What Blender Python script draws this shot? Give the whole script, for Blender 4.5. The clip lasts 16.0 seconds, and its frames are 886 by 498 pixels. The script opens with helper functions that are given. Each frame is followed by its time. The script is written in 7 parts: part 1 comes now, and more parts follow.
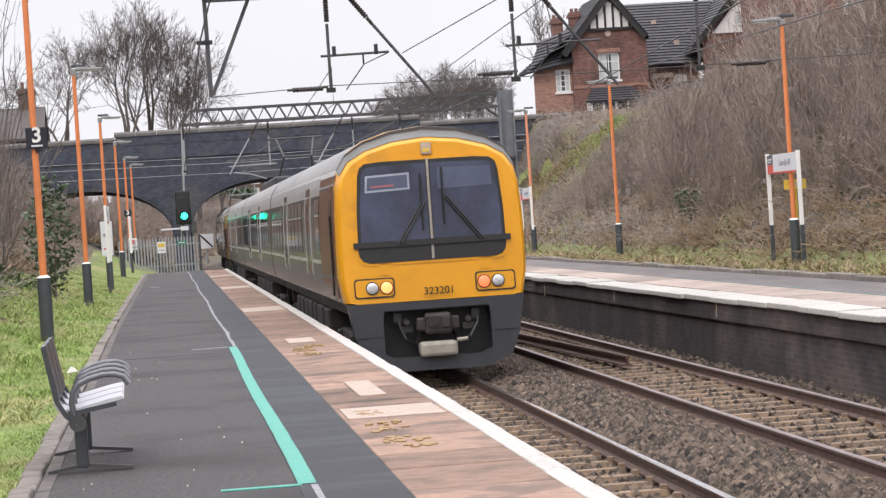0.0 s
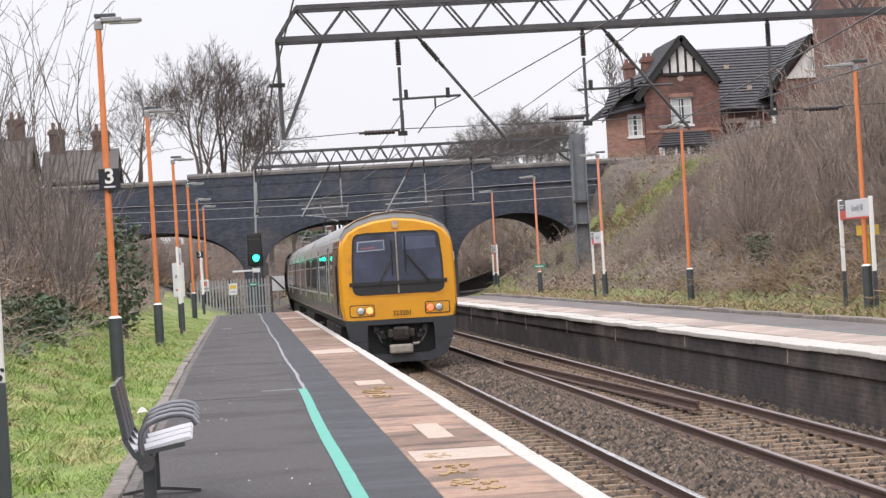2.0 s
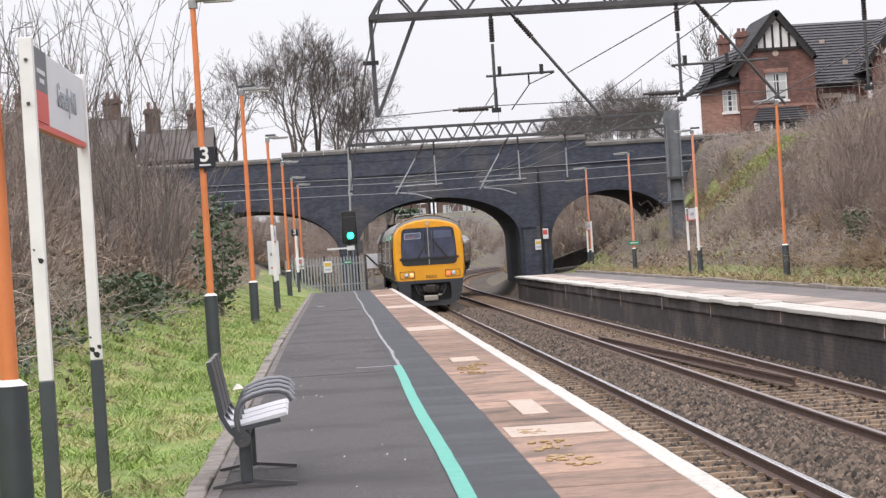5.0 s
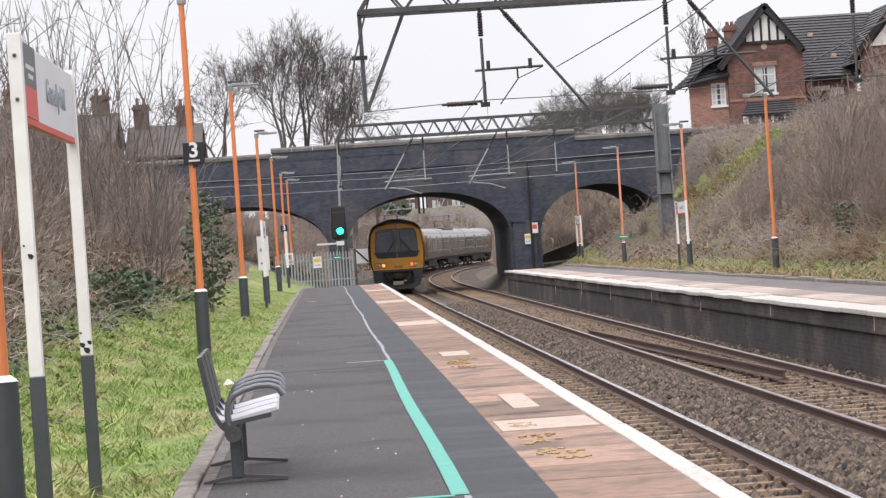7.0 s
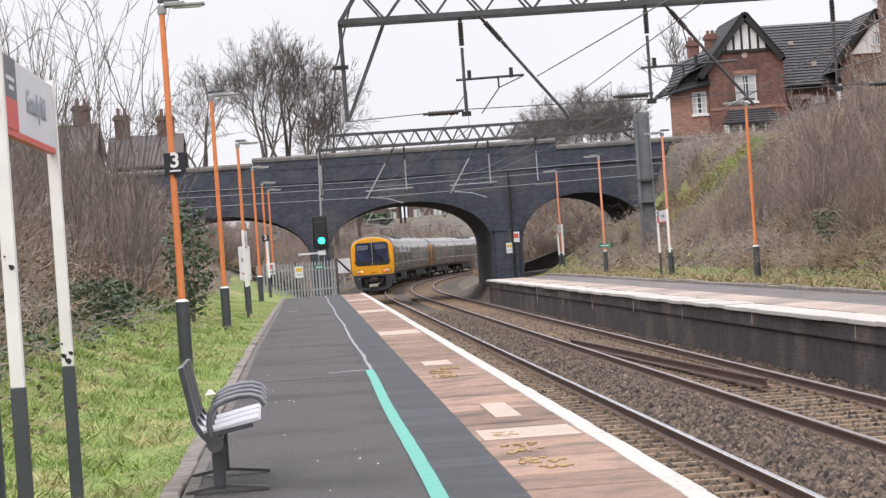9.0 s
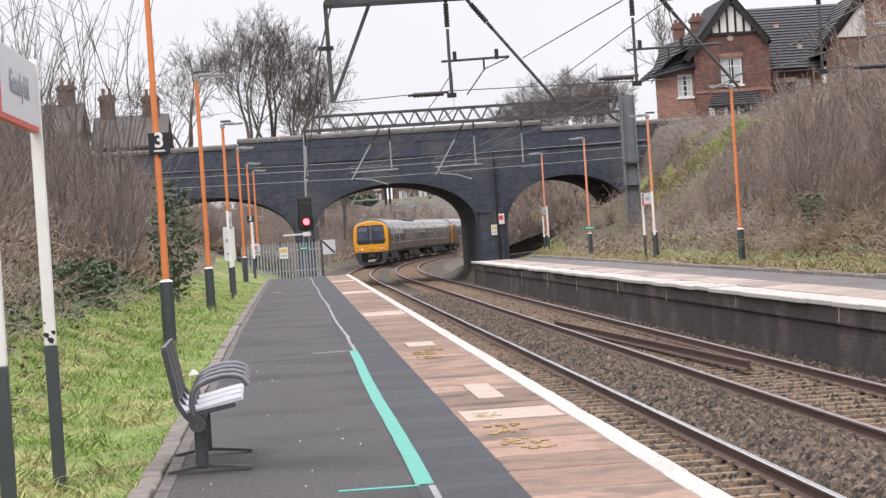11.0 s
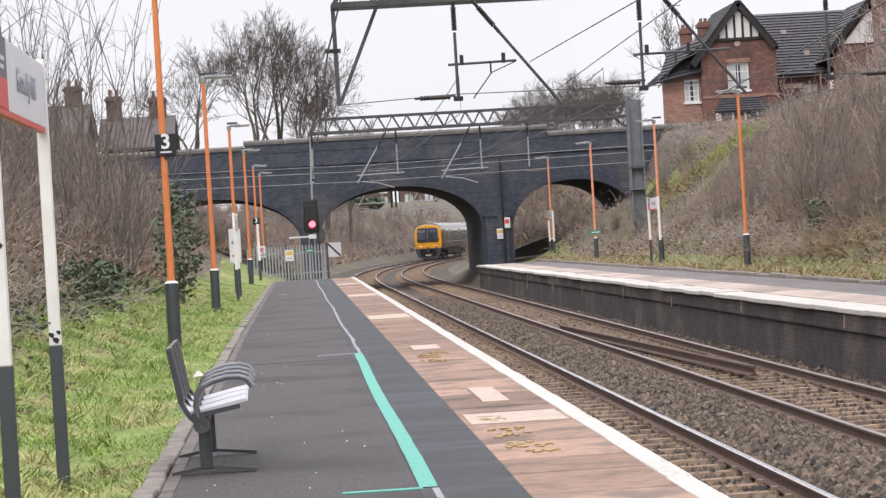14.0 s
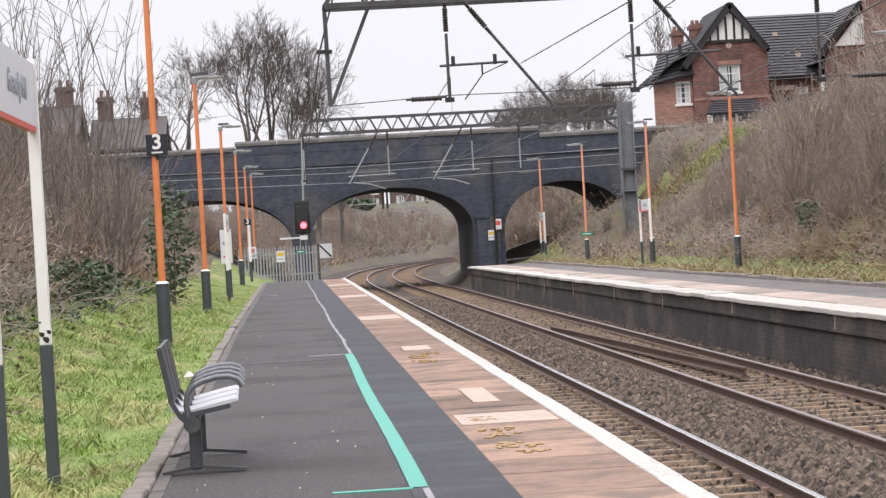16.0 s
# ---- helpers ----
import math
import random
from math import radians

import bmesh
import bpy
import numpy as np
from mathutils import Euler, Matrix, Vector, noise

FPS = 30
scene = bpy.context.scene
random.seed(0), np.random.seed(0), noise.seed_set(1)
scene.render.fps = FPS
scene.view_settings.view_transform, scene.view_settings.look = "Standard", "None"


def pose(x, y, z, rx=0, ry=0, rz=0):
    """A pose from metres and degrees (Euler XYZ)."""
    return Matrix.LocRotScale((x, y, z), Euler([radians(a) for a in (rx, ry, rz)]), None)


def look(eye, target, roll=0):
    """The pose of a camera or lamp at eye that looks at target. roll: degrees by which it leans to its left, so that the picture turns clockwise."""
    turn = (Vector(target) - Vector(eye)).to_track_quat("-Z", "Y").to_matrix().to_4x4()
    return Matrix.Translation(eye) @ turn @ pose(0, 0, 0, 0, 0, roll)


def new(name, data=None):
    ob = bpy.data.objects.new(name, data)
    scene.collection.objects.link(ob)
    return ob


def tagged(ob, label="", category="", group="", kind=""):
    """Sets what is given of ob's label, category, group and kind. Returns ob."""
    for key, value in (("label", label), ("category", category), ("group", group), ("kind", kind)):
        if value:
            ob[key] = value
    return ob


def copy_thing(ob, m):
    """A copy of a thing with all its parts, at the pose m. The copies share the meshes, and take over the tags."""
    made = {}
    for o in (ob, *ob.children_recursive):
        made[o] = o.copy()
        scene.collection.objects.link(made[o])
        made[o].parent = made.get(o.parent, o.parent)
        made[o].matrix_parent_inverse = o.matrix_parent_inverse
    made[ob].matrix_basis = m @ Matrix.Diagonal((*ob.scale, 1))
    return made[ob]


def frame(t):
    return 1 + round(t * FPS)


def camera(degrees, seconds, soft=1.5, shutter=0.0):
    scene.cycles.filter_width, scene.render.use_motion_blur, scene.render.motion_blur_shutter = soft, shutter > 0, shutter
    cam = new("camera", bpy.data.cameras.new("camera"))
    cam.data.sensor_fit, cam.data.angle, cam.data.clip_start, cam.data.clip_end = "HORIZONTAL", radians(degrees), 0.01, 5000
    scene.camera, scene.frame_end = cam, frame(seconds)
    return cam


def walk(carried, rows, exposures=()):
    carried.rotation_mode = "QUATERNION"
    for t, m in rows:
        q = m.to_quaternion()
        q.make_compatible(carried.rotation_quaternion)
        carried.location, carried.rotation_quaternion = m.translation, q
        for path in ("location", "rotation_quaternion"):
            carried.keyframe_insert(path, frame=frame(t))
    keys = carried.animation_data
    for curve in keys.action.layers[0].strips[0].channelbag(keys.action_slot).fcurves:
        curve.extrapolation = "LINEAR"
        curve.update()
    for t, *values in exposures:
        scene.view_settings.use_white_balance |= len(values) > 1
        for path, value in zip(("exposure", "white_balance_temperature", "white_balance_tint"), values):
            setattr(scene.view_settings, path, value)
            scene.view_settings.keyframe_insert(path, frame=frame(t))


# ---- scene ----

# ---- camera ----
cam = camera(21.28, 16.0, soft=1.35)
EYE = (0.0, 0.0, 1.48)


def aim(yaw, pitch, roll, sway, lift):
    return pose(EYE[0] + sway, EYE[1], EYE[2] + lift, 90 + pitch, 0, -yaw) @ pose(0, 0, 0, 0, 0, -roll)


# seconds, yaw, pitch, roll, and the sway of the body in metres
TURNS = [
    (0, 6.541, -0.752, 3.762, -0.018, 0.023),
    (0.5, 5.970, -0.378, 3.858, -0.007, 0.025),
    (1, 5.695, 0.040, 3.780, -0.000, 0.022),
    (1.5, 5.419, 0.318, 3.595, -0.001, 0.019),
    (2, 4.878, 0.414, 3.365, -0.003, 0.016),
    (2.5, 4.136, 0.335, 3.218, -0.011, 0.015),
    (3, 3.411, 0.197, 3.271, -0.010, 0.012),
    (3.5, 2.878, 0.079, 3.402, -0.004, 0.013),
    (4, 2.557, 0.036, 3.577, -0.001, 0.007),
    (6.5, 2.697, -0.077, 3.740, -0.006, 0.003),
    (7, 2.806, -0.135, 3.871, -0.006, -0.001),
    (7.5, 2.882, -0.158, 3.934, -0.004, -0.002),
    (8, 2.954, -0.089, 3.981, -0.010, -0.002),
    (8.5, 3.072, 0.006, 4.077, -0.007, -0.005),
    (9, 3.268, 0.060, 4.051, -0.005, 0.000),
    (11.5, 3.603, -0.506, 3.803, 0.008, -0.010),
    (12, 3.542, -0.533, 3.809, 0.008, -0.011),
    (12.5, 3.458, -0.499, 3.779, 0.011, -0.011),
    (13, 3.417, -0.436, 3.681, 0.012, -0.012),
    (13.5, 3.411, -0.367, 3.567, 0.011, -0.014),
    (14, 3.467, -0.312, 3.416, 0.007, -0.013),
    (14.5, 3.537, -0.300, 3.267, 0.007, -0.014),
    (15, 3.597, -0.316, 3.202, 0.006, -0.019),
    (15.5, 3.643, -0.326, 3.243, 0.012, -0.019),
    (16, 3.680, -0.287, 3.309, 0.010, -0.022)
]
walk(cam, [(t, aim(*turn)) for t, *turn in TURNS])

# ---- light: an overcast winter day ----
world = bpy.data.worlds.new("world")
scene.world = world
world.use_nodes = True
wn, wl = world.node_tree.nodes, world.node_tree.links
wn.clear()
w_out = wn.new("ShaderNodeOutputWorld")
w_bg = wn.new("ShaderNodeBackground")
w_sky = wn.new("ShaderNodeTexSky")
w_sky.sky_type, w_sky.sun_disc = "NISHITA", False
w_sky.sun_elevation, w_sky.sun_rotation = radians(32), radians(215)
w_sky.dust_density = 4.0
w_sc = wn.new("ShaderNodeMix")
w_sc.data_type, w_sc.blend_type = "RGBA", "MULTIPLY"
w_sc.inputs[0].default_value = 1.0
w_sc.inputs[7].default_value = (0.10, 0.10, 0.10, 1)
w_mix = wn.new("ShaderNodeMix")
w_mix.data_type = "RGBA"
w_mix.inputs[0].default_value = 0.90
w_cl = wn.new("ShaderNodeTexNoise")
w_cl.inputs["Scale"].default_value, w_cl.inputs["Detail"].default_value = 2.2, 5
w_ramp = wn.new("ShaderNodeValToRGB")
w_ramp.color_ramp.elements[0].position, w_ramp.color_ramp.elements[1].position = 0.3, 0.7
w_ramp.color_ramp.elements[0].color = (0.80, 0.79, 0.845, 1)
w_ramp.color_ramp.elements[1].color = (0.955, 0.945, 0.99, 1)
wl.new(w_sky.outputs[0], w_sc.inputs[6])
wl.new(w_sc.outputs[2], w_mix.inputs[6])
wl.new(w_cl.outputs["Fac"], w_ramp.inputs[0])
wl.new(w_ramp.outputs[0], w_mix.inputs[7])
# an overcast sky is brighter overhead than at the horizon
w_co = wn.new("ShaderNodeTexCoord")
w_sep = wn.new("ShaderNodeSeparateXYZ")
w_up = wn.new("ShaderNodeMapRange")
w_up.inputs["From Min"].default_value, w_up.inputs["From Max"].default_value = 0.12, 1.0
w_up.inputs["To Min"].default_value, w_up.inputs["To Max"].default_value = 0.945, 2.62
w_mul = wn.new("ShaderNodeMix")
w_mul.data_type, w_mul.blend_type = "RGBA", "MULTIPLY"
w_mul.inputs[0].default_value = 1.0
wl.new(w_co.outputs["Generated"], w_sep.inputs[0])
wl.new(w_sep.outputs[2], w_up.inputs["Value"])
wl.new(w_mix.outputs[2], w_mul.inputs[6])
wl.new(w_up.outputs[0], w_mul.inputs[7])
wl.new(w_mul.outputs[2], w_bg.inputs["Color"])
w_bg.inputs["Strength"].default_value = 1.27
wl.new(w_bg.outputs[0], w_out.inputs[0])

sun = new("sun", bpy.data.lights.new("sun", "SUN"))
sun.data.energy, sun.data.angle, sun.data.color = 1.12, radians(30), (1.0, 0.97, 0.93)
sun.matrix_world = look((0, 0, 60), (26, 45, 0))

# ---- materials ----
def mat(name, a, b=None, scale=6.0, rough=0.8, metal=0.0, bump=0.0, fine=60.0, emit=None, power=0.0, rand=0.0, space="Object", spot=None, spot_scale=1.5, spot_at=0.6, stretch=(1, 1, 1), trans=0.0):
    """Two colours mixed by noise, a third in larger patches, a fine bump; rand: how far each piece differs."""
    m = bpy.data.materials.new(name)
    m.use_nodes = True
    n, l = m.node_tree.nodes, m.node_tree.links
    p = n["Principled BSDF"]
    p.inputs["Roughness"].default_value, p.inputs["Metallic"].default_value = rough, metal
    p.inputs["Transmission Weight"].default_value = trans
    b = b or tuple(c * 0.75 for c in a)
    co = n.new("ShaderNodeTexCoord")
    mp = n.new("ShaderNodeMapping")
    mp.inputs["Scale"].default_value = stretch
    if space == "World":
        geo = n.new("ShaderNodeNewGeometry")
        l.new(geo.outputs["Position"], mp.inputs[0])
    else:
        l.new(co.outputs["Object"], mp.inputs[0])
    n1 = n.new("ShaderNodeTexNoise")
    n1.inputs["Scale"].default_value, n1.inputs["Detail"].default_value, n1.inputs["Roughness"].default_value = scale, 6, 0.65
    l.new(mp.outputs[0], n1.inputs["Vector"])
    r1 = n.new("ShaderNodeValToRGB")
    r1.color_ramp.elements[0].position, r1.color_ramp.elements[1].position = 0.32, 0.68
    r1.color_ramp.elements[0].color, r1.color_ramp.elements[1].color = (*b, 1), (*a, 1)
    l.new(n1.outputs["Fac"], r1.inputs[0])
    last = r1.outputs[0]
    if spot:
        n2 = n.new("ShaderNodeTexNoise")
        n2.inputs["Scale"].default_value, n2.inputs["Detail"].default_value = spot_scale, 4
        l.new(mp.outputs[0], n2.inputs["Vector"])
        r2 = n.new("ShaderNodeValToRGB")
        r2.color_ramp.elements[0].position, r2.color_ramp.elements[1].position = spot_at - 0.06, spot_at + 0.08
        l.new(n2.outputs["Fac"], r2.inputs[0])
        mx = n.new("ShaderNodeMix")
        mx.data_type = "RGBA"
        l.new(r2.outputs[0], mx.inputs[0])
        l.new(last, mx.inputs[6])
        mx.inputs[7].default_value = (*spot, 1)
        last = mx.outputs[2]
    if rand:
        oi = n.new("ShaderNodeObjectInfo")
        ge = n.new("ShaderNodeNewGeometry")
        ad = n.new("ShaderNodeMath")
        l.new(oi.outputs["Random"], ad.inputs[0])
        l.new(ge.outputs["Random Per Island"], ad.inputs[1])
        fr = n.new("ShaderNodeMath")
        fr.operation = "FRACT"
        l.new(ad.outputs[0], fr.inputs[0])
        mr = n.new("ShaderNodeMapRange")
        mr.inputs["To Min"].default_value, mr.inputs["To Max"].default_value = 1 - rand, 1 + rand
        l.new(fr.outputs[0], mr.inputs["Value"])
        hs = n.new("ShaderNodeHueSaturation")
        l.new(last, hs.inputs["Color"])
        l.new(mr.outputs[0], hs.inputs["Value"])
        last = hs.outputs[0]
    l.new(last, p.inputs["Base Color"])
    if bump:
        n3 = n.new("ShaderNodeTexNoise")
        n3.inputs["Scale"].default_value, n3.inputs["Detail"].default_value = fine, 4
        l.new(mp.outputs[0], n3.inputs["Vector"])
        bu = n.new("ShaderNodeBump")
        bu.inputs["Strength"].default_value, bu.inputs["Distance"].default_value = bump, 0.02
        l.new(n3.outputs["Fac"], bu.inputs["Height"])
        l.new(bu.outputs[0], p.inputs["Normal"])
    if emit:
        p.inputs["Emission Color"].default_value, p.inputs["Emission Strength"].default_value = (*emit, 1), power
    return m


def brick_mat(name, a, b, mortar, bw=0.225, bh=0.075, along="x", spot=None, rough=0.85):
    m = mat(name, a, b, 3.0, rough, bump=0.2, fine=30, space="World", spot=spot, spot_scale=0.5, spot_at=0.56)
    n, l = m.node_tree.nodes, m.node_tree.links
    p = n["Principled BSDF"]
    old = p.inputs["Base Color"].links[0].from_socket
    geo = n.new("ShaderNodeNewGeometry")
    sep, com = n.new("ShaderNodeSeparateXYZ"), n.new("ShaderNodeCombineXYZ")
    l.new(geo.outputs["Position"], sep.inputs[0])
    ad = n.new("ShaderNodeMath")
    l.new(sep.outputs[0], ad.inputs[0])
    l.new(sep.outputs[1], ad.inputs[1])
    l.new(ad.outputs[0], com.inputs[0])
    l.new(sep.outputs[2], com.inputs[1])
    br = n.new("ShaderNodeTexBrick")
    br.inputs["Scale"].default_value = 1.0
    br.inputs["Brick Width"].default_value, br.inputs["Row Height"].default_value = bw, bh
    br.inputs["Mortar Size"].default_value = 0.006
    br.inputs["Color1"].default_value, br.inputs["Color2"].default_value = (0.75, 0.75, 0.75, 1), (1.25, 1.2, 1.2, 1)
    br.inputs["Mortar"].default_value = (*mortar, 1)
    l.new(com.outputs[0], br.inputs["Vector"])
    mx = n.new("ShaderNodeMix")
    mx.data_type, mx.blend_type = "RGBA", "MULTIPLY"
    mx.inputs[0].default_value = 1.0
    l.new(old, mx.inputs[6])
    l.new(br.outputs["Color"], mx.inputs[7])
    l.new(mx.outputs[2], p.inputs["Base Color"])
    return m


M_ASPHALT = mat("asphalt", (0.128, 0.116, 0.116), (0.030, 0.028, 0.030), 34, 0.85, bump=0.9, fine=120, space="World", spot=(0.052, 0.047, 0.047), spot_scale=0.6, spot_at=0.56)
# grey-brown far asphalt, its colour lightened to include the sheen at grazing view
M_ASPHALT_FAR = mat("asphalt_far", (0.16, 0.14, 0.135), (0.10, 0.088, 0.086), 0.9, 0.8, bump=0.4, fine=60, space="World", spot=(0.19, 0.155, 0.14), spot_scale=0.4, stretch=(2, 0.4, 1))
M_TR_FRAME = mat("display_frame", (0.33, 0.36, 0.42), (0.25, 0.27, 0.33), 3, 0.4)
M_ASPHALT_NEW = mat("asphalt_new", (0.038, 0.039, 0.046), (0.020, 0.021, 0.026), 16, 0.75, bump=0.5, fine=110, space="World", stretch=(0.4, 1.6, 1), spot=(0.046, 0.048, 0.056), spot_scale=1.3, spot_at=0.52)
M_SLAB = mat("platform_slab", (0.315, 0.203, 0.150), (0.20, 0.129, 0.097), 9, 0.88, bump=0.5, fine=70, rand=0.3, space="World", spot=(0.14, 0.098, 0.078), spot_scale=1.6, spot_at=0.55)
M_PATCH = mat("pale_patch", (0.46, 0.37, 0.31), (0.36, 0.28, 0.23), 9, 0.8, space="World")
M_YELLOW_FADED = mat("faded_yellow_paint", (0.37, 0.25, 0.095), (0.25, 0.165, 0.105), 40, 0.8, space="World")
M_WHITE_EDGE = mat("white_edge_paint", (0.55, 0.525, 0.49), (0.33, 0.305, 0.275), 22, 0.7, bump=0.15, fine=40, rand=0.05, space="World")
M_GREEN_PAINT = mat("green_line_paint", (0.085, 0.36, 0.285), (0.06, 0.28, 0.225), 9, 0.6, bump=0.2, fine=60, space="World", spot=(0.09, 0.26, 0.215), spot_scale=3, spot_at=0.66)
M_GREY_LINE = mat("worn_line_paint", (0.30, 0.29, 0.31), (0.20, 0.19, 0.2), 8, 0.7, space="World")
M_KERB = mat("kerb_stone", (0.25, 0.215, 0.195), (0.13, 0.115, 0.10), 5, 0.9, bump=0.3, rand=0.15, space="World")
M_EDGING = mat("edging_slab", (0.15, 0.13, 0.122), (0.085, 0.074, 0.07), 6, 0.9, bump=0.3, rand=0.12, space="World")
M_WORN_TEAL = mat("worn_teal_paint", (0.14, 0.25, 0.235), (0.13, 0.14, 0.14), 3, 0.75, space="World")
M_SLAB_FAR = mat("far_platform_slab", (0.43, 0.345, 0.295), (0.25, 0.20, 0.175), 1.6, 0.85, bump=0.3, rand=0.25, space="World")
M_BALLAST = mat("ballast", (0.085, 0.066, 0.052), (0.03, 0.023, 0.019), 9, 0.95, bump=1.0, fine=30, space="World", spot=(0.11, 0.078, 0.055), spot_scale=0.4)
M_STONE = mat("ballast_stone", (0.135, 0.098, 0.072), (0.024, 0.018, 0.014), 6, 0.95, rand=0.85, space="World")
M_SLEEPER = mat("sleeper_concrete", (0.27, 0.188, 0.125), (0.145, 0.10, 0.07), 5, 0.9, bump=0.25, rand=0.18, space="World")
M_RAIL_WEB = mat("rail_rust", (0.115, 0.068, 0.052), (0.06, 0.036, 0.03), 9, 0.75, 0.2, bump=0.2, space="World")
M_RAIL_TOP = mat("rail_head", (0.80, 0.78, 0.77), (0.62, 0.60, 0.6), 14, 0.22, 1.0, space="World", stretch=(1, 0.1, 1))
M_RAIL_DULL = mat("rail_head_dull", (0.30, 0.24, 0.23), (0.2, 0.15, 0.14), 14, 0.4, 0.9, space="World", stretch=(1, 0.1, 1))
M_STRAW = mat("bank_straw", (0.21, 0.185, 0.115), (0.12, 0.105, 0.065), 1.5, 0.95, bump=1.0, fine=8, space="World")
M_GRASS_SOIL = mat("grass_ground", (0.19, 0.25, 0.062), (0.115, 0.155, 0.042), 2.5, 0.95, bump=0.8, fine=25, space="World", spot=(0.27, 0.245, 0.105), spot_scale=0.8, spot_at=0.57)
M_BANK = mat("bank_soil", (0.125, 0.100, 0.083), (0.065, 0.052, 0.045), 1.1, 0.95, bump=1.0, fine=8, space="World", spot=(0.115, 0.105, 0.045), spot_scale=0.22, spot_at=0.56)
M_BANK_GREEN = mat("bank_grass", (0.16, 0.20, 0.06), (0.12, 0.115, 0.05), 1.2, 0.95, bump=1.0, fine=9, space="World")
M_FAR = mat("far_ground", (0.11, 0.105, 0.06), (0.08, 0.07, 0.045), 0.05, 0.95, space="World")
M_GRASS = mat("grass_blade", (0.30, 0.40, 0.105), (0.14, 0.21, 0.052), 3.2, 0.75, rand=0.3, space="World", spot=(0.40, 0.38, 0.17), spot_scale=0.9, spot_at=0.57)
M_DEAD = mat("dead_grass", (0.34, 0.25, 0.15), (0.19, 0.13, 0.085), 1.2, 0.85, rand=0.35, space="World")
M_BRACKEN = mat("dead_bracken", (0.30, 0.205, 0.135), (0.16, 0.108, 0.075), 1.0, 0.85, rand=0.35, space="World")
M_STRAW_BLADE = mat("straw_blade", (0.42, 0.37, 0.19), (0.30, 0.27, 0.13), 1.2, 0.8, rand=0.2, space="World")
M_TWIG = mat("twig_bark", (0.31, 0.245, 0.21), (0.185, 0.147, 0.127), 1.2, 0.9, rand=0.3, space="World")
M_TWIG_PALE = mat("pale_twig", (0.42, 0.345, 0.295), (0.25, 0.205, 0.175), 1.2, 0.9, rand=0.3, space="World")
M_TREE = mat("tree_bark", (0.18, 0.152, 0.135), (0.105, 0.087, 0.078), 3, 0.9, rand=0.15, space="World")
M_BARK = mat("dark_tree_bark", (0.14, 0.118, 0.106), (0.08, 0.067, 0.061), 3, 0.9, rand=0.15, space="World")
M_LEAF = mat("evergreen_leaf", (0.075, 0.115, 0.055), (0.04, 0.06, 0.032), 1.5, 0.5, rand=0.4, space="World")
M_LEAF_BROWN = mat("bramble_leaf", (0.225, 0.15, 0.10), (0.115, 0.082, 0.056), 1.5, 0.7, rand=0.4, space="World")
M_BRIDGE = brick_mat("blue_brick", (0.053, 0.061, 0.084), (0.030, 0.036, 0.052), (1.25, 1.2, 1.15), spot=(0.07, 0.071, 0.08))
M_BRIDGE_IN = mat("soffit_brick", (0.055, 0.061, 0.077), (0.034, 0.038, 0.05), 1.0, 0.85, bump=0.3, fine=10, space="World", spot=(0.06, 0.055, 0.052), spot_scale=0.4)
M_COPING = mat("stone_coping", (0.155, 0.145, 0.135), (0.09, 0.085, 0.082), 1.4, 0.9, bump=0.3, rand=0.12, space="World")
M_PLAT_WALL = brick_mat("platform_wall_brick", (0.046, 0.037, 0.037), (0.024, 0.019, 0.020), (1.5, 1.5, 1.5), spot=(0.085, 0.07, 0.063))
M_RED_BRICK = brick_mat("red_brick", (0.20, 0.098, 0.076), (0.105, 0.055, 0.046), (1.25, 1.5, 1.6), spot=(0.095, 0.052, 0.045))
M_SOFT_BRICK = brick_mat("orange_brick", (0.31, 0.17, 0.125), (0.23, 0.125, 0.095), (1.2, 1.4, 1.5))
M_SLATE = mat("roof_slate", (0.068, 0.066, 0.072), (0.045, 0.043, 0.048), 3, 0.6, bump=0.2, rand=0.2, space="World")
M_WHITE = mat("white_paint", (0.78, 0.76, 0.74), (0.68, 0.66, 0.64), 3, 0.5)
M_BLACK = mat("black_paint", (0.018, 0.017, 0.018), (0.012, 0.012, 0.012), 4, 0.45)
M_DARKWOOD = mat("black_timber", (0.022, 0.02, 0.02), (0.014, 0.013, 0.013), 4, 0.6)
M_GLASS = mat("window_glass", (0.05, 0.06, 0.07), (0.035, 0.04, 0.05), 2, 0.06)
M_CURTAIN = mat("net_curtain", (0.55, 0.57, 0.56), (0.42, 0.44, 0.44), 5, 0.8, stretch=(4, 4, 0.5))
M_ORANGE = mat("orange_post_paint", (0.69, 0.225, 0.078), (0.58, 0.18, 0.06), 3, 0.5, bump=0.05)
M_ORANGE_PALE = mat("faded_orange_paint", (0.70, 0.29, 0.17), (0.60, 0.23, 0.13), 3, 0.5)
M_GREY_BASE = mat("dark_grey_post_paint", (0.056, 0.066, 0.073), (0.042, 0.048, 0.054), 4, 0.45, bump=0.05)
M_LAMP_HEAD = mat("lamp_head_grey", (0.33, 0.33, 0.33), (0.25, 0.25, 0.25), 5, 0.5, 0.3)
M_LAMP_GLASS = mat("lamp_diffuser", (0.6, 0.6, 0.58), (0.5, 0.5, 0.5), 5, 0.3)
M_STEEL = mat("galvanised_steel", (0.34, 0.35, 0.36), (0.24, 0.25, 0.26), 4, 0.55, 0.15, bump=0.05, space="World")
M_STEEL_DARK = mat("weathered_steel", (0.095, 0.093, 0.096), (0.058, 0.056, 0.058), 3, 0.6, 0.4, space="World")
M_FENCE = mat("weathered_fence_board", (0.20, 0.195, 0.20), (0.12, 0.115, 0.115), 6, 0.85, rand=0.2, space="World", stretch=(1, 1, 0.2))
M_INSULATOR = mat("brown_insulator", (0.045, 0.034, 0.033), (0.028, 0.022, 0.022), 4, 0.3)
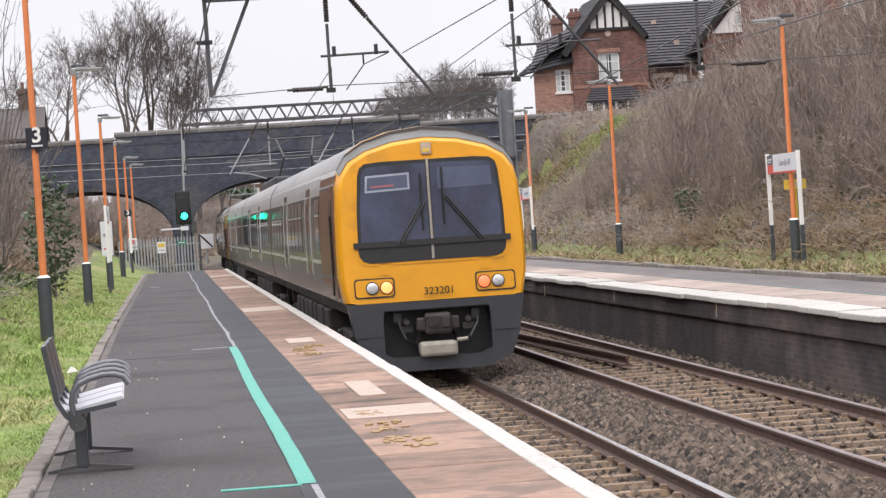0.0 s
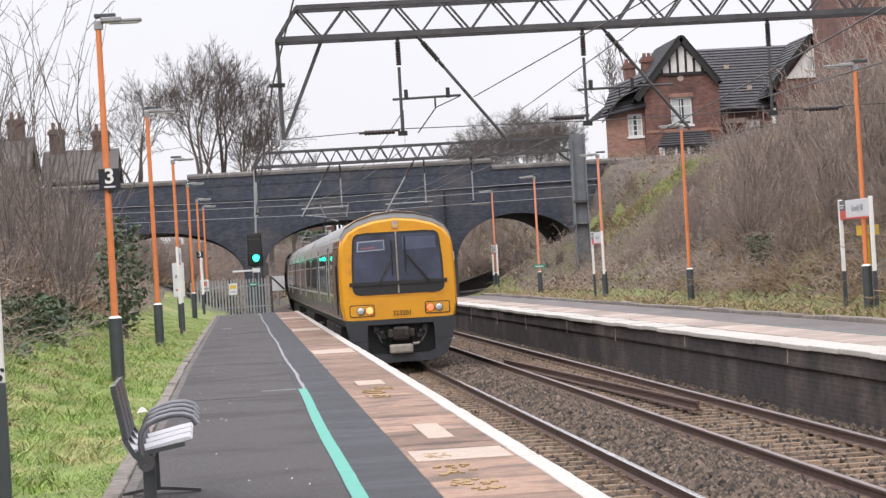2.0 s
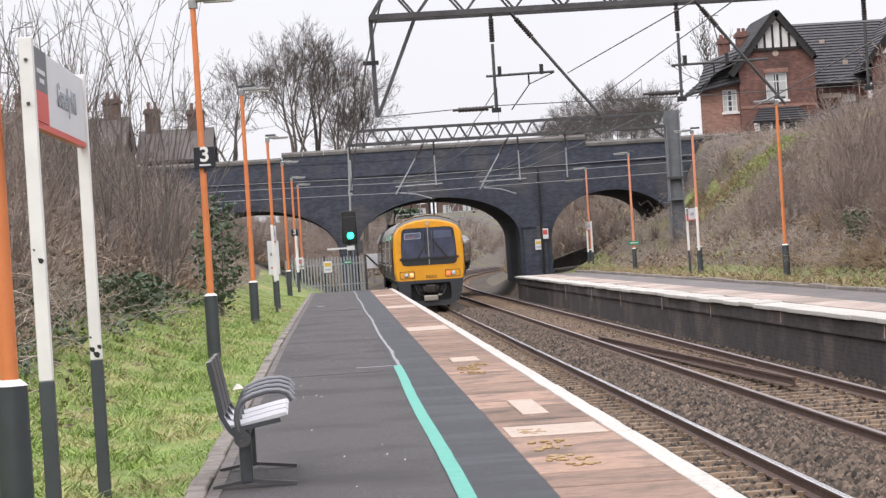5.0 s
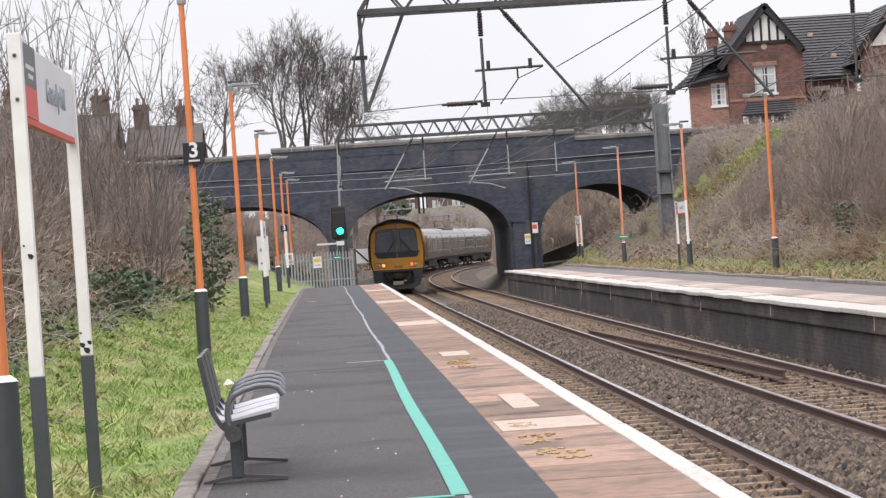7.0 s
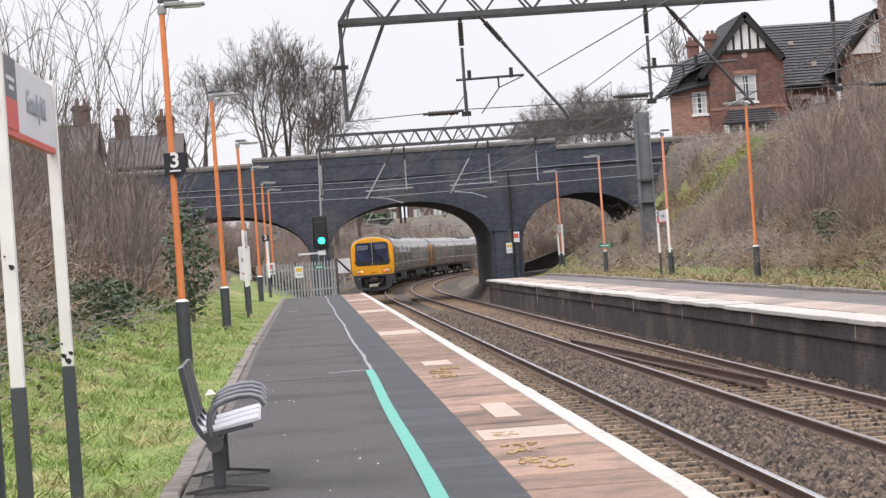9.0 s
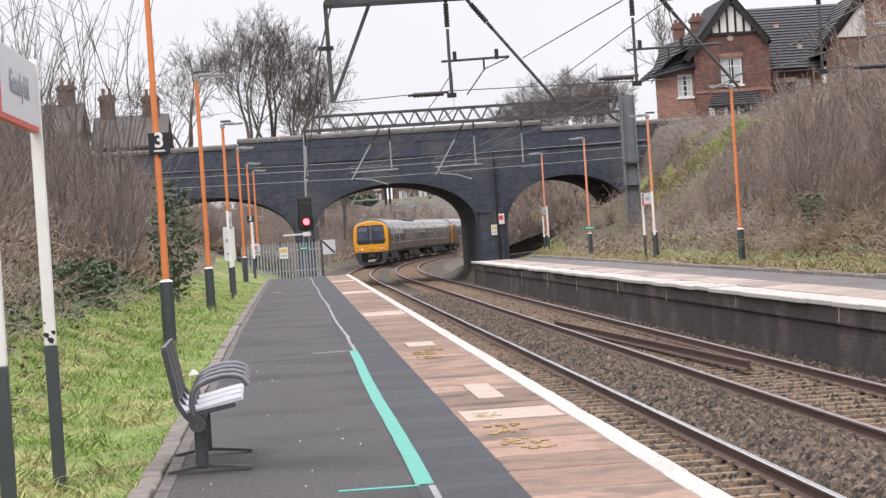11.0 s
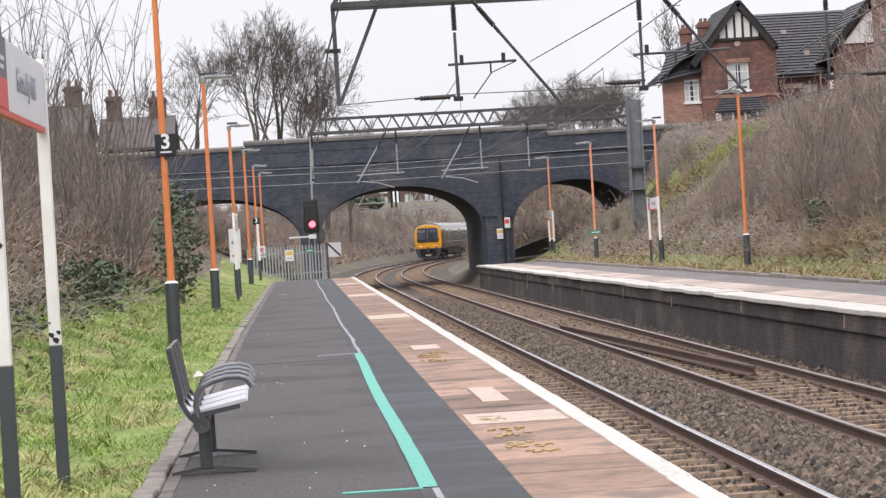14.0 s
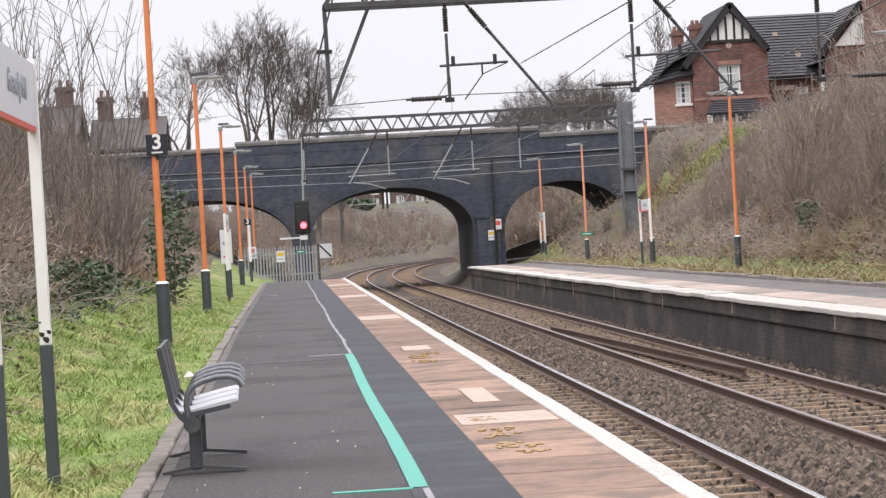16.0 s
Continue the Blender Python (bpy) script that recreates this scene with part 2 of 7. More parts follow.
M_MAST = mat("mast_grey_paint", (0.17, 0.18, 0.195), (0.12, 0.127, 0.138), 3, 0.6, bump=0.05, space="World")
M_WIRE = mat("wire", (0.10, 0.10, 0.10), (0.07, 0.07, 0.07), 2, 0.5, 0.5)
M_SIGN_RED = mat("sign_red", (0.62, 0.085, 0.065), (0.55, 0.07, 0.055), 3, 0.45)
M_SIGN_GREY = mat("sign_grey", (0.115, 0.12, 0.13), (0.10, 0.10, 0.11), 3, 0.45)
M_SIGN_WHITE = mat("sign_white", (0.66, 0.66, 0.68), (0.60, 0.60, 0.62), 2, 0.4)
M_SIGN_TEXT = mat("sign_lettering", (0.36, 0.375, 0.41), (0.30, 0.31, 0.35), 3, 0.5)
M_SIGN_YELLOW = mat("sign_yellow", (0.70, 0.47, 0.06), (0.6, 0.4, 0.05), 3, 0.5)
M_SIGN_GREEN = mat("sign_green", (0.03, 0.22, 0.13), (0.03, 0.18, 0.11), 3, 0.5)
M_NAVY = mat("sign_navy", (0.012, 0.013, 0.022), (0.01, 0.01, 0.016), 3, 0.4)
M_BENCH = mat("bench_grey_steel", (0.085, 0.09, 0.10), (0.06, 0.064, 0.07), 6, 0.35, 0.4)
M_BENCH_SLAT = mat("bench_silver_slat", (0.60, 0.59, 0.62), (0.50, 0.49, 0.52), 8, 0.4, 0.15)
M_YELLOW = mat("train_yellow", (0.70, 0.315, 0.006), (0.63, 0.278, 0.006), 1.5, 0.32, spot=(0.56, 0.25, 0.012), spot_scale=2.5, spot_at=0.66)
M_ARM = mat("armrest_steel", (0.17, 0.17, 0.185), (0.12, 0.12, 0.13), 8, 0.3, 0.5)
M_LITTER = mat("litter", (0.62, 0.60, 0.56), (0.5, 0.48, 0.44), 20, 0.8)
M_TR_DOME = mat("train_roof_dome", (0.17, 0.165, 0.16), (0.11, 0.107, 0.10), 1.6, 0.55)
M_TR_ROOF = mat("train_roof", (0.27, 0.265, 0.26), (0.19, 0.185, 0.18), 1.2, 0.5, stretch=(1, 0.3, 1))
M_TR_SIDE = mat("train_side_taupe", (0.105, 0.092, 0.086), (0.07, 0.062, 0.058), 1.0, 0.25, 0.0)
M_TR_SILVER = mat("train_silver", (0.48, 0.465, 0.455), (0.40, 0.385, 0.38), 1.0, 0.28, 0.3)
M_TR_BRONZE = mat("train_bronze", (0.17, 0.085, 0.055), (0.13, 0.065, 0.042), 1.0, 0.36, 0.2)
M_TR_GREY = mat("train_valance_grey", (0.042, 0.045, 0.052), (0.03, 0.032, 0.037), 3, 0.42)
M_TR_UNDER = mat("train_underframe", (0.035, 0.031, 0.029), (0.02, 0.018, 0.017), 4, 0.7)
# bluish blotches in the windscreen colour stand in for reflections
M_TR_GLASS_REFLECT = mat("train_glass_reflections", (0.055, 0.064, 0.115), (0.014, 0.017, 0.032), 1.3, 0.05)
M_TR_WIN = mat("train_side_glass", (0.02, 0.022, 0.026), (0.014, 0.015, 0.018), 1, 0.05)
M_TR_PANEL = mat("cab_blind", (0.085, 0.10, 0.155), (0.055, 0.066, 0.11), 2, 0.3)
M_LAMP_OFF = mat("headlamp_glass", (0.66, 0.67, 0.68), (0.42, 0.43, 0.45), 30, 0.15, 0.1)
M_LAMP_TAIL = mat("tail_lamp", (0.8, 0.2, 0.06), None, 5, 0.3, emit=(1.0, 0.27, 0.09), power=2.4)
M_TAIL_RED = mat("tail_lamp_red", (0.8, 0.08, 0.05), None, 5, 0.3, emit=(1.0, 0.15, 0.05), power=2.0)
M_TEXT_RED = mat("display_red", (0.42, 0.13, 0.13), (0.3, 0.1, 0.1), 30, 0.4)
M_COUPLER = mat("coupler_steel", (0.055, 0.046, 0.04), (0.03, 0.025, 0.022), 6, 0.6, 0.3)
M_HOSE = mat("pale_coupler_cover", (0.34, 0.31, 0.265), (0.22, 0.20, 0.17), 6, 0.6)
M_SIG_GREEN = mat("signal_green", (0.0, 0.6, 0.35), None, 5, 0.3, emit=(0.02, 1.0, 0.55), power=9)
M_SIG_RED = mat("signal_red", (0.8, 0.03, 0.04), None, 5, 0.3, emit=(1.0, 0.07, 0.10), power=7)
M_RENDER = mat("far_render", (0.42, 0.41, 0.39), (0.33, 0.32, 0.30), 1, 0.8)
M_FAR_ROOF = mat("far_roof", (0.10, 0.085, 0.08), (0.07, 0.06, 0.058), 1, 0.8)
M_FAR_BRICK = mat("far_brick", (0.13, 0.085, 0.07), (0.09, 0.06, 0.052), 1, 0.85)
for m_, v_ in ((M_TR_SIDE, 0.4), (M_TR_BRONZE, 0.5), (M_TR_WIN, 0.4)):
    m_.node_tree.nodes["Principled BSDF"].inputs["Specular IOR Level"].default_value = v_
    m_.node_tree.nodes["Principled BSDF"].inputs["IOR"].default_value = 1.18


# ---- mesh tools ----
class MB:
    """Gathers faces of one part."""
    def __init__(self):
        self.v, self.f, self.m = [], [], []

    def add(self, v, f, k=0):
        o = len(self.v)
        self.v += [tuple(p) for p in v]
        self.f += [tuple(o + i for i in q) for q in f]
        self.m += [k] * len(f)
        return self

    def box(self, x0, x1, y0, y1, z0, z1, k=0, c=0.0):
        if c <= 0:
            v = [(x, y, z) for z in (z0, z1) for y in (y0, y1) for x in (x0, x1)]
            return self.add(v, [(0, 2, 3, 1), (4, 5, 7, 6), (0, 1, 5, 4), (2, 6, 7, 3), (0, 4, 6, 2), (1, 3, 7, 5)], k)
        bm = bmesh.new()
        bmesh.ops.create_cube(bm, size=1)
        for q in bm.verts:
            q.co = ((x0 + x1) / 2 + q.co.x * (x1 - x0), (y0 + y1) / 2 + q.co.y * (y1 - y0), (z0 + z1) / 2 + q.co.z * (z1 - z0))
        bmesh.ops.bevel(bm, geom=bm.edges[:], offset=c, segments=2, affect="EDGES", profile=0.5)
        bm.verts.index_update()
        self.add([q.co for q in bm.verts], [[q.index for q in g.verts] for g in bm.faces], k)
        bm.free()
        return self

    def tube(self, a, b, r0, r1=None, n=8, k=0, caps=True):
        r1 = r0 if r1 is None else r1
        a, b = Vector(a), Vector(b)
        q = (b - a).to_track_quat("Z", "Y")
        v = []
        for p, r in ((a, r0), (b, r1)):
            v += [p + q @ Vector((math.cos(6.28319 * i / n) * r, math.sin(6.28319 * i / n) * r, 0)) for i in range(n)]
        f = [(i, (i + 1) % n, n + (i + 1) % n, n + i) for i in range(n)]
        if caps:
            f += [tuple(range(n - 1, -1, -1)), tuple(range(n, 2 * n))]
        return self.add(v, f, k)

    def path(self, pts, r, n=6, k=0):
        for a, b in zip(pts[:-1], pts[1:]):
            self.tube(a, b, r, r, n, k)
        return self

    def beam(self, a, b, w, h, k=0):
        """A bar of w by h from a to b."""
        a, b = Vector(a), Vector(b)
        d = (b - a).normalized()
        s = d.cross(Vector((0, 0, 1)))
        s = s.normalized() if s.length > 0.01 else Vector((1, 0, 0))
        u = s.cross(d)
        v = [p + s * i * w / 2 + u * j * h / 2 for p in (a, b) for i, j in ((-1, -1), (1, -1), (1, 1), (-1, 1))]
        return self.add(v, [(3, 2, 1, 0), (4, 5, 6, 7), (0, 1, 5, 4), (1, 2, 6, 5), (2, 3, 7, 6), (3, 0, 4, 7)], k)

    def loft(self, rings, k=0, closed=True, caps=False):
        n = len(rings[0])
        v = [p for r in rings for p in r]
        f = []
        for i in range(len(rings) - 1):
            for j in range(n if closed else n - 1):
                f.append((i * n + j, i * n + (j + 1) % n, (i + 1) * n + (j + 1) % n, (i + 1) * n + j))
        if caps:
            f += [tuple(range(n - 1, -1, -1)), tuple((len(rings) - 1) * n + i for i in range(n))]
        return self.add(v, f, k)

    def prism(self, outline, y0, y1, k=0):
        """An outline in x, z, drawn out along y."""
        n = len(outline)
        v = [(x, y, z) for y in (y0, y1) for x, z in outline]
        f = [tuple(range(n)), tuple(range(2 * n - 1, n - 1, -1))] + [(i, n + i, n + (i + 1) % n, (i + 1) % n) for i in range(n)]
        return self.add(v, f, k)

    def mesh(self, name, mats, smooth=False):
        me = bpy.data.meshes.new(name)
        me.from_pydata(self.v, [], self.f)
        for m in mats if isinstance(mats, (list, tuple)) else [mats]:
            me.materials.append(m)
        if len(set(self.m)) > 1:
            me.polygons.foreach_set("material_index", self.m)
        if smooth:
            me.polygons.foreach_set("use_smooth", [True] * len(self.f))
            me.set_sharp_from_angle(angle=radians(38))
        bm = bmesh.new()
        bm.from_mesh(me)
        bmesh.ops.recalc_face_normals(bm, faces=bm.faces[:])
        bm.to_mesh(me)
        bm.free()
        return me


def part(name, mb, material, parent=None, label="", smooth=False):
    ob = new(name, mb.mesh(name, material, smooth))
    ob.parent = parent
    if label:
        ob["label"] = label
    return ob


def thing(name, label, category, group="", m=None, kind=""):
    ob = tagged(new(name), label, category, group, kind)
    if m is not None:
        ob.matrix_basis = m
    return ob


def structure(name, mb, material, label, category, smooth=False):
    return tagged(part(name, mb, material, None, "", smooth), label, category, "", "structure")


def text(body, size, material, parent, m, name="lettering", depth=0.002, align="CENTER"):
    c = bpy.data.curves.new(name, "FONT")
    c.body, c.size, c.extrude, c.align_x, c.align_y = body, size, depth, align, "CENTER"
    c.offset = size * (0.022 if len(body) == 1 else 0.006)
    tmp = bpy.data.objects.new(name, c)
    scene.collection.objects.link(tmp)
    me = bpy.data.meshes.new_from_object(tmp.evaluated_get(bpy.context.evaluated_depsgraph_get()))
    bpy.data.objects.remove(tmp)
    me.materials.clear()
    me.materials.append(material)
    ob = new(name, me)
    ob.parent = parent
    ob.matrix_basis = m
    return ob


FACE_SOUTH = pose(0, 0, 0, 90, 0, 0)      # lettering that faces the viewer
FACE_EAST = pose(0, 0, 0, 90, 0, 90)      # lettering on a board along the line, read from its east side


# ---- the line of the railway ----
TRACK_1, TRACK_2 = 3.50, 6.68
EDGE_1, EDGE_2 = 2.19, 8.25
RAIL_Z = -0.86
BEND_AT, BEND, BEND_POW = 119.0, 0.0002256, 2.22
HALF_GAUGE = 0.752


def off(y):
    return BEND * max(0.0, y - BEND_AT) ** BEND_POW


def slope(y):
    return BEND_POW * BEND * max(0.0, y - BEND_AT) ** (BEND_POW - 1)


def along(x, y):
    """The place x metres across from the datum line at y, square to the bend."""
    s = slope(y)
    n = math.hypot(1, s)
    return off(y) + x / n, y - (x - 3.5) * s / n


# ---- ground: one sheet ----
def lerp_profile(x, prof):
    for (a, za), (b, zb) in zip(prof[:-1], prof[1:]):
        if x <= b:
            return za + (zb - za) * (x - a) / (b - a)
    return prof[-1][1]


BED = RAIL_Z - 0.215
PROF_NEAR = [(-1500, 5.0), (-60, 5.5), (-14, 5.6), (-9.5, 4.6), (-4.2, 0.75), (-2.6, 0.22), (-1.3, 0.0), (-0.95, -0.03), (-0.7, -0.35), (1.6, -0.9), (2.0, BED), (8.6, BED), (9.2, -0.4), (11.2, -0.06), (11.6, 0.0), (12.6, 0.10), (13.6, 0.75), (20.5, 5.9), (23, 6.3), (60, 6.5), (1500, 6)]
PROF_FAR = [(-1500, 5.0), (-60, 5.6), (-16, 5.2), (-11, 4.4), (-3.0, 0.8), (0.2, -0.55), (1.6, BED), (8.9, BED), (10.4, -0.75), (11.3, 0.1), (13.4, 3.2), (17.5, 5.6), (24, 6.0), (60, 7.5), (1500, 6)]

# beside the bridge the bank stands back and is steeper
PROF_BRIDGE = [(11.2, -0.06), (11.6, 0.0), (14.3, 0.25), (16.0, 0.75), (19.3, 5.25), (21, 5.35), (23, 5.55), (30, 5.8), (60, 6.5), (1500, 6)]


# against the bridge the bank climbs the wing wall
PROF_WING = [(11.2, -0.06), (11.6, 0.0), (12.3, 0.3), (12.95, 0.8), (14.4, 1.7), (16.3, 2.5), (17.6, 3.8), (18.3, 6.0), (23, 6.3), (60, 6.5), (1500, 6)]


def path_x(y):
    """The line of the green strip that climbs the right-hand bank."""
    return 18.4 - (y - 104) * 0.16


def kerb_x(y):
    """The line of the kerb between the near platform and the grass."""
    return -0.93 - 0.14 * min(1.0, max(0.0, (y - 13) / 27)) - 0.05 * min(1.0, max(0.0, (y - 40) / 50))


def ground_z(x, y):
    xo = x - off(min(y, 450))
    w = min(1.0, max(0.0, (y - (100 if xo < 5 else 131)) / (9 if xo < 5 else 14)))
    near = lerp_profile(xo, PROF_NEAR)
    if xo > 11.6:
        v = min(1.0, max(0.0, (y - 84) / 14))
        near = near * (1 - v) + lerp_profile(xo, PROF_BRIDGE) * v
        v = min(1.0, max(0.0, (y - 109) / 5)) * min(1.0, max(0.0, (121 - y) / 3))
        near = near * (1 - v) + lerp_profile(xo, PROF_WING) * v
    z = near * (1 - w) + lerp_profile(xo, PROF_FAR) * w
    rough = 0.0 if -1.2 < xo < 11.8 else min(1.0, (abs(xo - 5.3) - 6.5) / 4)
    if abs(xo) < 70:
        z += rough * (0.22 * noise.noise((x * 0.35, y * 0.35, 0)) + 0.10 * noise.noise((x * 1.1, y * 1.1, 3)))
    if -4.6 < xo < -1.2 and y < 70:
        w = min(1.0, (-1.2 - xo) / 0.5) * min(1.0, (xo + 4.6) / 0.5)
        z -= 0.12 * min(1.0, max(0.0, (32 - y) / 18)) * min(1.0, (-1.2 - xo) / 0.3) * min(1.0, (xo + 4.6) / 1.4)
        z += w * (0.055 * noise.noise((x * 1.9, y * 1.2, 9)) + 0.035 * noise.noise((x * 4.5, y * 3.0, 4)))
    if y > 330:
        away = max((-xo - 13) / 16, (xo - 22) / 20, (y - 445) / 40)
        u = min(1.0, (y - 330) / 90) * min(1.0, max(0.0, away))
        z = z * (1 - u) + 8.0 * u
    return z


def build_ground():
    xs = [-1500, -500, -150, -60, -30, -20, -16, -14] + [-12 + 0.5 * i for i in range(15)] + [-4.6 + 0.17 * i for i in range(21)] + [-1.0, -0.5, 0.0] + [0.3, 1.0, 1.6, 2.0, 3.5, 4.6, 5.4, 6.6, 8.0, 8.6, 9.2, 10, 11.2, 11.6] + [12 + 0.5 * i for i in range(26)] + [26, 30, 40, 60, 150, 500, 1500]
    ys = [-60, -30, -10, 0] + [4 + 1.0 * i for i in range(6)] + [10 + 0.3 * i for i in range(100)] + [40 + 1.0 * i for i in range(90)] + [131 + 3 * i for i in range(64)] + [326 + 6 * i for i in range(21)] + [465, 485, 600, 1000, 2500]
    mb = MB()
    for y in ys:
        for x in xs:
            px = x + off(min(y, 450))
            mb.v.append((px, y, ground_z(px, y)))
    n = len(xs)
    for j in range(len(ys) - 1):
        for i in range(n - 1):
            mb.f.append((j * n + i, j * n + i + 1, (j + 1) * n + i + 1, (j + 1) * n + i))
            x, y = (xs[i] + xs[i + 1]) / 2, ys[j]
            k = 1
            if 1.0 < x < 9:
                k = 2
            elif -3.6 < x < 1 and y < 112:
                k = 0
            elif 11 < x < 13.0 and y < 118:
                k = 3
            elif 9 < x < 11.5 and y >= 128:
                k = 1
            elif abs(x) > 60 or y > 450 or (y > 330 and abs(x) > 25):
                k = 4
            elif 93 < y < 114 and abs(x - path_x(y)) < 0.45:
                k = 5
            mb.m.append(k)
    me = bpy.data.meshes.new("ground")
    me.from_pydata(mb.v, [], mb.f)
    for m in (M_GRASS_SOIL, M_BANK, M_BALLAST, M_BANK_GREEN, M_FAR, M_GRASS_SOIL, M_STRAW):
        me.materials.append(m)
    me.polygons.foreach_set("material_index", mb.m)
    me.polygons.foreach_set("use_smooth", [True] * len(mb.f))
    tagged(new("ground", me), "cutting ground with ballast bed, grass verge and brown winter banks", "ground", "", "structure")


build_ground()


# ---- platforms ----
P_END_1, P_END_2 = 98.0, 111.0


def build_platforms():
    p1 = structure("platform_near", MB().box(-0.90, 0.62, -12, P_END_1, -1.2, 0.0), M_ASPHALT, "grey asphalt station platform with worn surface", "platform")
    ys = [-12, 13, 20, 27, 34, 40, 60, 80, P_END_1]
    verge = MB().loft([[(kerb_x(y), y, 0.0), (-0.90, y, 0.0), (-0.90, y, -1.2), (kerb_x(y), y, -1.2)] for y in ys], 0, True, True)
    part("verge_strip", verge, M_ASPHALT, p1)
    part("resurfaced_strip", MB().box(0.62, 1.20, -12, P_END_1, -1.2, 0.004), M_ASPHALT_NEW, p1, "newer blue-grey asphalt strip")
    part("wall", MB().box(1.20, 2.06, -12, P_END_1, -1.2, -0.075), M_PLAT_WALL, p1, "dark brick platform wall")
    ramp = MB().add([(-0.78, P_END_1, 0), (2.06, P_END_1, 0), (2.06, P_END_1, -1.2), (-0.78, P_END_1, -1.2), (-0.78, P_END_1 + 8, -1.0), (2.06, P_END_1 + 8, -1.0), (2.06, P_END_1 + 8, -1.2), (-0.78, P_END_1 + 8, -1.2)],
                    [(0, 1, 2, 3), (4, 7, 6, 5), (0, 4, 5, 1), (3, 2, 6, 7), (0, 3, 7, 4), (1, 5, 6, 2)])
    part("end_ramp", ramp, M_ASPHALT, p1)
    p2 = structure("platform_far", MB().box(EDGE_2 + 1.6, 11.3, -12, P_END_2, -1.2, 0.0), M_ASPHALT_FAR, "far station platform with grey asphalt surface", "platform")
    wall = MB().box(EDGE_2 + 0.14, EDGE_2 + 1.6, -12, P_END_2, -1.2, -0.075)
    wall.box(EDGE_2 + 0.08, EDGE_2 + 0.14, -12, P_END_2, -0.36, -0.075)
    part("wall", wall, M_PLAT_WALL, p2, "dark stained brick platform wall")
    part("surface_line", MB().box(9.94, 9.99, 20, 46, -0.01, 0.006), M_WORN_TEAL, p2, "faded blue-green painted line")
    for y in (36, 44.5, 53, 61, 70, 78, 87):
        m = MB()
        for i in range(2 + int(y) % 4):
            a = 0.03 * math.sin(y + i * 1.9)
            m.box(EDGE_2 + 0.070, EDGE_2 + 0.082, y + a, y + a + 0.035, -0.1 - 0.11 * (i + 1), -0.1 - 0.11 * i)
        part("lime_streak", m, M_PATCH, p2, "white lime streak on the wall")
    return p1, p2


PLAT_1, PLAT_2 = build_platforms()


def build_markings():
    rng = random.Random(3)
    m = MB()
    n = 34
    xs = [0.617 + 0.010 * math.sin(i * 0.23 + 0.6) + rng.uniform(-0.0022, 0.0022) for i in range(n + 1)]
    for i in range(n):
        y0, y1 = 13.78 + (30.85 - 13.78) * i / n, 13.78 + (30.85 - 13.78) * (i + 1) / n
        m.add([(xs[i], y0, 0.008), (xs[i] + 0.108, y0, 0.008), (xs[i + 1] + 0.108, y1, 0.008), (xs[i + 1], y1, 0.008)], [(0, 1, 2, 3)])
    m.box(0.17, 0.64, 13.72, 13.80, 0.001, 0.007)
    part("boundary_line", m, M_GREEN_PAINT, PLAT_1, "painted sea-green boundary line")
    m = MB()
    n = 70
    xs = [0.68 - 0.14 * i / n + 0.016 * math.sin(i * 0.33) + rng.uniform(-0.007, 0.007) for i in range(n + 1)]
    for i in range(n):
        y0, y1 = 30.88 + 65.7 * i / n, 30.88 + 65.7 * (i + 1) / n
        w = rng.uniform(0.03, 0.055)
        m.add([(xs[i], y0, 0.008), (xs[i] + w, y0, 0.008), (xs[i + 1] + w, y1, 0.008), (xs[i + 1], y1, 0.008)], [(0, 1, 2, 3)])
    m.box(0.15, 0.62, 30.82, 30.94, 0.001, 0.006)
    m.box(-0.72, -0.45, 70.5, 70.9, 0.001, 0.006)
    m.box(0.69, 0.73, 8.0, 13.7, 0.001, 0.009)
    for i, y in enumerate((29.6, 64.0)):
        s = MB()
        x = -0.76
        while x < 0.55:
            e = x + rng.uniform(0.1, 0.3)
            s.box(x, min(e, 0.60), y + 0.05 * x + rng.uniform(-0.015, 0.015), y + 0.05 * x + 0.03 + 0.0016 * y, 0.0, 0.003)
            x = e
        part("tar_seam", s, M_ASPHALT_NEW, PLAT_1, "dark tar seam across the asphalt")
    part("worn_line", m, M_GREY_LINE, PLAT_1, "worn pale grey painted line")


build_markings()


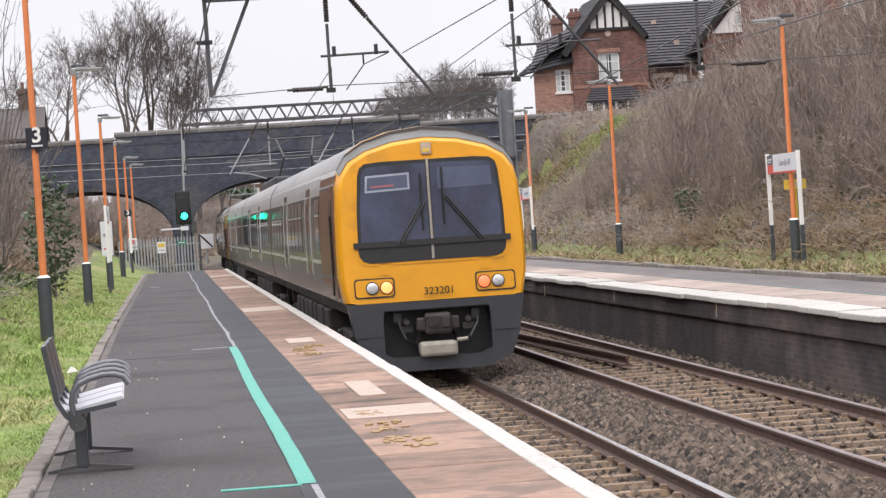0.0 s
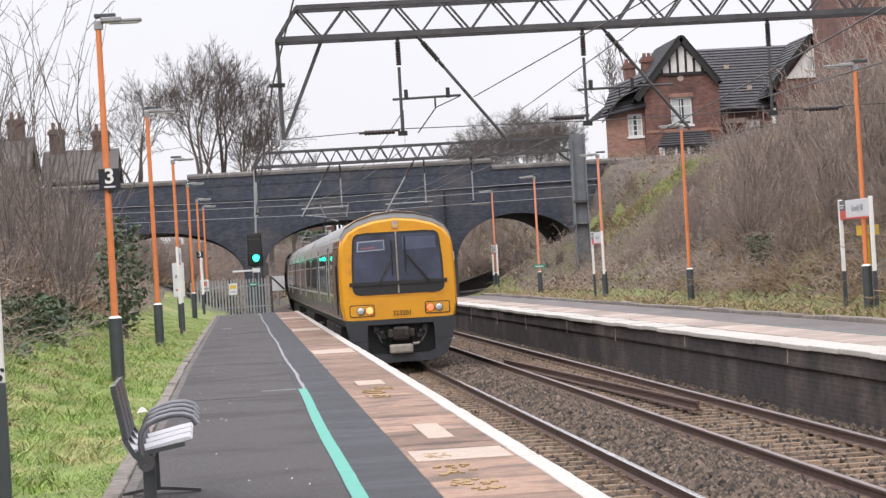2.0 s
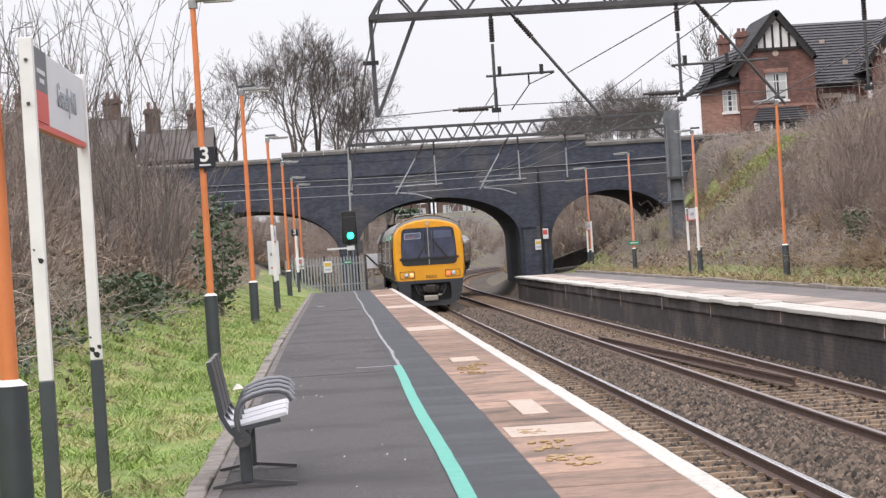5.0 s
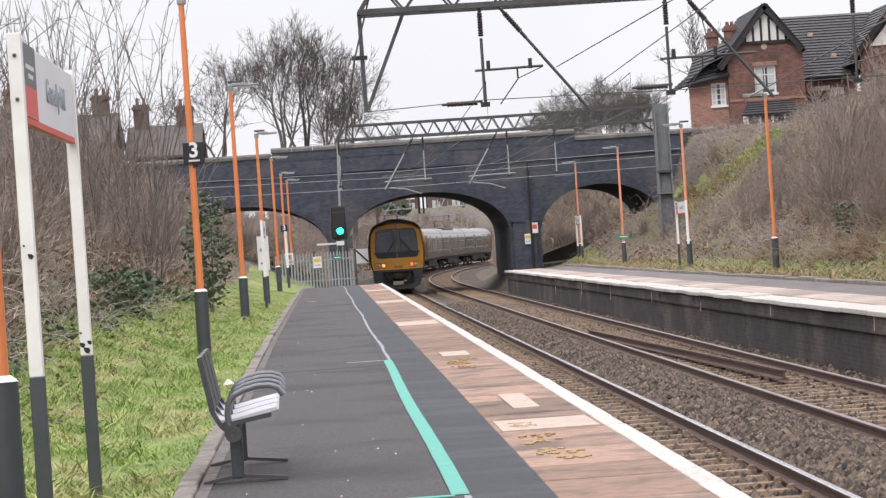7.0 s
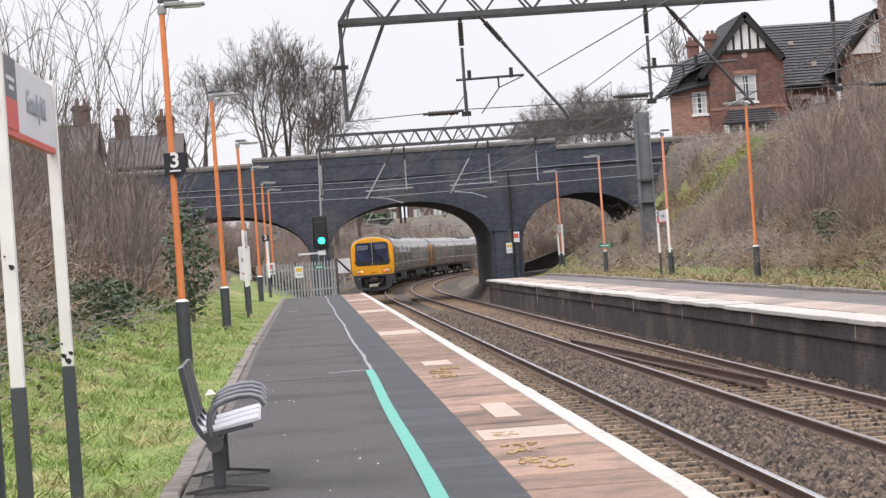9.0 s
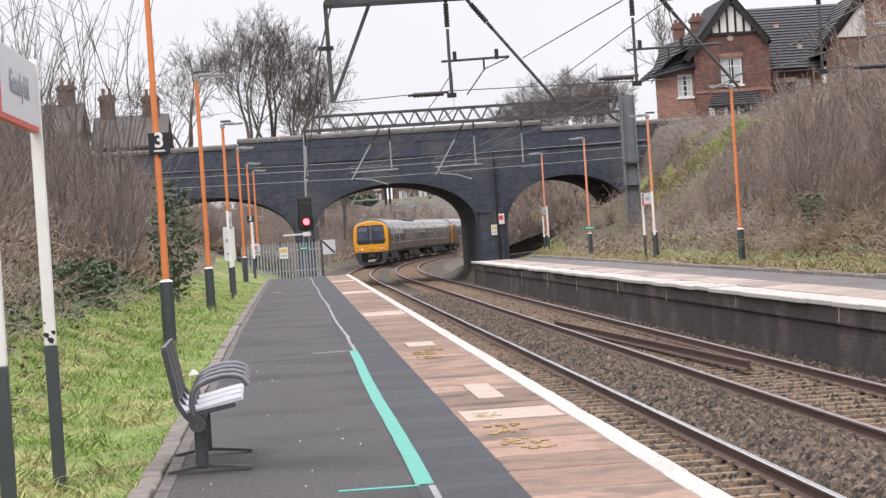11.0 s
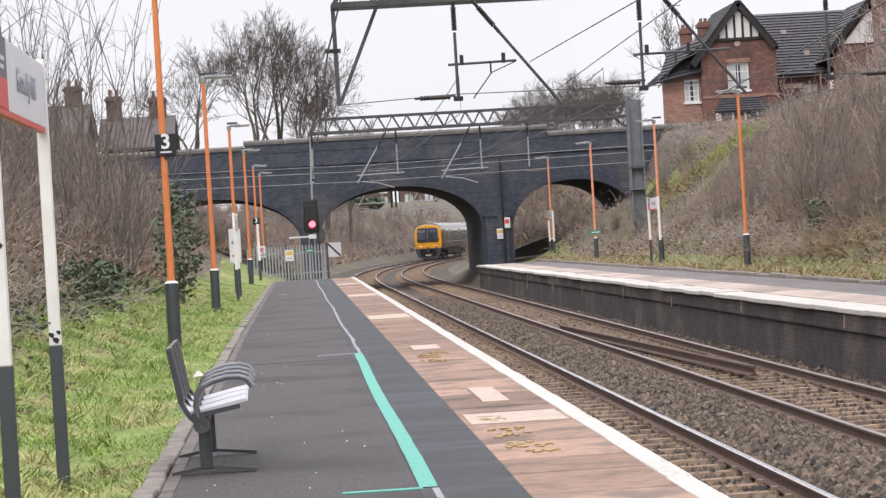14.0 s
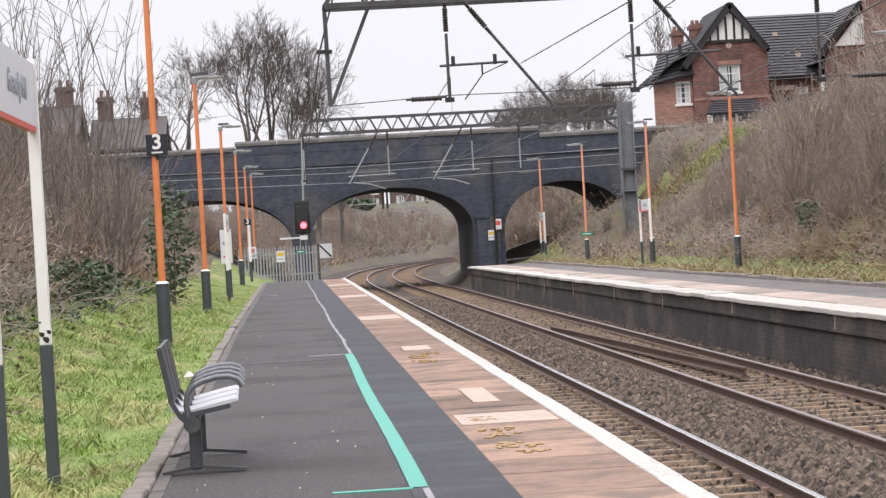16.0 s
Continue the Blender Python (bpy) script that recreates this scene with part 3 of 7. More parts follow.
def build_rails():
    for name, c, top in (("track_near", TRACK_1, M_RAIL_TOP), ("track_far", TRACK_2, M_RAIL_DULL)):
        tr = thing(name, "railway track of steel rails on concrete sleepers in ballast", "track", kind="structure")
        for sgn in (-1, 1):
            prof = [(-0.07, -0.155), (0.07, -0.155), (0.07, -0.140), (0.014, -0.115), (0.014, -0.045), (0.034, -0.035), (0.034, -0.008), (0.024, 0.0), (-0.024, 0.0), (-0.034, -0.008), (-0.034, -0.035), (-0.014, -0.045), (-0.014, -0.115), (-0.07, -0.140)]
            ys = [-20, 20, 60, 100] + [119 + 5 * i for i in range(66)]
            mb = MB()
            n = len(prof)
            for y in ys:
                for px, pz in prof:
                    a, b = along(c + sgn * HALF_GAUGE + px, y)
                    mb.v.append((a, b, RAIL_Z + pz))
            for i in range(len(ys) - 1):
                for j in range(n):
                    mb.f.append((i * n + j, i * n + (j + 1) % n, (i + 1) * n + (j + 1) % n, (i + 1) * n + j))
                    mb.m.append(1 if j in (6, 7, 8) else 0)
            part("rail", mb, [M_RAIL_WEB, top], tr)
    spare = thing("spare_rail", "rusty spare rail lying between the running rails", "rail", kind="")
    prof = [(-0.07, 0.0), (0.07, 0.0), (0.07, 0.015), (0.014, 0.04), (0.014, 0.11), (0.034, 0.12), (0.034, 0.155), (-0.034, 0.155), (-0.034, 0.12), (-0.014, 0.11), (-0.014, 0.04), (-0.07, 0.015)]
    for dx, end, z in ((0.0, 35.8, -0.10),):
        mb = MB().loft([[(6.84 + dx + u, end, RAIL_Z + z + v) for u, v in prof], [(6.20 + dx + u, 57.0, RAIL_Z + z + v - 0.05) for u, v in prof]], 0, True, True)
        part("rail_length", mb, M_RAIL_WEB, spare)


build_rails()


# ---- the road bridge ----
B0, B1 = 118.0, 129.0
# centre, half width, springing height, crown height
ARCHES = [(-4.2, 4.3, 1.5, 3.95), (5.15, 4.05, 1.75, 4.08), (13.9, 3.15, 1.5, 3.95)]


def build_bridge():
    br = thing("road_bridge", "three-arched dark blue-brick road bridge over the railway", "bridge")
    x_a, x_b, top, foot = -24.0, 34.0, 6.1, -1.3
    mb, vault = MB(), MB()
    edges = [x_a]
    N = 28
    for c, h, zs, zc in ARCHES:
        pts = [(c - h * math.cos(math.pi * i / N), zs + (zc - zs) * math.sin(math.pi * i / N) ** 0.9) for i in range(N + 1)]
        for y, flip in ((B0, False), (B1, True)):
            for (xa, za), (xb, zb) in zip(pts[:-1], pts[1:]):
                mb.add([(xa, y, za), (xb, y, zb), (xb, y, top), (xa, y, top)], [(0, 1, 2, 3)])
        full = [(c - h, foot)] + pts + [(c + h, foot)]
        vault.loft([[(x, B0, z) for x, z in full], [(x, B1, z) for x, z in full]], closed=False)
        # ring of arch bricks, slightly proud
        for ring in range(3):
            r = []
            for i in range(N + 1):
                a = math.pi * i / N
                d0, d1 = 0.11 * ring + 0.005, 0.11 * ring + 0.10
                ox, oz = -math.cos(a), max(0.15, math.sin(a))
                l = math.hypot(ox, oz)
                r.append(((pts[i][0] + ox / l * d0, pts[i][1] + oz / l * d0), (pts[i][0] + ox / l * d1, pts[i][1] + oz / l * d1)))
            g = MB().loft([[(a0[0], B0 + 0.05, a0[1]), (a0[0], B0 - 0.03, a0[1]), (a1[0], B0 - 0.03, a1[1]), (a1[0], B0 + 0.05, a1[1])] for a0, a1 in r], 0, True, True)
            part("arch_ring", g, M_BRIDGE, br)
        edges += [c - h, c + h]
    edges.append(x_b)
    for i in range(0, len(edges), 2):
        for y in (B0, B1):
            a, b = edges[i], edges[i + 1]
            mb.add([(a, y, foot), (b, y, foot), (b, y, top), (a, y, top)], [(0, 1, 2, 3)])
    mb.box(x_a, x_b, B0 + 0.01, B1 - 0.01, 5.6, top - 0.004)
    part("spandrel_wall", mb, M_BRIDGE, br)
    part("vault", vault, M_BRIDGE_IN, br, "sooty brick arch soffit")
    # string course and parapets
    part("string_course", MB().box(x_a, x_b, B0 - 0.10, B0, 5.36, 5.50).box(x_a, x_b, B0 - 0.05, B0, 5.50, 5.58), M_BRIDGE, br)
    par = MB().box(-2.45, 12.7, B0 - 0.02, B0 + 0.36, top, 6.55).box(-24, -2.45, B0 - 0.01, B0 + 0.34, top, 6.30).box(12.7, 34, B0 - 0.01, B0 + 0.34, top, 6.20).box(x_a, x_b, B1 - 0.36, B1, top, 6.4)
    part("parapet", par, M_BRIDGE, br)
    for a, b, z in ((-2.5, 12.75, 6.55), (-24, -2.5, 6.30), (12.75, 34, 6.20)):
        x = a
        while x < b - 0.1:
            e = min(b, x + 1.05)
            o = [(-0.06, z), (0.42, z), (0.42, z + 0.14), (0.30, z + 0.24), (0.06, z + 0.24), (-0.06, z + 0.14)]
            part("coping_stone", MB().loft([[(u, B0 - 0.02 + v, w) for v, w in o] for u in (x + 0.006, e - 0.006)], 0, True, True), M_COPING, br)
            x = e
    # pilasters and drain pipes on the piers
    part("pilaster", MB().box(9.35, 10.5, B0 - 0.22, B0, foot, 2.3).box(9.25, 10.6, B0 - 0.27, B0, 2.3, 2.5), M_BRIDGE, br)
    part("pilaster", MB().box(0.15, 0.95, B0 - 0.22, B0, foot, 2.3), M_BRIDGE, br)
    part("drain_pipe", MB().tube((10.25, B0 - 0.3, 0.0), (10.25, B0 - 0.3, 5.2), 0.06), M_BLACK, br)
    part("metal_plate", MB().box(10.0, 10.4, B0 - 0.29, B0 - 0.235, 1.6, 2.35, 0, 0.01), M_STEEL_DARK, br)
    # repaired patches of brick, slightly proud
    for x, z, w, h in ((3.0, 5.3, 1.6, 0.07), (8.3, 4.7, 1.2, 0.05), (-1.1, 5.8, 1.8, 0.06), (11.6, 4.75, 0.9, 0.1)):
        part("pale_repair", MB().box(x, x + w, B0 - 0.008, B0, z - 0.3, z - 0.3 + h), M_COPING, br)
    return br


build_bridge()


# ---- lamp posts ----
def lamp_post(x, y, z, left, faded=False, h=5.0):
    ob = thing("lamp_post", "tall orange platform lamp post with dark grey base" if not faded else "tall faded orange platform lamp post with dark grey base", "lamp post", "platform lamp posts")
    s = 1 if left else -1
    part("base", MB().tube((0, 0, -0.5), (0, 0, 1.0), 0.098, n=16), M_GREY_BASE, ob, smooth=True)
    part("collar", MB().tube((0, 0, 1.0), (0, 0, 1.035), 0.102, 0.06, n=16), M_WHITE, ob, "white collar")
    part("shaft", MB().tube((0, 0, 1.03), (0, 0, h - 0.06), 0.052, 0.042, n=14), M_ORANGE_PALE if faded else M_ORANGE, ob, smooth=True)
    head = MB().box(-0.06, 0.07, -0.05, 0.05, h - 0.07, h + 0.06, 0, 0.01)
    head.box(0.04, 0.34, -0.12, 0.12, h + 0.03, h + 0.10, 0, 0.015).box(0.30, 0.63, -0.10, 0.10, h + 0.028, h + 0.075, 0, 0.015)
    if s < 0:
        head.v = [(-a, -b, c) for a, b, c in head.v]
    hd = part("lamp_head", head, M_LAMP_HEAD, ob, "flat grey lamp head")
    d = MB().box(0.16, 0.58, -0.08, 0.08, h + 0.008, h + 0.03)
    if s < 0:
        d.v = [(-a, -b, c) for a, b, c in d.v]
    part("diffuser", d, M_LAMP_GLASS, hd)
    cell = MB().box(-0.05, 0.26, -0.06, 0.06, h + 0.10, h + 0.16, 0, 0.01)
    part("photocell_box", cell, M_GREY_BASE, hd)
    ob.matrix_basis = pose(x, y, z)
    return ob


LEFT_POSTS = [(-1.885, 13.35), (-1.88, 34.4), (-1.88, 51.6), (-1.88, 70.2), (-1.88, 88.8), (-1.85, 105.0), (-1.75, 115.5)]
RIGHT_POSTS = [(12.5, 46.6), (12.5, 65.5), (12.5, 81.2), (12.5, 99.2), (12.45, 115.8)]
for i, (px, py) in enumerate(LEFT_POSTS):
    lamp_post(px, py, -0.13 if i == 0 else 0.02, True, False, (5.2, 5.25, 5.15, 5.03, 5.05, 5.0, 5.0)[i])
for i, (px, py) in enumerate(RIGHT_POSTS):
    lamp_post(px, py, 0.0, False, i >= 2)


def number_sign():
    ob = thing("platform_number_sign", "square navy platform sign with white number three on a post", "sign", m=pose(-1.84, 34.4, 3.03))
    part("panel", MB().box(-0.155, 0.155, -0.085, -0.065, -0.155, 0.155, 0, 0.006), M_NAVY, ob)
    text("3", 0.30, M_WHITE, ob, pose(0.0, -0.088, 0.035, 90, 0, 0), "numeral", 0.002)
    part("caption_bar", MB().box(-0.08, 0.08, -0.089, -0.085, -0.122, -0.098), M_SIGN_WHITE, ob)
    part("clamp", MB().tube((0, 0, -0.2), (0, 0, -0.165), 0.055, n=12).box(-0.02, 0.02, -0.066, 0, -0.21, -0.15), M_BLACK, ob)


number_sign()


def small_number_sign():
    ob = thing("platform_number_sign", "small distant navy platform number sign on a lamp post", "sign", m=pose(-1.85, 105.0, 2.62))
    part("panel", MB().box(-0.15, 0.15, -0.085, -0.065, -0.155, 0.155, 0, 0.006), M_NAVY, ob)
    text("3", 0.28, M_WHITE, ob, pose(0.0, -0.088, 0.03, 90, 0, 0), "numeral", 0.002)


small_number_sign()


# ---- name boards along the platforms ----
def name_board(x, y0, y1, z0, z1, face, lettered=True, group="station name boards"):
    """A board between two posts, parallel to the line. face: 1 reads from the east, -1 from the west."""
    ob = thing("station_name_board", "white station name board on two white-over-grey posts" if lettered else "small white notice board on two posts", "sign", group, pose(x, (y0 + y1) / 2, 0))
    w = (y1 - y0) / 2
    for y in (-w, w):
        m = MB().box(-0.038, 0.038, y - 0.038, y + 0.038, 0.90, z1 + 0.03, 0, 0.006)
        p = part("post", m, M_WHITE, ob, "white upper post")
        part("foot", MB().box(-0.040, 0.040, y - 0.040, y + 0.040, -0.5, 0.90, 0, 0.005), M_GREY_BASE, p, "dark grey lower post")
        if lettered and y0 < 20:
            # dark patches where the white paint has chipped off
            for z in (2.42, 2.66) if y < 0 else ():
                part("bolt", MB().tube((0, y - 0.046, z), (0, y - 0.036, z), 0.011, n=8), M_STEEL_DARK, p)
            for u, z, r in ((0.012, 1.56, 0.020), (-0.02, 1.62, 0.008)) if y < 0 else ((-0.022, 0.97, 0.022), (0.005, 0.935, 0.026), (0.026, 0.985, 0.018), (-0.028, 1.05, 0.010)):
                o = [(u + r * (0.7 + 0.3 * math.sin(k * 2.1 + z)) * math.cos(k * 0.785), z + 1.3 * r * (0.75 + 0.25 * math.cos(k * 1.7)) * math.sin(k * 0.785)) for k in range(8)]
                part("paint_chip", MB().prism(o, y - 0.042, y - 0.036), M_BLACK, p, "black chipped paint")
    part("panel", MB().box(-0.02, 0.02, -w + 0.05, w + (0.03 if face > 0 else -0.05), z0, z1, 0, 0.004), M_SIGN_WHITE, ob)
    s = 0.026 * face
    ll = 0.3 if w <= 1 else 0.62 if face > 0 else 0.45
    a, b = (-w + 0.05, -w + 0.05 + ll) if face > 0 else (w - 0.05 - ll, w - 0.05)
    zm = z0 + (z1 - z0) * 0.42
    part("grey_band", MB().box(min(0, s), max(0, s), a, b, zm, z1 - 0.002), M_SIGN_GREY, ob)
    part("red_band", MB().box(min(0, s), max(0, s), a, b, z0 + 0.003, zm), M_SIGN_RED, ob)
    part("trim", MB().box(-0.022, 0.022, -w + 0.05, w - 0.05, z0 - 0.035, z0), M_SIGN_RED, ob, "red lower trim")
    if lettered:
        e = (a + b) / 2
        for i in range(2):
            part("caption_bar", MB().box(min(0, s * 1.1), max(0, s * 1.1), e - 0.16 + 0.1 * i, e + 0.2 - 0.05 * i, zm + 0.1 - 0.05 * i, zm + 0.125 - 0.05 * i), M_SIGN_WHITE, ob)
        c = ((b + w - 0.05) / 2) if face > 0 else ((a - w + 0.05) / 2)
        text("Gravelly Hill", 0.20 if w > 1.2 else 0.18, M_SIGN_TEXT, ob, pose(s, c, (z0 + z1) / 2, 90, 0, 90 * face), "lettering", 0.002)
    return ob


name_board(-1.635, 13.0, 15.68, 2.335, 2.755, 1)
name_board(12.47, 45.9, 48.3, 2.0, 2.36, -1)
name_board(-1.72, 63.5, 66.0, 2.0, 2.4, 1)
name_board(-1.70, 98.2, 100.2, 2.0, 2.4, 1)
name_board(12.3, 80.0, 82.3, 1.98, 2.36, -1)
name_board(12.3, 113.6, 115.6, 1.98, 2.36, -1)


def notice(x, y, z, w, h, material, label, bars=(), pole=None, name="notice_sign"):
    ob = thing(name, label, "sign", m=pose(x, y, z))
    part("panel", MB().box(-w / 2, w / 2, -0.012, 0.012, -h / 2, h / 2, 0, 0.004), material, ob)
    for bx, bz, bw, bh, bm_ in bars:
        part("print_bar", MB().box(bx - bw / 2, bx + bw / 2, -0.017, -0.012, bz - bh / 2, bz + bh / 2), bm_, ob)
    if pole:
        part("pole", MB().tube((0, 0.03 + pole, -z - 0.3), (0, 0.03 + pole, h / 2 - 0.02), pole), material if material is M_SIGN_YELLOW else M_STEEL, ob)
    return ob


# ---- bench ----
def build_bench():
    ob = thing("platform_bench", "grey steel three-seat platform bench with silver slats and curved armrests", "bench", m=pose(-0.655, 16.2, 0, 0, 0, 1.0))
    for y in (-0.655, 0.655):
        lg = part("leg", MB().box(-0.085, -0.002, y - 0.035, y + 0.035, 0.03, 0.36, 0, 0.012), M_BENCH, ob)
        part("foot", MB().beam((-0.27, y, 0.012), (-0.04, y, 0.05), 0.06, 0.022).beam((-0.05, y, 0.05), (0.28, y, 0.014), 0.06, 0.022), M_STEEL_DARK, lg)
    part("beam", MB().tube((-0.055, -0.8, 0.335), (-0.055, 0.8, 0.335), 0.045, n=16), M_BENCH, ob, smooth=True)
    for y in (-0.8, 0.8):
        part("end_cap", MB().tube((-0.055, y - 0.012, 0.335), (-0.055, y + 0.012, 0.335), 0.056, n=18), M_STEEL_DARK, ob)
    seat = [(0.25, 0.472), (0.235, 0.488), (0.15, 0.474), (0.05, 0.452), (-0.05, 0.430), (-0.12, 0.418), (-0.165, 0.435), (-0.185, 0.48), (-0.205, 0.475), (-0.185, 0.42), (-0.13, 0.395), (-0.05, 0.405), (0.05, 0.427), (0.15, 0.449)]
    back = [(-0.165, 0.485), (-0.172, 0.53), (-0.196, 0.66), (-0.222, 0.80), (-0.232, 0.845), (-0.262, 0.838), (-0.256, 0.79), (-0.226, 0.65), (-0.200, 0.52), (-0.187, 0.48)]

    def sheet(o, y0, y1):
        n = len(o)
        m = MB().add([(x, y, z) for y in (y0, y1) for x, z in o], [(i, (i + 1) % n, n + (i + 1) % n, n + i) for i in range(n)])
        h = n // 2
        for k in (0, n):
            m.add([m.v[k + i] for i in range(n)], [(i, i + 1, n - 2 - i, n - 1 - i) for i in range(h - 1)])
        return m
    for y in (-0.53, 0.0, 0.53):
        part("seat_panel", sheet(seat, y - 0.235, y + 0.235), M_BENCH_SLAT, ob, "silver perforated seat panel")
        part("back_panel", sheet(back, y - 0.235, y + 0.235), M_BENCH, ob)
    for y in (-0.79, -0.265, 0.265, 0.79):
        fr = part("side_frame", MB().beam((-0.06, y, 0.335), (-0.125, y, 0.40), 0.05, 0.05).beam((-0.12, y, 0.39), (0.2, y, 0.445), 0.04, 0.03).beam((-0.13, y, 0.39), (-0.19, y, 0.50), 0.04, 0.03).beam((-0.185, y, 0.49), (-0.245, y, 0.83), 0.04, 0.028), M_BENCH, ob)
        arc = [(-0.068, 0.32), (-0.085, 0.46), (-0.075, 0.53), (-0.04, 0.58), (0.03, 0.612), (0.12, 0.632), (0.20, 0.632), (0.255, 0.612), (0.285, 0.565)]
        a = MB()
        rings = []
        for i, (x0, z0) in enumerate(arc):
            (xa, za), (xb, zb) = arc[max(0, i - 1)], arc[min(len(arc) - 1, i + 1)]
            l = math.hypot(xb - xa, zb - za)
            nx, nz = -(zb - za) / l, (xb - xa) / l
            rings.append([(x0 + nx * 0.021 * math.cos(6.28319 * j / 10), y + 0.026 * math.sin(6.28319 * j / 10), z0 + nz * 0.021 * math.cos(6.28319 * j / 10)) for j in range(10)])
        a.loft(rings, 0, True, True)
        part("armrest", a, M_ARM, fr, "curved steel armrest", True)


build_bench()


# ---- palisade fence, signal, notices at the platform end ----
def build_fence():
    ob = thing("palisade_fence", "galvanised steel palisade fence across the platform end", "fence", m=pose(0, 104.0, 0))
    x, i = -2.3, 0
    while x < 1.2:
        z0 = -0.45 if x > -0.9 else 0.0
        pale = MB().prism([(x - 0.032, z0), (x + 0.032, z0), (x + 0.032, 1.38), (x, 1.47), (x - 0.032, 1.38)], -0.012, 0.012)
        part("pale", pale, M_STEEL, ob)
        x += 0.135
        i += 1
    for z in (0.22, 1.12):
        part("rail", MB().box(-2.35, 1.2, 0.02, 0.07, z - 0.03, z + 0.03), M_STEEL, ob)
    for px in (-2.3, -0.6, 1.2):
        part("post", MB().box(px - 0.05, px + 0.05, 0.02, 0.12, -0.6, 1.5), M_STEEL_DARK, ob)


build_fence()
notice(-0.47, 103.96, 1.02, 0.36, 0.50, M_SIGN_WHITE, "white warning notice fixed to the palisade fence", [(0, 0.1, 0.28, 0.16, M_SIGN_YELLOW), (0, -0.12, 0.26, 0.05, M_SIGN_TEXT)])
notice(0.42, 103.96, 1.18, 0.40, 0.16, M_SIGN_GREEN, "green information sign fixed to the palisade fence", [(0, 0, 0.28, 0.04, M_SIGN_WHITE)])
notice(-1.72, 104.9, 1.25, 0.38, 0.52, M_SIGN_WHITE, "white and red trespass notice on a lamp post", [(0, 0.08, 0.25, 0.2, M_SIGN_RED), (0, -0.16, 0.3, 0.05, M_SIGN_TEXT)])
notice(10.05, 117.72, 1.42, 0.32, 0.52, M_SIGN_WHITE, "white and yellow notice on the bridge pier", [(0, 0.1, 0.26, 0.14, M_SIGN_YELLOW), (0, -0.12, 0.24, 0.05, M_SIGN_TEXT)])
notice(10.42, 117.68, 1.95, 0.32, 0.52, M_SIGN_WHITE, "white and red trespass notice on the bridge pier", [(0, 0.06, 0.22, 0.22, M_SIGN_RED)])
notice(2.05, 141.0, 1.05, 0.82, 0.86, M_SIGN_WHITE, "white square lineside board with a black diagonal stripe", (), 0.05)
bd = MB().beam((1.70, 140.975, 1.42), (2.40, 140.975, 0.68), 0.01, 0.10)
tagged(part("diagonal_stripe", bd, M_BLACK, bpy.data.objects["notice_sign.005"]), "")
bpy.data.objects["diagonal_stripe"].matrix_parent_inverse = pose(2.05, 141.0, 1.05).inverted()
notice(12.5, 99.08, 1.25, 0.5, 0.16, M_SIGN_GREEN, "small green sign on a lamp post", [(0, 0, 0.34, 0.04, M_SIGN_WHITE)])
notice(12.66, 46.95, 1.72, 0.46, 0.20, M_SIGN_YELLOW, "small yellow sign on a yellow pole beside the lamp post", [(0.05, 0.03, 0.25, 0.03, M_SIGN_TEXT), (0.05, -0.03, 0.2, 0.03, M_SIGN_TEXT)], 0.055)
notice(-1.9, 70.06, 1.55, 0.34, 1.0, M_SIGN_WHITE, "narrow white poster strip on a lamp post", [(0, -0.3, 0.2, 0.05, M_SIGN_RED), (0, 0.1, 0.2, 0.1, M_GREY_LINE)])


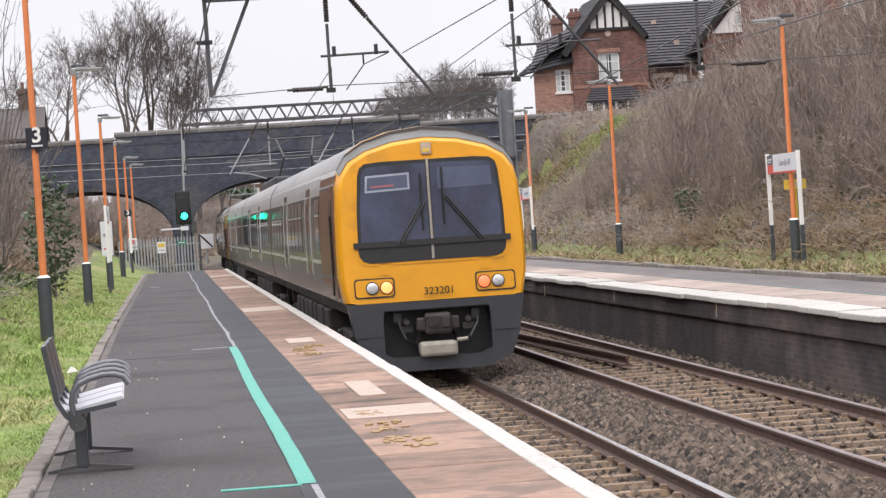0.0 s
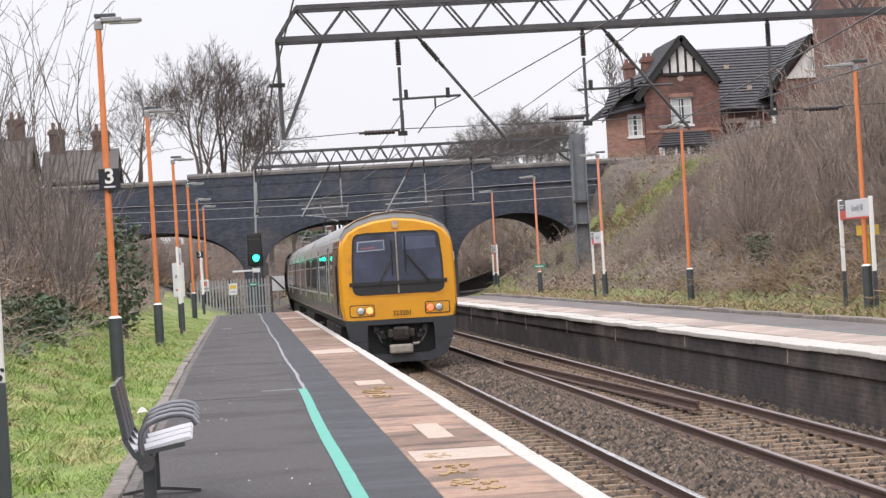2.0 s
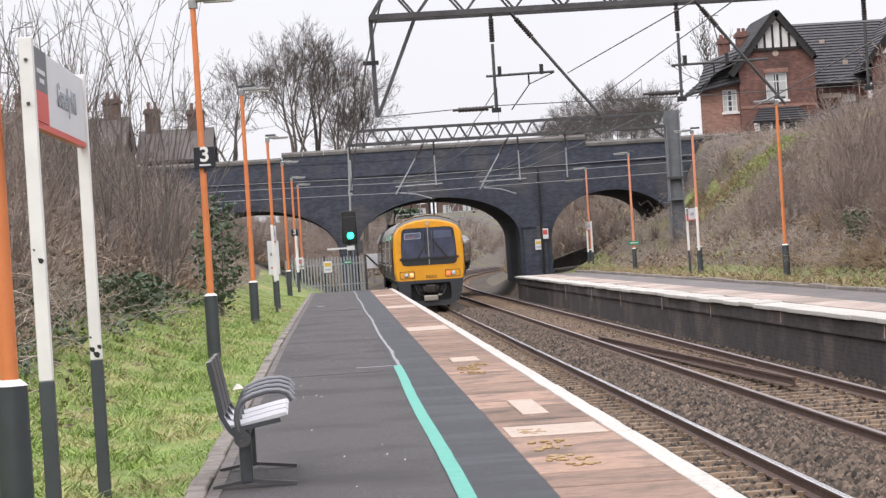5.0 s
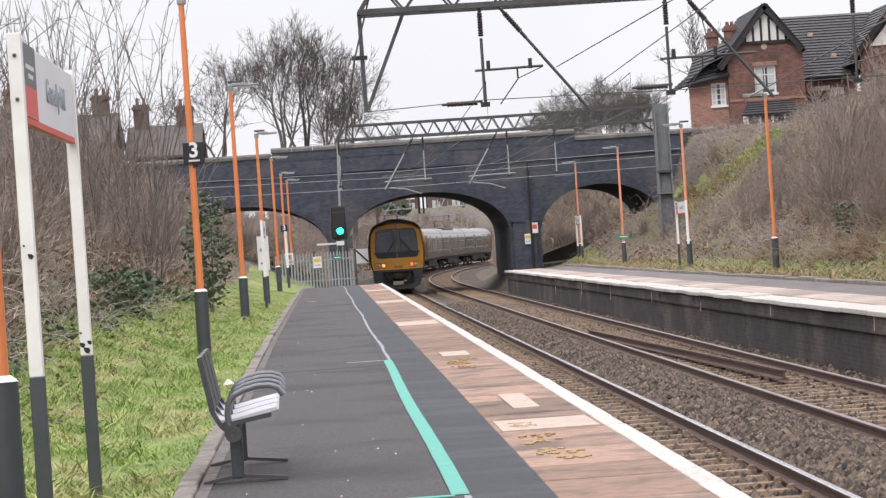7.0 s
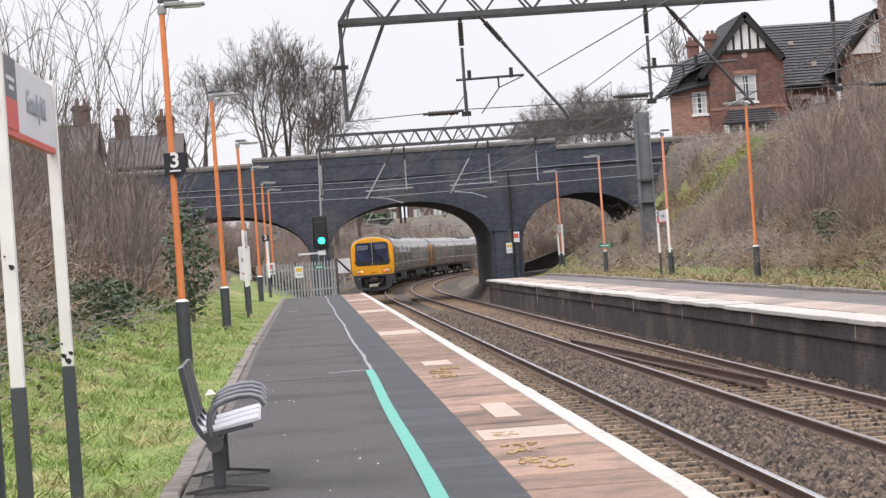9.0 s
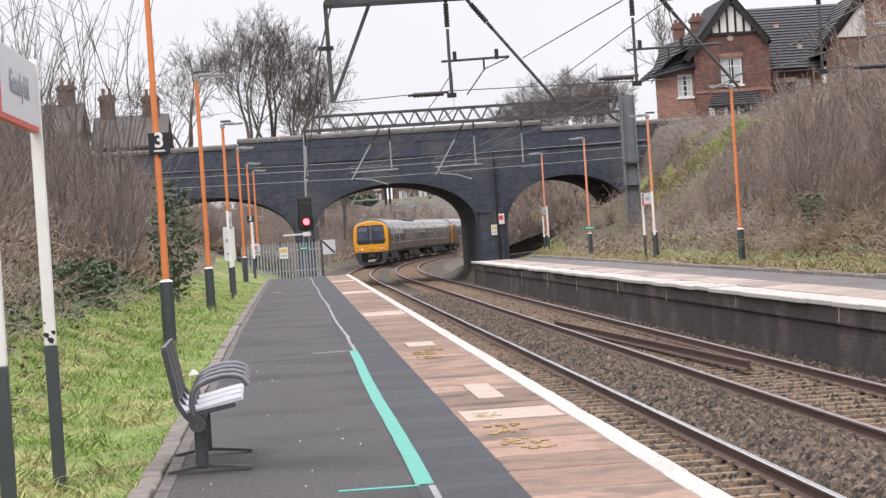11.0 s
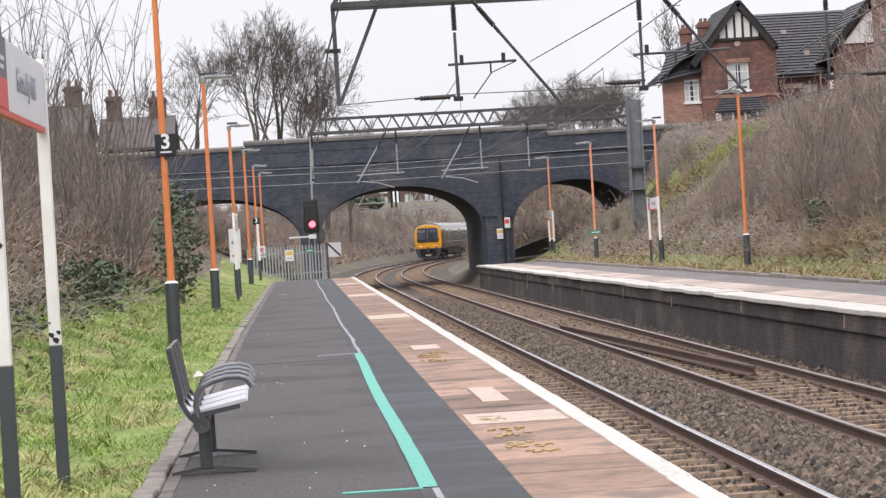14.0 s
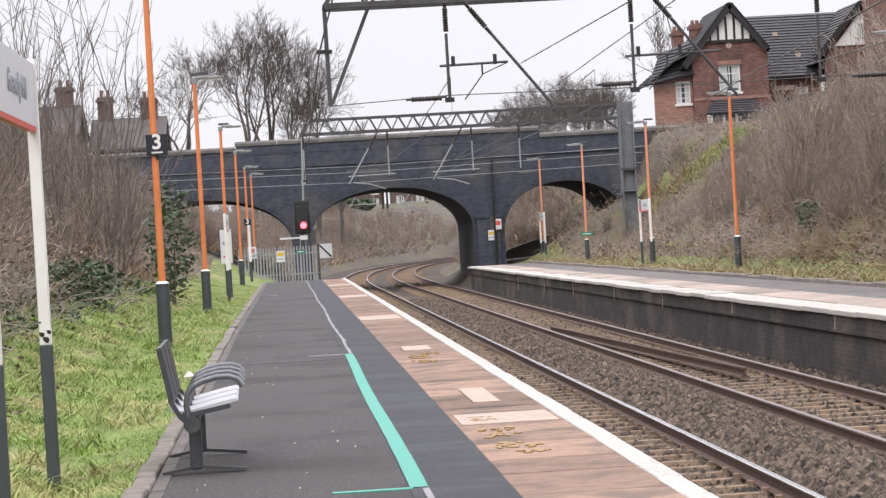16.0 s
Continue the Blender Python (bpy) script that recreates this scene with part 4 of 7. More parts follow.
def build_signal():
    ob = thing("railway_signal", "colour-light railway signal on a grey post beside the fence", "signal", m=pose(0.62, 112.0, 0))
    part("post", MB().tube((-0.05, 0.1, -1.2), (-0.05, 0.1, 3.6), 0.07, n=12), M_STEEL_DARK, ob)
    part("backboard", MB().box(-0.36, 0.36, -0.03, 0.03, 2.0, 3.55, 0, 0.08), M_BLACK, ob, "black signal head")
    part("frame", MB().box(-0.38, -0.33, -0.045, 0.0, 2.75, 3.58).box(0.33, 0.38, -0.045, 0.0, 2.75, 3.58).box(-0.33, 0.33, -0.045, 0.0, 3.52, 3.58).box(-0.33, 0.33, -0.045, 0.0, 3.28, 3.31), M_STEEL_DARK, ob)
    part("conduit", MB().tube((0.1, 0.05, 3.5), (0.2, 0.05, 6.6), 0.05).box(0.06, 0.26, 0.0, 0.12, 4.35, 4.6), M_STEEL, ob)
    part("housing", MB().box(-0.2, 0.2, -0.09, -0.03, 2.14, 2.62, 0, 0.03), M_BLACK, ob)
    hood = MB()
    N = 14
    for i in range(N):
        a0, a1 = math.pi * (0.0 + i / N), math.pi * ((i + 1) / N)
        for r in (0.20,):
            hood.add([(r * math.cos(a0), -0.09, 2.40 + r * math.sin(a0)), (r * math.cos(a1), -0.09, 2.40 + r * math.sin(a1)), (r * math.cos(a1), -0.38, 2.40 + r * math.sin(a1)), (r * math.cos(a0), -0.38, 2.40 + r * math.sin(a0)),
                      (r * 1.06 * math.cos(a0), -0.09, 2.40 + r * 1.06 * math.sin(a0)), (r * 1.06 * math.cos(a1), -0.09, 2.40 + r * 1.06 * math.sin(a1)), (r * 1.06 * math.cos(a1), -0.38, 2.40 + r * 1.06 * math.sin(a1)), (r * 1.06 * math.cos(a0), -0.38, 2.40 + r * 1.06 * math.sin(a0))],
                     [(0, 1, 2, 3), (4, 7, 6, 5), (3, 2, 6, 7)])
    part("hood", hood, M_BLACK, ob)
    part("identity_plate", MB().box(-0.16, 0.2, -0.05, -0.03, 1.72, 1.92), M_SIGN_WHITE, ob)
    part("ladder", MB().box(0.1, 0.13, 0.05, 0.08, -0.5, 2.0).box(-0.16, -0.13, 0.05, 0.08, -0.5, 2.0), M_STEEL, ob)
    part("junction_box", MB().box(0.32, 0.6, 0.0, 0.2, 1.55, 2.15, 0, 0.02), M_STEEL_DARK, ob)
    part("bracket", MB().box(-1.1, -0.05, 0.06, 0.12, 1.78, 1.86), M_SIGN_WHITE, ob)
    # the drum turns to bring the red or the green lens to the front
    d = part("colour_drum", MB().tube((0, 0, -0.17), (0, 0, 0.17), 0.095, n=16), M_BLACK, ob, "turning drum with a green and a red lens", True)
    for nm, side, m in (("green_lens", -1, M_SIG_GREEN), ("red_lens", 1, M_SIG_RED)):
        ring = [[(r * math.cos(6.28319 * i / 20), side * y, r * math.sin(6.28319 * i / 20)) for i in range(20)] for r, y in ((0.155, 0.10), (0.15, 0.13), (0.11, 0.16), (0.05, 0.175), (0.001, 0.178))]
        part(nm, MB().loft(ring), m, d, nm.replace("_", " ") + " of the signal", True)
    d.matrix_basis = pose(0.04, -0.06, 2.40)
    return d


SIGNAL_DRUM = build_signal()


def bridge_arm_insulators():
    ob = thing("arch_insulators", "pair of black insulators hanging under the bridge arch", "insulator", m=pose(4.85, 118.4, 3.05))
    for x in (-0.11, 0.11):
        part("insulator", MB().box(x - 0.05, x + 0.05, -0.06, 0.06, 0.0, 1.15, 0, 0.02), M_BLACK, ob)
    part("bracket", MB().box(-0.25, 0.25, -0.05, 0.05, 0.95, 1.05), M_STEEL_DARK, ob)


bridge_arm_insulators()


def build_low_wedge():
    # a low dark wedge that rises to the right behind the side arch
    w = thing("low_wall", "low dark wedge sloping up under the side arch", "wall")
    part("brickwork", MB().prism([(11.7, -0.3), (15.0, -0.3), (14.9, 0.7), (14.3, 1.15), (13.4, 0.92), (11.9, 0.45)], 130.2, 130.6), M_COPING, w)
    part("capping", MB().beam((11.9, 130.4, 0.48), (13.4, 130.4, 0.95), 0.44, 0.08).beam((13.4, 130.4, 0.95), (14.3, 130.4, 1.18), 0.44, 0.08), M_COPING, w)


build_low_wedge()


# ---- overhead line ----
def turned(mb, p, d, sheds, pitch, r=0.062, n=10):
    """A ribbed insulator from p along d."""
    q = d.to_track_quat("Z", "Y")
    rings = []
    for i in range(sheds):
        for u, f in ((0.0, 0.72), (0.3, 1.0), (0.6, 0.98), (0.9, 0.72)):
            c = p + d * (i + u) * pitch
            rings.append([c + q @ Vector((math.cos(6.28319 * j / n) * r * f, math.sin(6.28319 * j / n) * r * f, 0)) for j in range(n)])
    mb.loft(rings, 0, True, True)


def gantry(y, x_l, x_r, z_b, z_t, drops, mast, mast_z, arm, way):
    ob = thing("catenary_gantry", "grey lattice steel gantry carrying the overhead wires", "gantry", "overhead line gantries", pose(0, y, 0))
    for yy in (-0.32, 0.32):
        part("chord", MB().box(x_l + 0.45, x_r, yy - 0.05, yy + 0.05, z_t - 0.05, z_t + 0.05), M_STEEL_DARK, ob)
        part("chord", MB().box(x_l, x_r, yy - 0.06, yy + 0.06, z_b - 0.06, z_b + 0.06), M_STEEL_DARK, ob)
        n = int((x_r - x_l - 0.5) / (1.05 if y < 100 else 0.66))
        for i in range(n):
            a, b = x_l + 0.45 + (x_r - x_l - 0.45) * i / n, x_l + 0.45 + (x_r - x_l - 0.45) * (i + 1) / n
            m = (a + b) / 2
            part("lattice_bar", MB().beam((a, yy, z_t), (m, yy, z_b), 0.045, 0.045).beam((m, yy, z_b), (b, yy, z_t), 0.045, 0.045), M_STEEL_DARK, ob)
        part("end_strut", MB().beam((x_l, yy, z_b), (x_l + 0.45, yy, z_t), 0.07, 0.07), M_STEEL_DARK, ob)
    part("cross_bracing", MB().beam((x_l, -0.32, z_b), (x_l, 0.32, z_b), 0.06, 0.06).beam((x_r - 0.1, -0.32, z_b), (x_r - 0.1, 0.32, z_b), 0.06, 0.06).beam((x_l + 0.45, -0.32, z_t), (x_l + 0.45, 0.32, z_t), 0.05, 0.05), M_STEEL_DARK, ob)
    if mast:
        m = MB().box(mast - 0.34, mast - 0.28, -0.3, 0.3, mast_z, z_t + 0.1).box(mast + 0.28, mast + 0.34, -0.3, 0.3, mast_z, z_t + 0.1).box(mast - 0.28, mast + 0.28, -0.03, 0.03, mast_z, z_t + 0.1)
        ms = part("mast", m, M_MAST, ob, "grey H-section steel mast")
        part("climbing_guard", MB().box(mast - 0.38, mast + 0.38, -0.34, 0.34, mast_z + 2.7, mast_z + 2.76).box(mast - 0.6, mast - 0.34, -0.28, 0.28, mast_z + 2.6, mast_z + 2.64), M_MAST, ms)
        part("band", MB().box(mast - 0.355, mast + 0.355, -0.32, 0.32, mast_z + 3.7, mast_z + 3.8), M_STEEL_DARK, ms)
        part("knee_brace", MB().beam((mast - 0.4, 0, z_b - 0.5), (mast - 1.6, 0, z_b + 0.5), 0.09, 0.09), M_STEEL_DARK, ob)
    for x, kind in drops:
        zb = z_b
        if kind == "leg":
            part("drop_leg", MB().beam((x, 0, zb), (x + 0.02, 0, zb - 2.15), 0.09, 0.09).beam((x + 0.98, 0, zb), (x + 0.06, 0, zb - 2.10), 0.08, 0.08), M_STEEL_DARK, ob)
            part("stay_wire", MB().path([(x + 0.52, -0.42, z_t + 0.55), (x - 0.16, -0.2, zb - 0.98), (0.80, 60.3, 4.5)], 0.02), M_WIRE, ob)
            part("clamp", MB().box(x - 0.22, x + 0.12, -0.08, 0.12, zb - 1.0, zb - 0.92), M_BLACK, ob)
        else:
            dr = part("drop_tube", MB().tube((x, 0, zb - 0.7), (x, 0, zb - 2.15), 0.034), arm, ob)
            ins = MB().tube((x, 0, zb), (x, 0, zb - 0.15), 0.04)
            turned(ins, Vector((x, 0, zb - 0.14)), Vector((0, 0, -1)), 9, 0.058)
            part("insulator", ins, M_INSULATOR, dr, "ribbed brown insulator")
            part("saddle", MB().box(x - 0.1, x + 0.1, -0.06, 0.06, zb - 2.2, zb - 2.1), M_BLACK, dr)
            if kind == "full":
                d0, d1 = Vector((x + 0.42 * way, 0, zb - 0.02)), Vector((x + (2.28 if way > 0 else -1.9) , 0, zb - 2.40))
                dd = (d1 - d0).normalized()
                part("raking_tube", MB().tube(d0 + dd * 0.9, d1, 0.034), arm, ob)
                ins = MB()
                turned(ins, d0 + dd * 0.2, dd, 9, 0.06)
                ins.tube(d0, d0 + dd * 0.22, 0.035).tube(d0 + dd * 0.74, d0 + dd * 0.92, 0.04)
                part("insulator", ins, M_INSULATOR, ob, "ribbed brown insulator")
                part("registration_arm", MB().tube((x - (0.18 if way > 0 else 1.9), 0, zb - (1.40 if way > 0 else 2.05)), (x + ((1.32 if x < 5 else 1.95) if way > 0 else 0.3), 0, zb - (1.38 if way > 0 else 2.02)), 0.028), arm, ob)
                if way < 0:
                    part("steady_arm", MB().path([(x - 1.7, 0, zb - 2.35), (x - 0.9, 0.2, zb - 2.45), (x - 0.2, 0.3, zb - 2.7)], 0.03), arm, ob)
                    continue
                part("dropper_clip", MB().tube((x + 0.75, 0, zb - 1.39), (x + 0.75, 0, zb - 1.62), 0.02), M_BLACK, ob)
                for e in (0.08, 1.0):
                    part("arm_clip", MB().box(x + e, x + e + 0.08, -0.04, 0.04, zb - 1.42, zb - 1.2), M_BLACK, ob)
                part("steady_arm", MB().path([(x + 1.3, 0, zb - 1.4), (x + 0.76, 0, zb - 1.62), (x + 0.35, 0.2, zb - 2.15)], 0.014), M_WIRE, ob)
    return ob


gantry(51.5, 1.02, 16.6, 6.60, 7.28, [(1.03, "leg"), (3.66, "full"), (7.75, "full"), (11.9, "plain")], 17.2, 2.2, M_STEEL_DARK, 1)
gantry(110.0, 0.80, 15.6, 6.58, 7.22, [(4.78, "full"), (8.72, "full"), (10.95, "plain"), (0.85, "plain")], 16.0, 0.4, M_STEEL, -1)
gantry(172.0, off(172) - 0.8, off(172) + 14.5, 6.2, 6.9, [(off(172) + 4.7, "full"), (off(172) + 8.6, "full")], None, -0.6, M_STEEL, -1)
gantry(225.0, off(225) - 1.8, off(225) + 13.5, 6.2, 6.9, [(off(225) + 4.7, "full"), (off(225) + 8.6, "full")], None, -0.4, M_STEEL, -1)


def wires():
    w = thing("overhead_wires", "thin overhead contact and catenary wires along the tracks", "wires", kind="stuff")
    m = MB()
    sup = [51.5, 110.0, 160, 210, 260, 310]
    for c in (TRACK_1, TRACK_2):
        pts, cat = [], []
        for a, b in zip(sup[:-1], sup[1:]):
            for i in range(10):
                u = i / 10
                y = a + (b - a) * u
                x, yy = along(c + 0.2 * math.cos(math.pi * sup.index(a) + math.pi * u), y)
                low = 0.5 if 105 < y < 140 else 0.0
                pts.append((x, yy, RAIL_Z + 5.0 - 0.25 * low))
                sag = 0.8 - 4 * u * (1 - u) * 0.55 - 0.5 * low
                cat.append((x, yy, RAIL_Z + 5.0 + sag))
        m.path(pts, 0.011, 4).path(cat, 0.012, 4)
        for i in range(0, len(pts), 2):
            m.tube(pts[i], cat[i], 0.006, n=3)
    # feeders and cross-span wires
    for x0, z0, x1, z1 in ((5.27, 5.17, 7.9, 5.17), (6.88, 5.2, 5.75, 5.2), (9.28, 4.14, 4.8, 4.14), (10.64, 4.56, 13.5, 4.56)):
        m.tube((x0, 51.5, z0), (x1, -10, z1), 0.012, n=4)
    m.tube((6.88, 51.5, 5.2), (7.9, 110, 5.1), 0.012, n=4)
    cross = MB()
    for z in (4.5, 5.0, 5.3):
        cross.path([(-14, 116.9, z + 0.1), (4, 116.8, z - 0.1), (20, 116.9, z + 0.15)], 0.013, 4)
    part("cross_wire", cross, M_STEEL, w, "pale galvanised wires crossing before the bridge")
    m.path([(1.05, 51.5, 4.45), (3.6, 51.5, 4.55), (8, 51.5, 4.5), (12, 51.5, 4.52), (20, 51.5, 4.6)], 0.01, 4)
    part("wire_run", m, M_WIRE, w)
    ins = MB()
    for y, x, z in ((51.5, 2.7, 4.50), (51.5, 6.9, 4.6), (51.5, 12.6, 4.5)):
        ins.tube((x, y, z), (x + 0.9, y, z + 0.03), 0.03)
        turned(ins, Vector((x + 0.12, y, z)), Vector((1, 0, 0)), 9, 0.075, 0.06)
    part("strain_insulator", ins, M_INSULATOR, w, "brown strain insulator")


wires()

# ---- train of three coaches ----
SEC = [(-1.21, 1.10), (-1.33, 1.19), (-1.40, 1.55), (-1.405, 2.0), (-1.395, 2.5), (-1.365, 2.95), (-1.315, 3.18), (-1.18, 3.40), (-0.92, 3.57), (-0.50, 3.70), (0.0, 3.755)]
SEC = SEC + [(-x, z) for x, z in SEC[-2::-1]]
CAR_L = 23.0


def side_x(z):
    h = SEC[:11]
    for (a, za), (b, zb) in zip(h[:-1], h[1:]):
        if z <= zb:
            return abs(a + (b - a) * (z - za) / (zb - za))
    return 0.0


def rrect(x0, x1, z0, z1, r, n=4):
    out = []
    for cx, cz, a in ((x1 - r, z1 - r, 0), (x0 + r, z1 - r, 90), (x0 + r, z0 + r, 180), (x1 - r, z0 + r, 270)):
        out += [(cx + r * math.cos(radians(a + 90 * i / n)), cz + r * math.sin(radians(a + 90 * i / n))) for i in range(n + 1)]
    return out


def side_panel(mb, s, y0, y1, z0, z1, out=0.006, k=0, steps=3):
    """A thin panel that follows the curve of the body's side."""
    zs = [z0 + (z1 - z0) * i / steps for i in range(steps + 1)]
    inner = [(s * (side_x(z) - 0.01), z) for z in zs]
    outer = [(s * (side_x(z) + out), z) for z in zs]
    ring = inner + outer[::-1]
    mb.loft([[(x, y0, z) for x, z in ring], [(x, y1, z) for x, z in ring]], k, True, True)


def build_coach(cab):
    """Local y runs forward along the train; the tail end is at -CAR_L / 2. cab: whether the tail end has a driving cab."""
    ob = thing("train_coach", "grey electric train coach with dark windows and a yellow cab end" if cab else "grey electric train coach with dark windows and silver roof", "train coach", "coaches of the train")
    y0, y1 = -CAR_L / 2, CAR_L / 2
    yb = y0 + (0.42 if cab else 0.05)
    lower = MB().loft([[(x, y, z) for x, z in SEC] for y in (yb, y1 - 0.05)], 0, False)
    mats = [M_TR_SIDE, M_TR_SILVER, M_TR_ROOF]
    for i in range(len(lower.f)):
        j = i % (len(SEC) - 1)
        z = (SEC[j][1] + SEC[j + 1][1]) / 2
        lower.m[i] = 2 if z > 3.2 else (1 if z > 2.9 else 0)
    n = len(SEC)
    lower.add([(x, y1 - 0.05, z) for x, z in SEC], [tuple(range(n))], 0).add([(x, yb, z) for x, z in SEC], [tuple(range(n))], 0)
    part("body", lower, mats, ob, smooth=True)
    part("floor_frame", MB().box(-1.15, 1.15, yb, y1 - 0.1, 0.95, 1.12), M_TR_UNDER, ob)
    start = y0 + (4.1 if cab else 1.2)
    doors = (y0 + 7.2, y0 + 15.4)
    for s in (-1, 1):
        for d in doors:
            for h in (0, 1):
                dm = MB()
                side_panel(dm, s, d - 0.72 + 0.74 * h, d - 0.02 + 0.74 * h, 1.12, 3.02, 0.012, 0, 4)
                dr = part("door", dm, M_TR_BRONZE if h == 0 and d < 0 else M_TR_SIDE, ob, "sliding passenger door")
                wm = MB()
                side_panel(wm, s, d - 0.6 + 0.74 * h, d - 0.14 + 0.74 * h, 1.75, 2.72, 0.018, 0, 3)
                part("window", wm, M_TR_WIN, dr)
            for e in (-0.76, 0.76):
                g = MB()
                side_panel(g, s, d + e - 0.03, d + e + 0.03, 1.1, 3.05, 0.022, 0, 4)
                part("door_trim", g, M_TR_SILVER, ob)
        yw = start
        while yw < y1 - 1.6:
            if all(abs(yw + 0.55 - d) > 1.5 for d in doors):
                wm = MB()
                side_panel(wm, s, yw, yw + 1.12, 1.90, 2.80, 0.008, 0, 3)
                wi = part("window", wm, M_TR_WIN, ob)
                tm = MB()
                side_panel(tm, s, yw + 0.02, yw + 1.10, 2.52, 2.545, 0.013, 0, 1)
                part("vent_bar", tm, M_TR_SILVER, wi)
            yw += 1.3
        # the silver sill strip paints in the glint along the body's lower curve
        for nm, z0, z1, out in (("waist_band", 1.74, 1.80, 0.005), ("cantrail_panel", 2.86, 3.14, 0.006), ("sill", 1.11, 1.20, 0.008)):
            b = MB()
            side_panel(b, s, yb + (3.55 if cab and nm != "sill" else 0.02), y1 - 0.1, z0, z1, out, 0, 2)
            part(nm, b, M_TR_SILVER, ob)
        if cab:
            e = MB()
            side_panel(e, s, yb, yb + 3.5, 1.14, 3.10, 0.010, 0, 6)
            cp = part("cab_side", e, M_TR_BRONZE, ob, "bronze cab side panel")
            c = MB()
            side_panel(c, s, yb + 0.5, yb + 1.05, 1.25, 2.95, 0.016, 0, 4)
            cd = part("cab_door", c, M_TR_BRONZE, cp)
            c = MB()
            side_panel(c, s, yb + 0.60, yb + 0.95, 2.0, 2.75, 0.022, 0, 3)
            part("window", c, M_BLACK, cd)
            part("handrail", MB().tube((s * 1.44, yb + 0.42, 1.3), (s * 1.44, yb + 0.42, 2.5), 0.018), M_BLACK, cp)
    # bogies
    for by in (y0 + 4.0, y1 - 4.0):
        bg = part("bogie", MB().box(-1.05, -0.9, by - 1.6, by + 1.6, 0.38, 0.62, 0, 0.03).box(0.9, 1.05, by - 1.6, by + 1.6, 0.38, 0.62, 0, 0.03).box(-0.9, 0.9, by - 0.3, by + 0.3, 0.35, 0.75), M_TR_UNDER, ob)
        for wy in (by - 1.3, by + 1.3):
            for s in (-1, 1):
                part("wheel", MB().tube((s * 0.69, wy, 0.42), (s * 0.82, wy, 0.42), 0.42, n=20), M_RAIL_WEB, bg)
                part("axle_box", MB().box(s * 1.0 - 0.12, s * 1.0 + 0.12, wy - 0.14, wy + 0.14, 0.3, 0.6, 0, 0.03), M_COUPLER, bg)
    rng = random.Random(5)
    y = y0 + 6.3
    while y < y1 - 6.4:
        w = rng.uniform(0.7, 1.6)
        part("equipment_case", MB().box(-1.2, 1.2, y, y + w, rng.uniform(0.3, 0.5), 0.92, 0, 0.04), M_TR_UNDER, ob)
        y += w + rng.uniform(0.15, 0.5)
    for s in (-1, 1):
        part("step_board", MB().box(s * 1.3 - 0.09, s * 1.3 + 0.09, y0 + 1.2, y0 + 1.75, 0.55, 0.60), M_TR_SILVER, ob)
    # roof gear
    if not cab:
        rg = part("roof_well", MB().box(-0.9, 0.9, -4.5, 4.5, 3.55, 3.80, 0, 0.05), M_TR_GREY, ob)
        part("pantograph", MB().path([(-0.5, 1.2, 3.85), (-0.4, -0.6, 4.45), (-0.55, 0.5, 5.0)], 0.03).path([(0.5, 1.2, 3.85), (0.4, -0.6, 4.45), (0.55, 0.5, 5.0)], 0.03).tube((-0.8, 0.5, 5.02), (0.8, 0.5, 5.02), 0.03).tube((-0.4, -0.6, 4.45), (0.4, -0.6, 4.45), 0.03), M_STEEL_DARK, rg)
    for y in (-7.5, 0, 7.5):
        part("roof_vent", MB().box(-0.35, 0.35, y - 0.9, y + 0.9, 3.70, 3.80, 0, 0.03), M_TR_ROOF, ob)
    if cab:
        build_cab(ob, y0, yb)
    else:
        part("gangway", MB().box(-0.6, 0.6, y0 - 0.15, y0 + 0.06, 1.0, 3.2, 0, 0.05), M_BLACK, ob)
    return ob


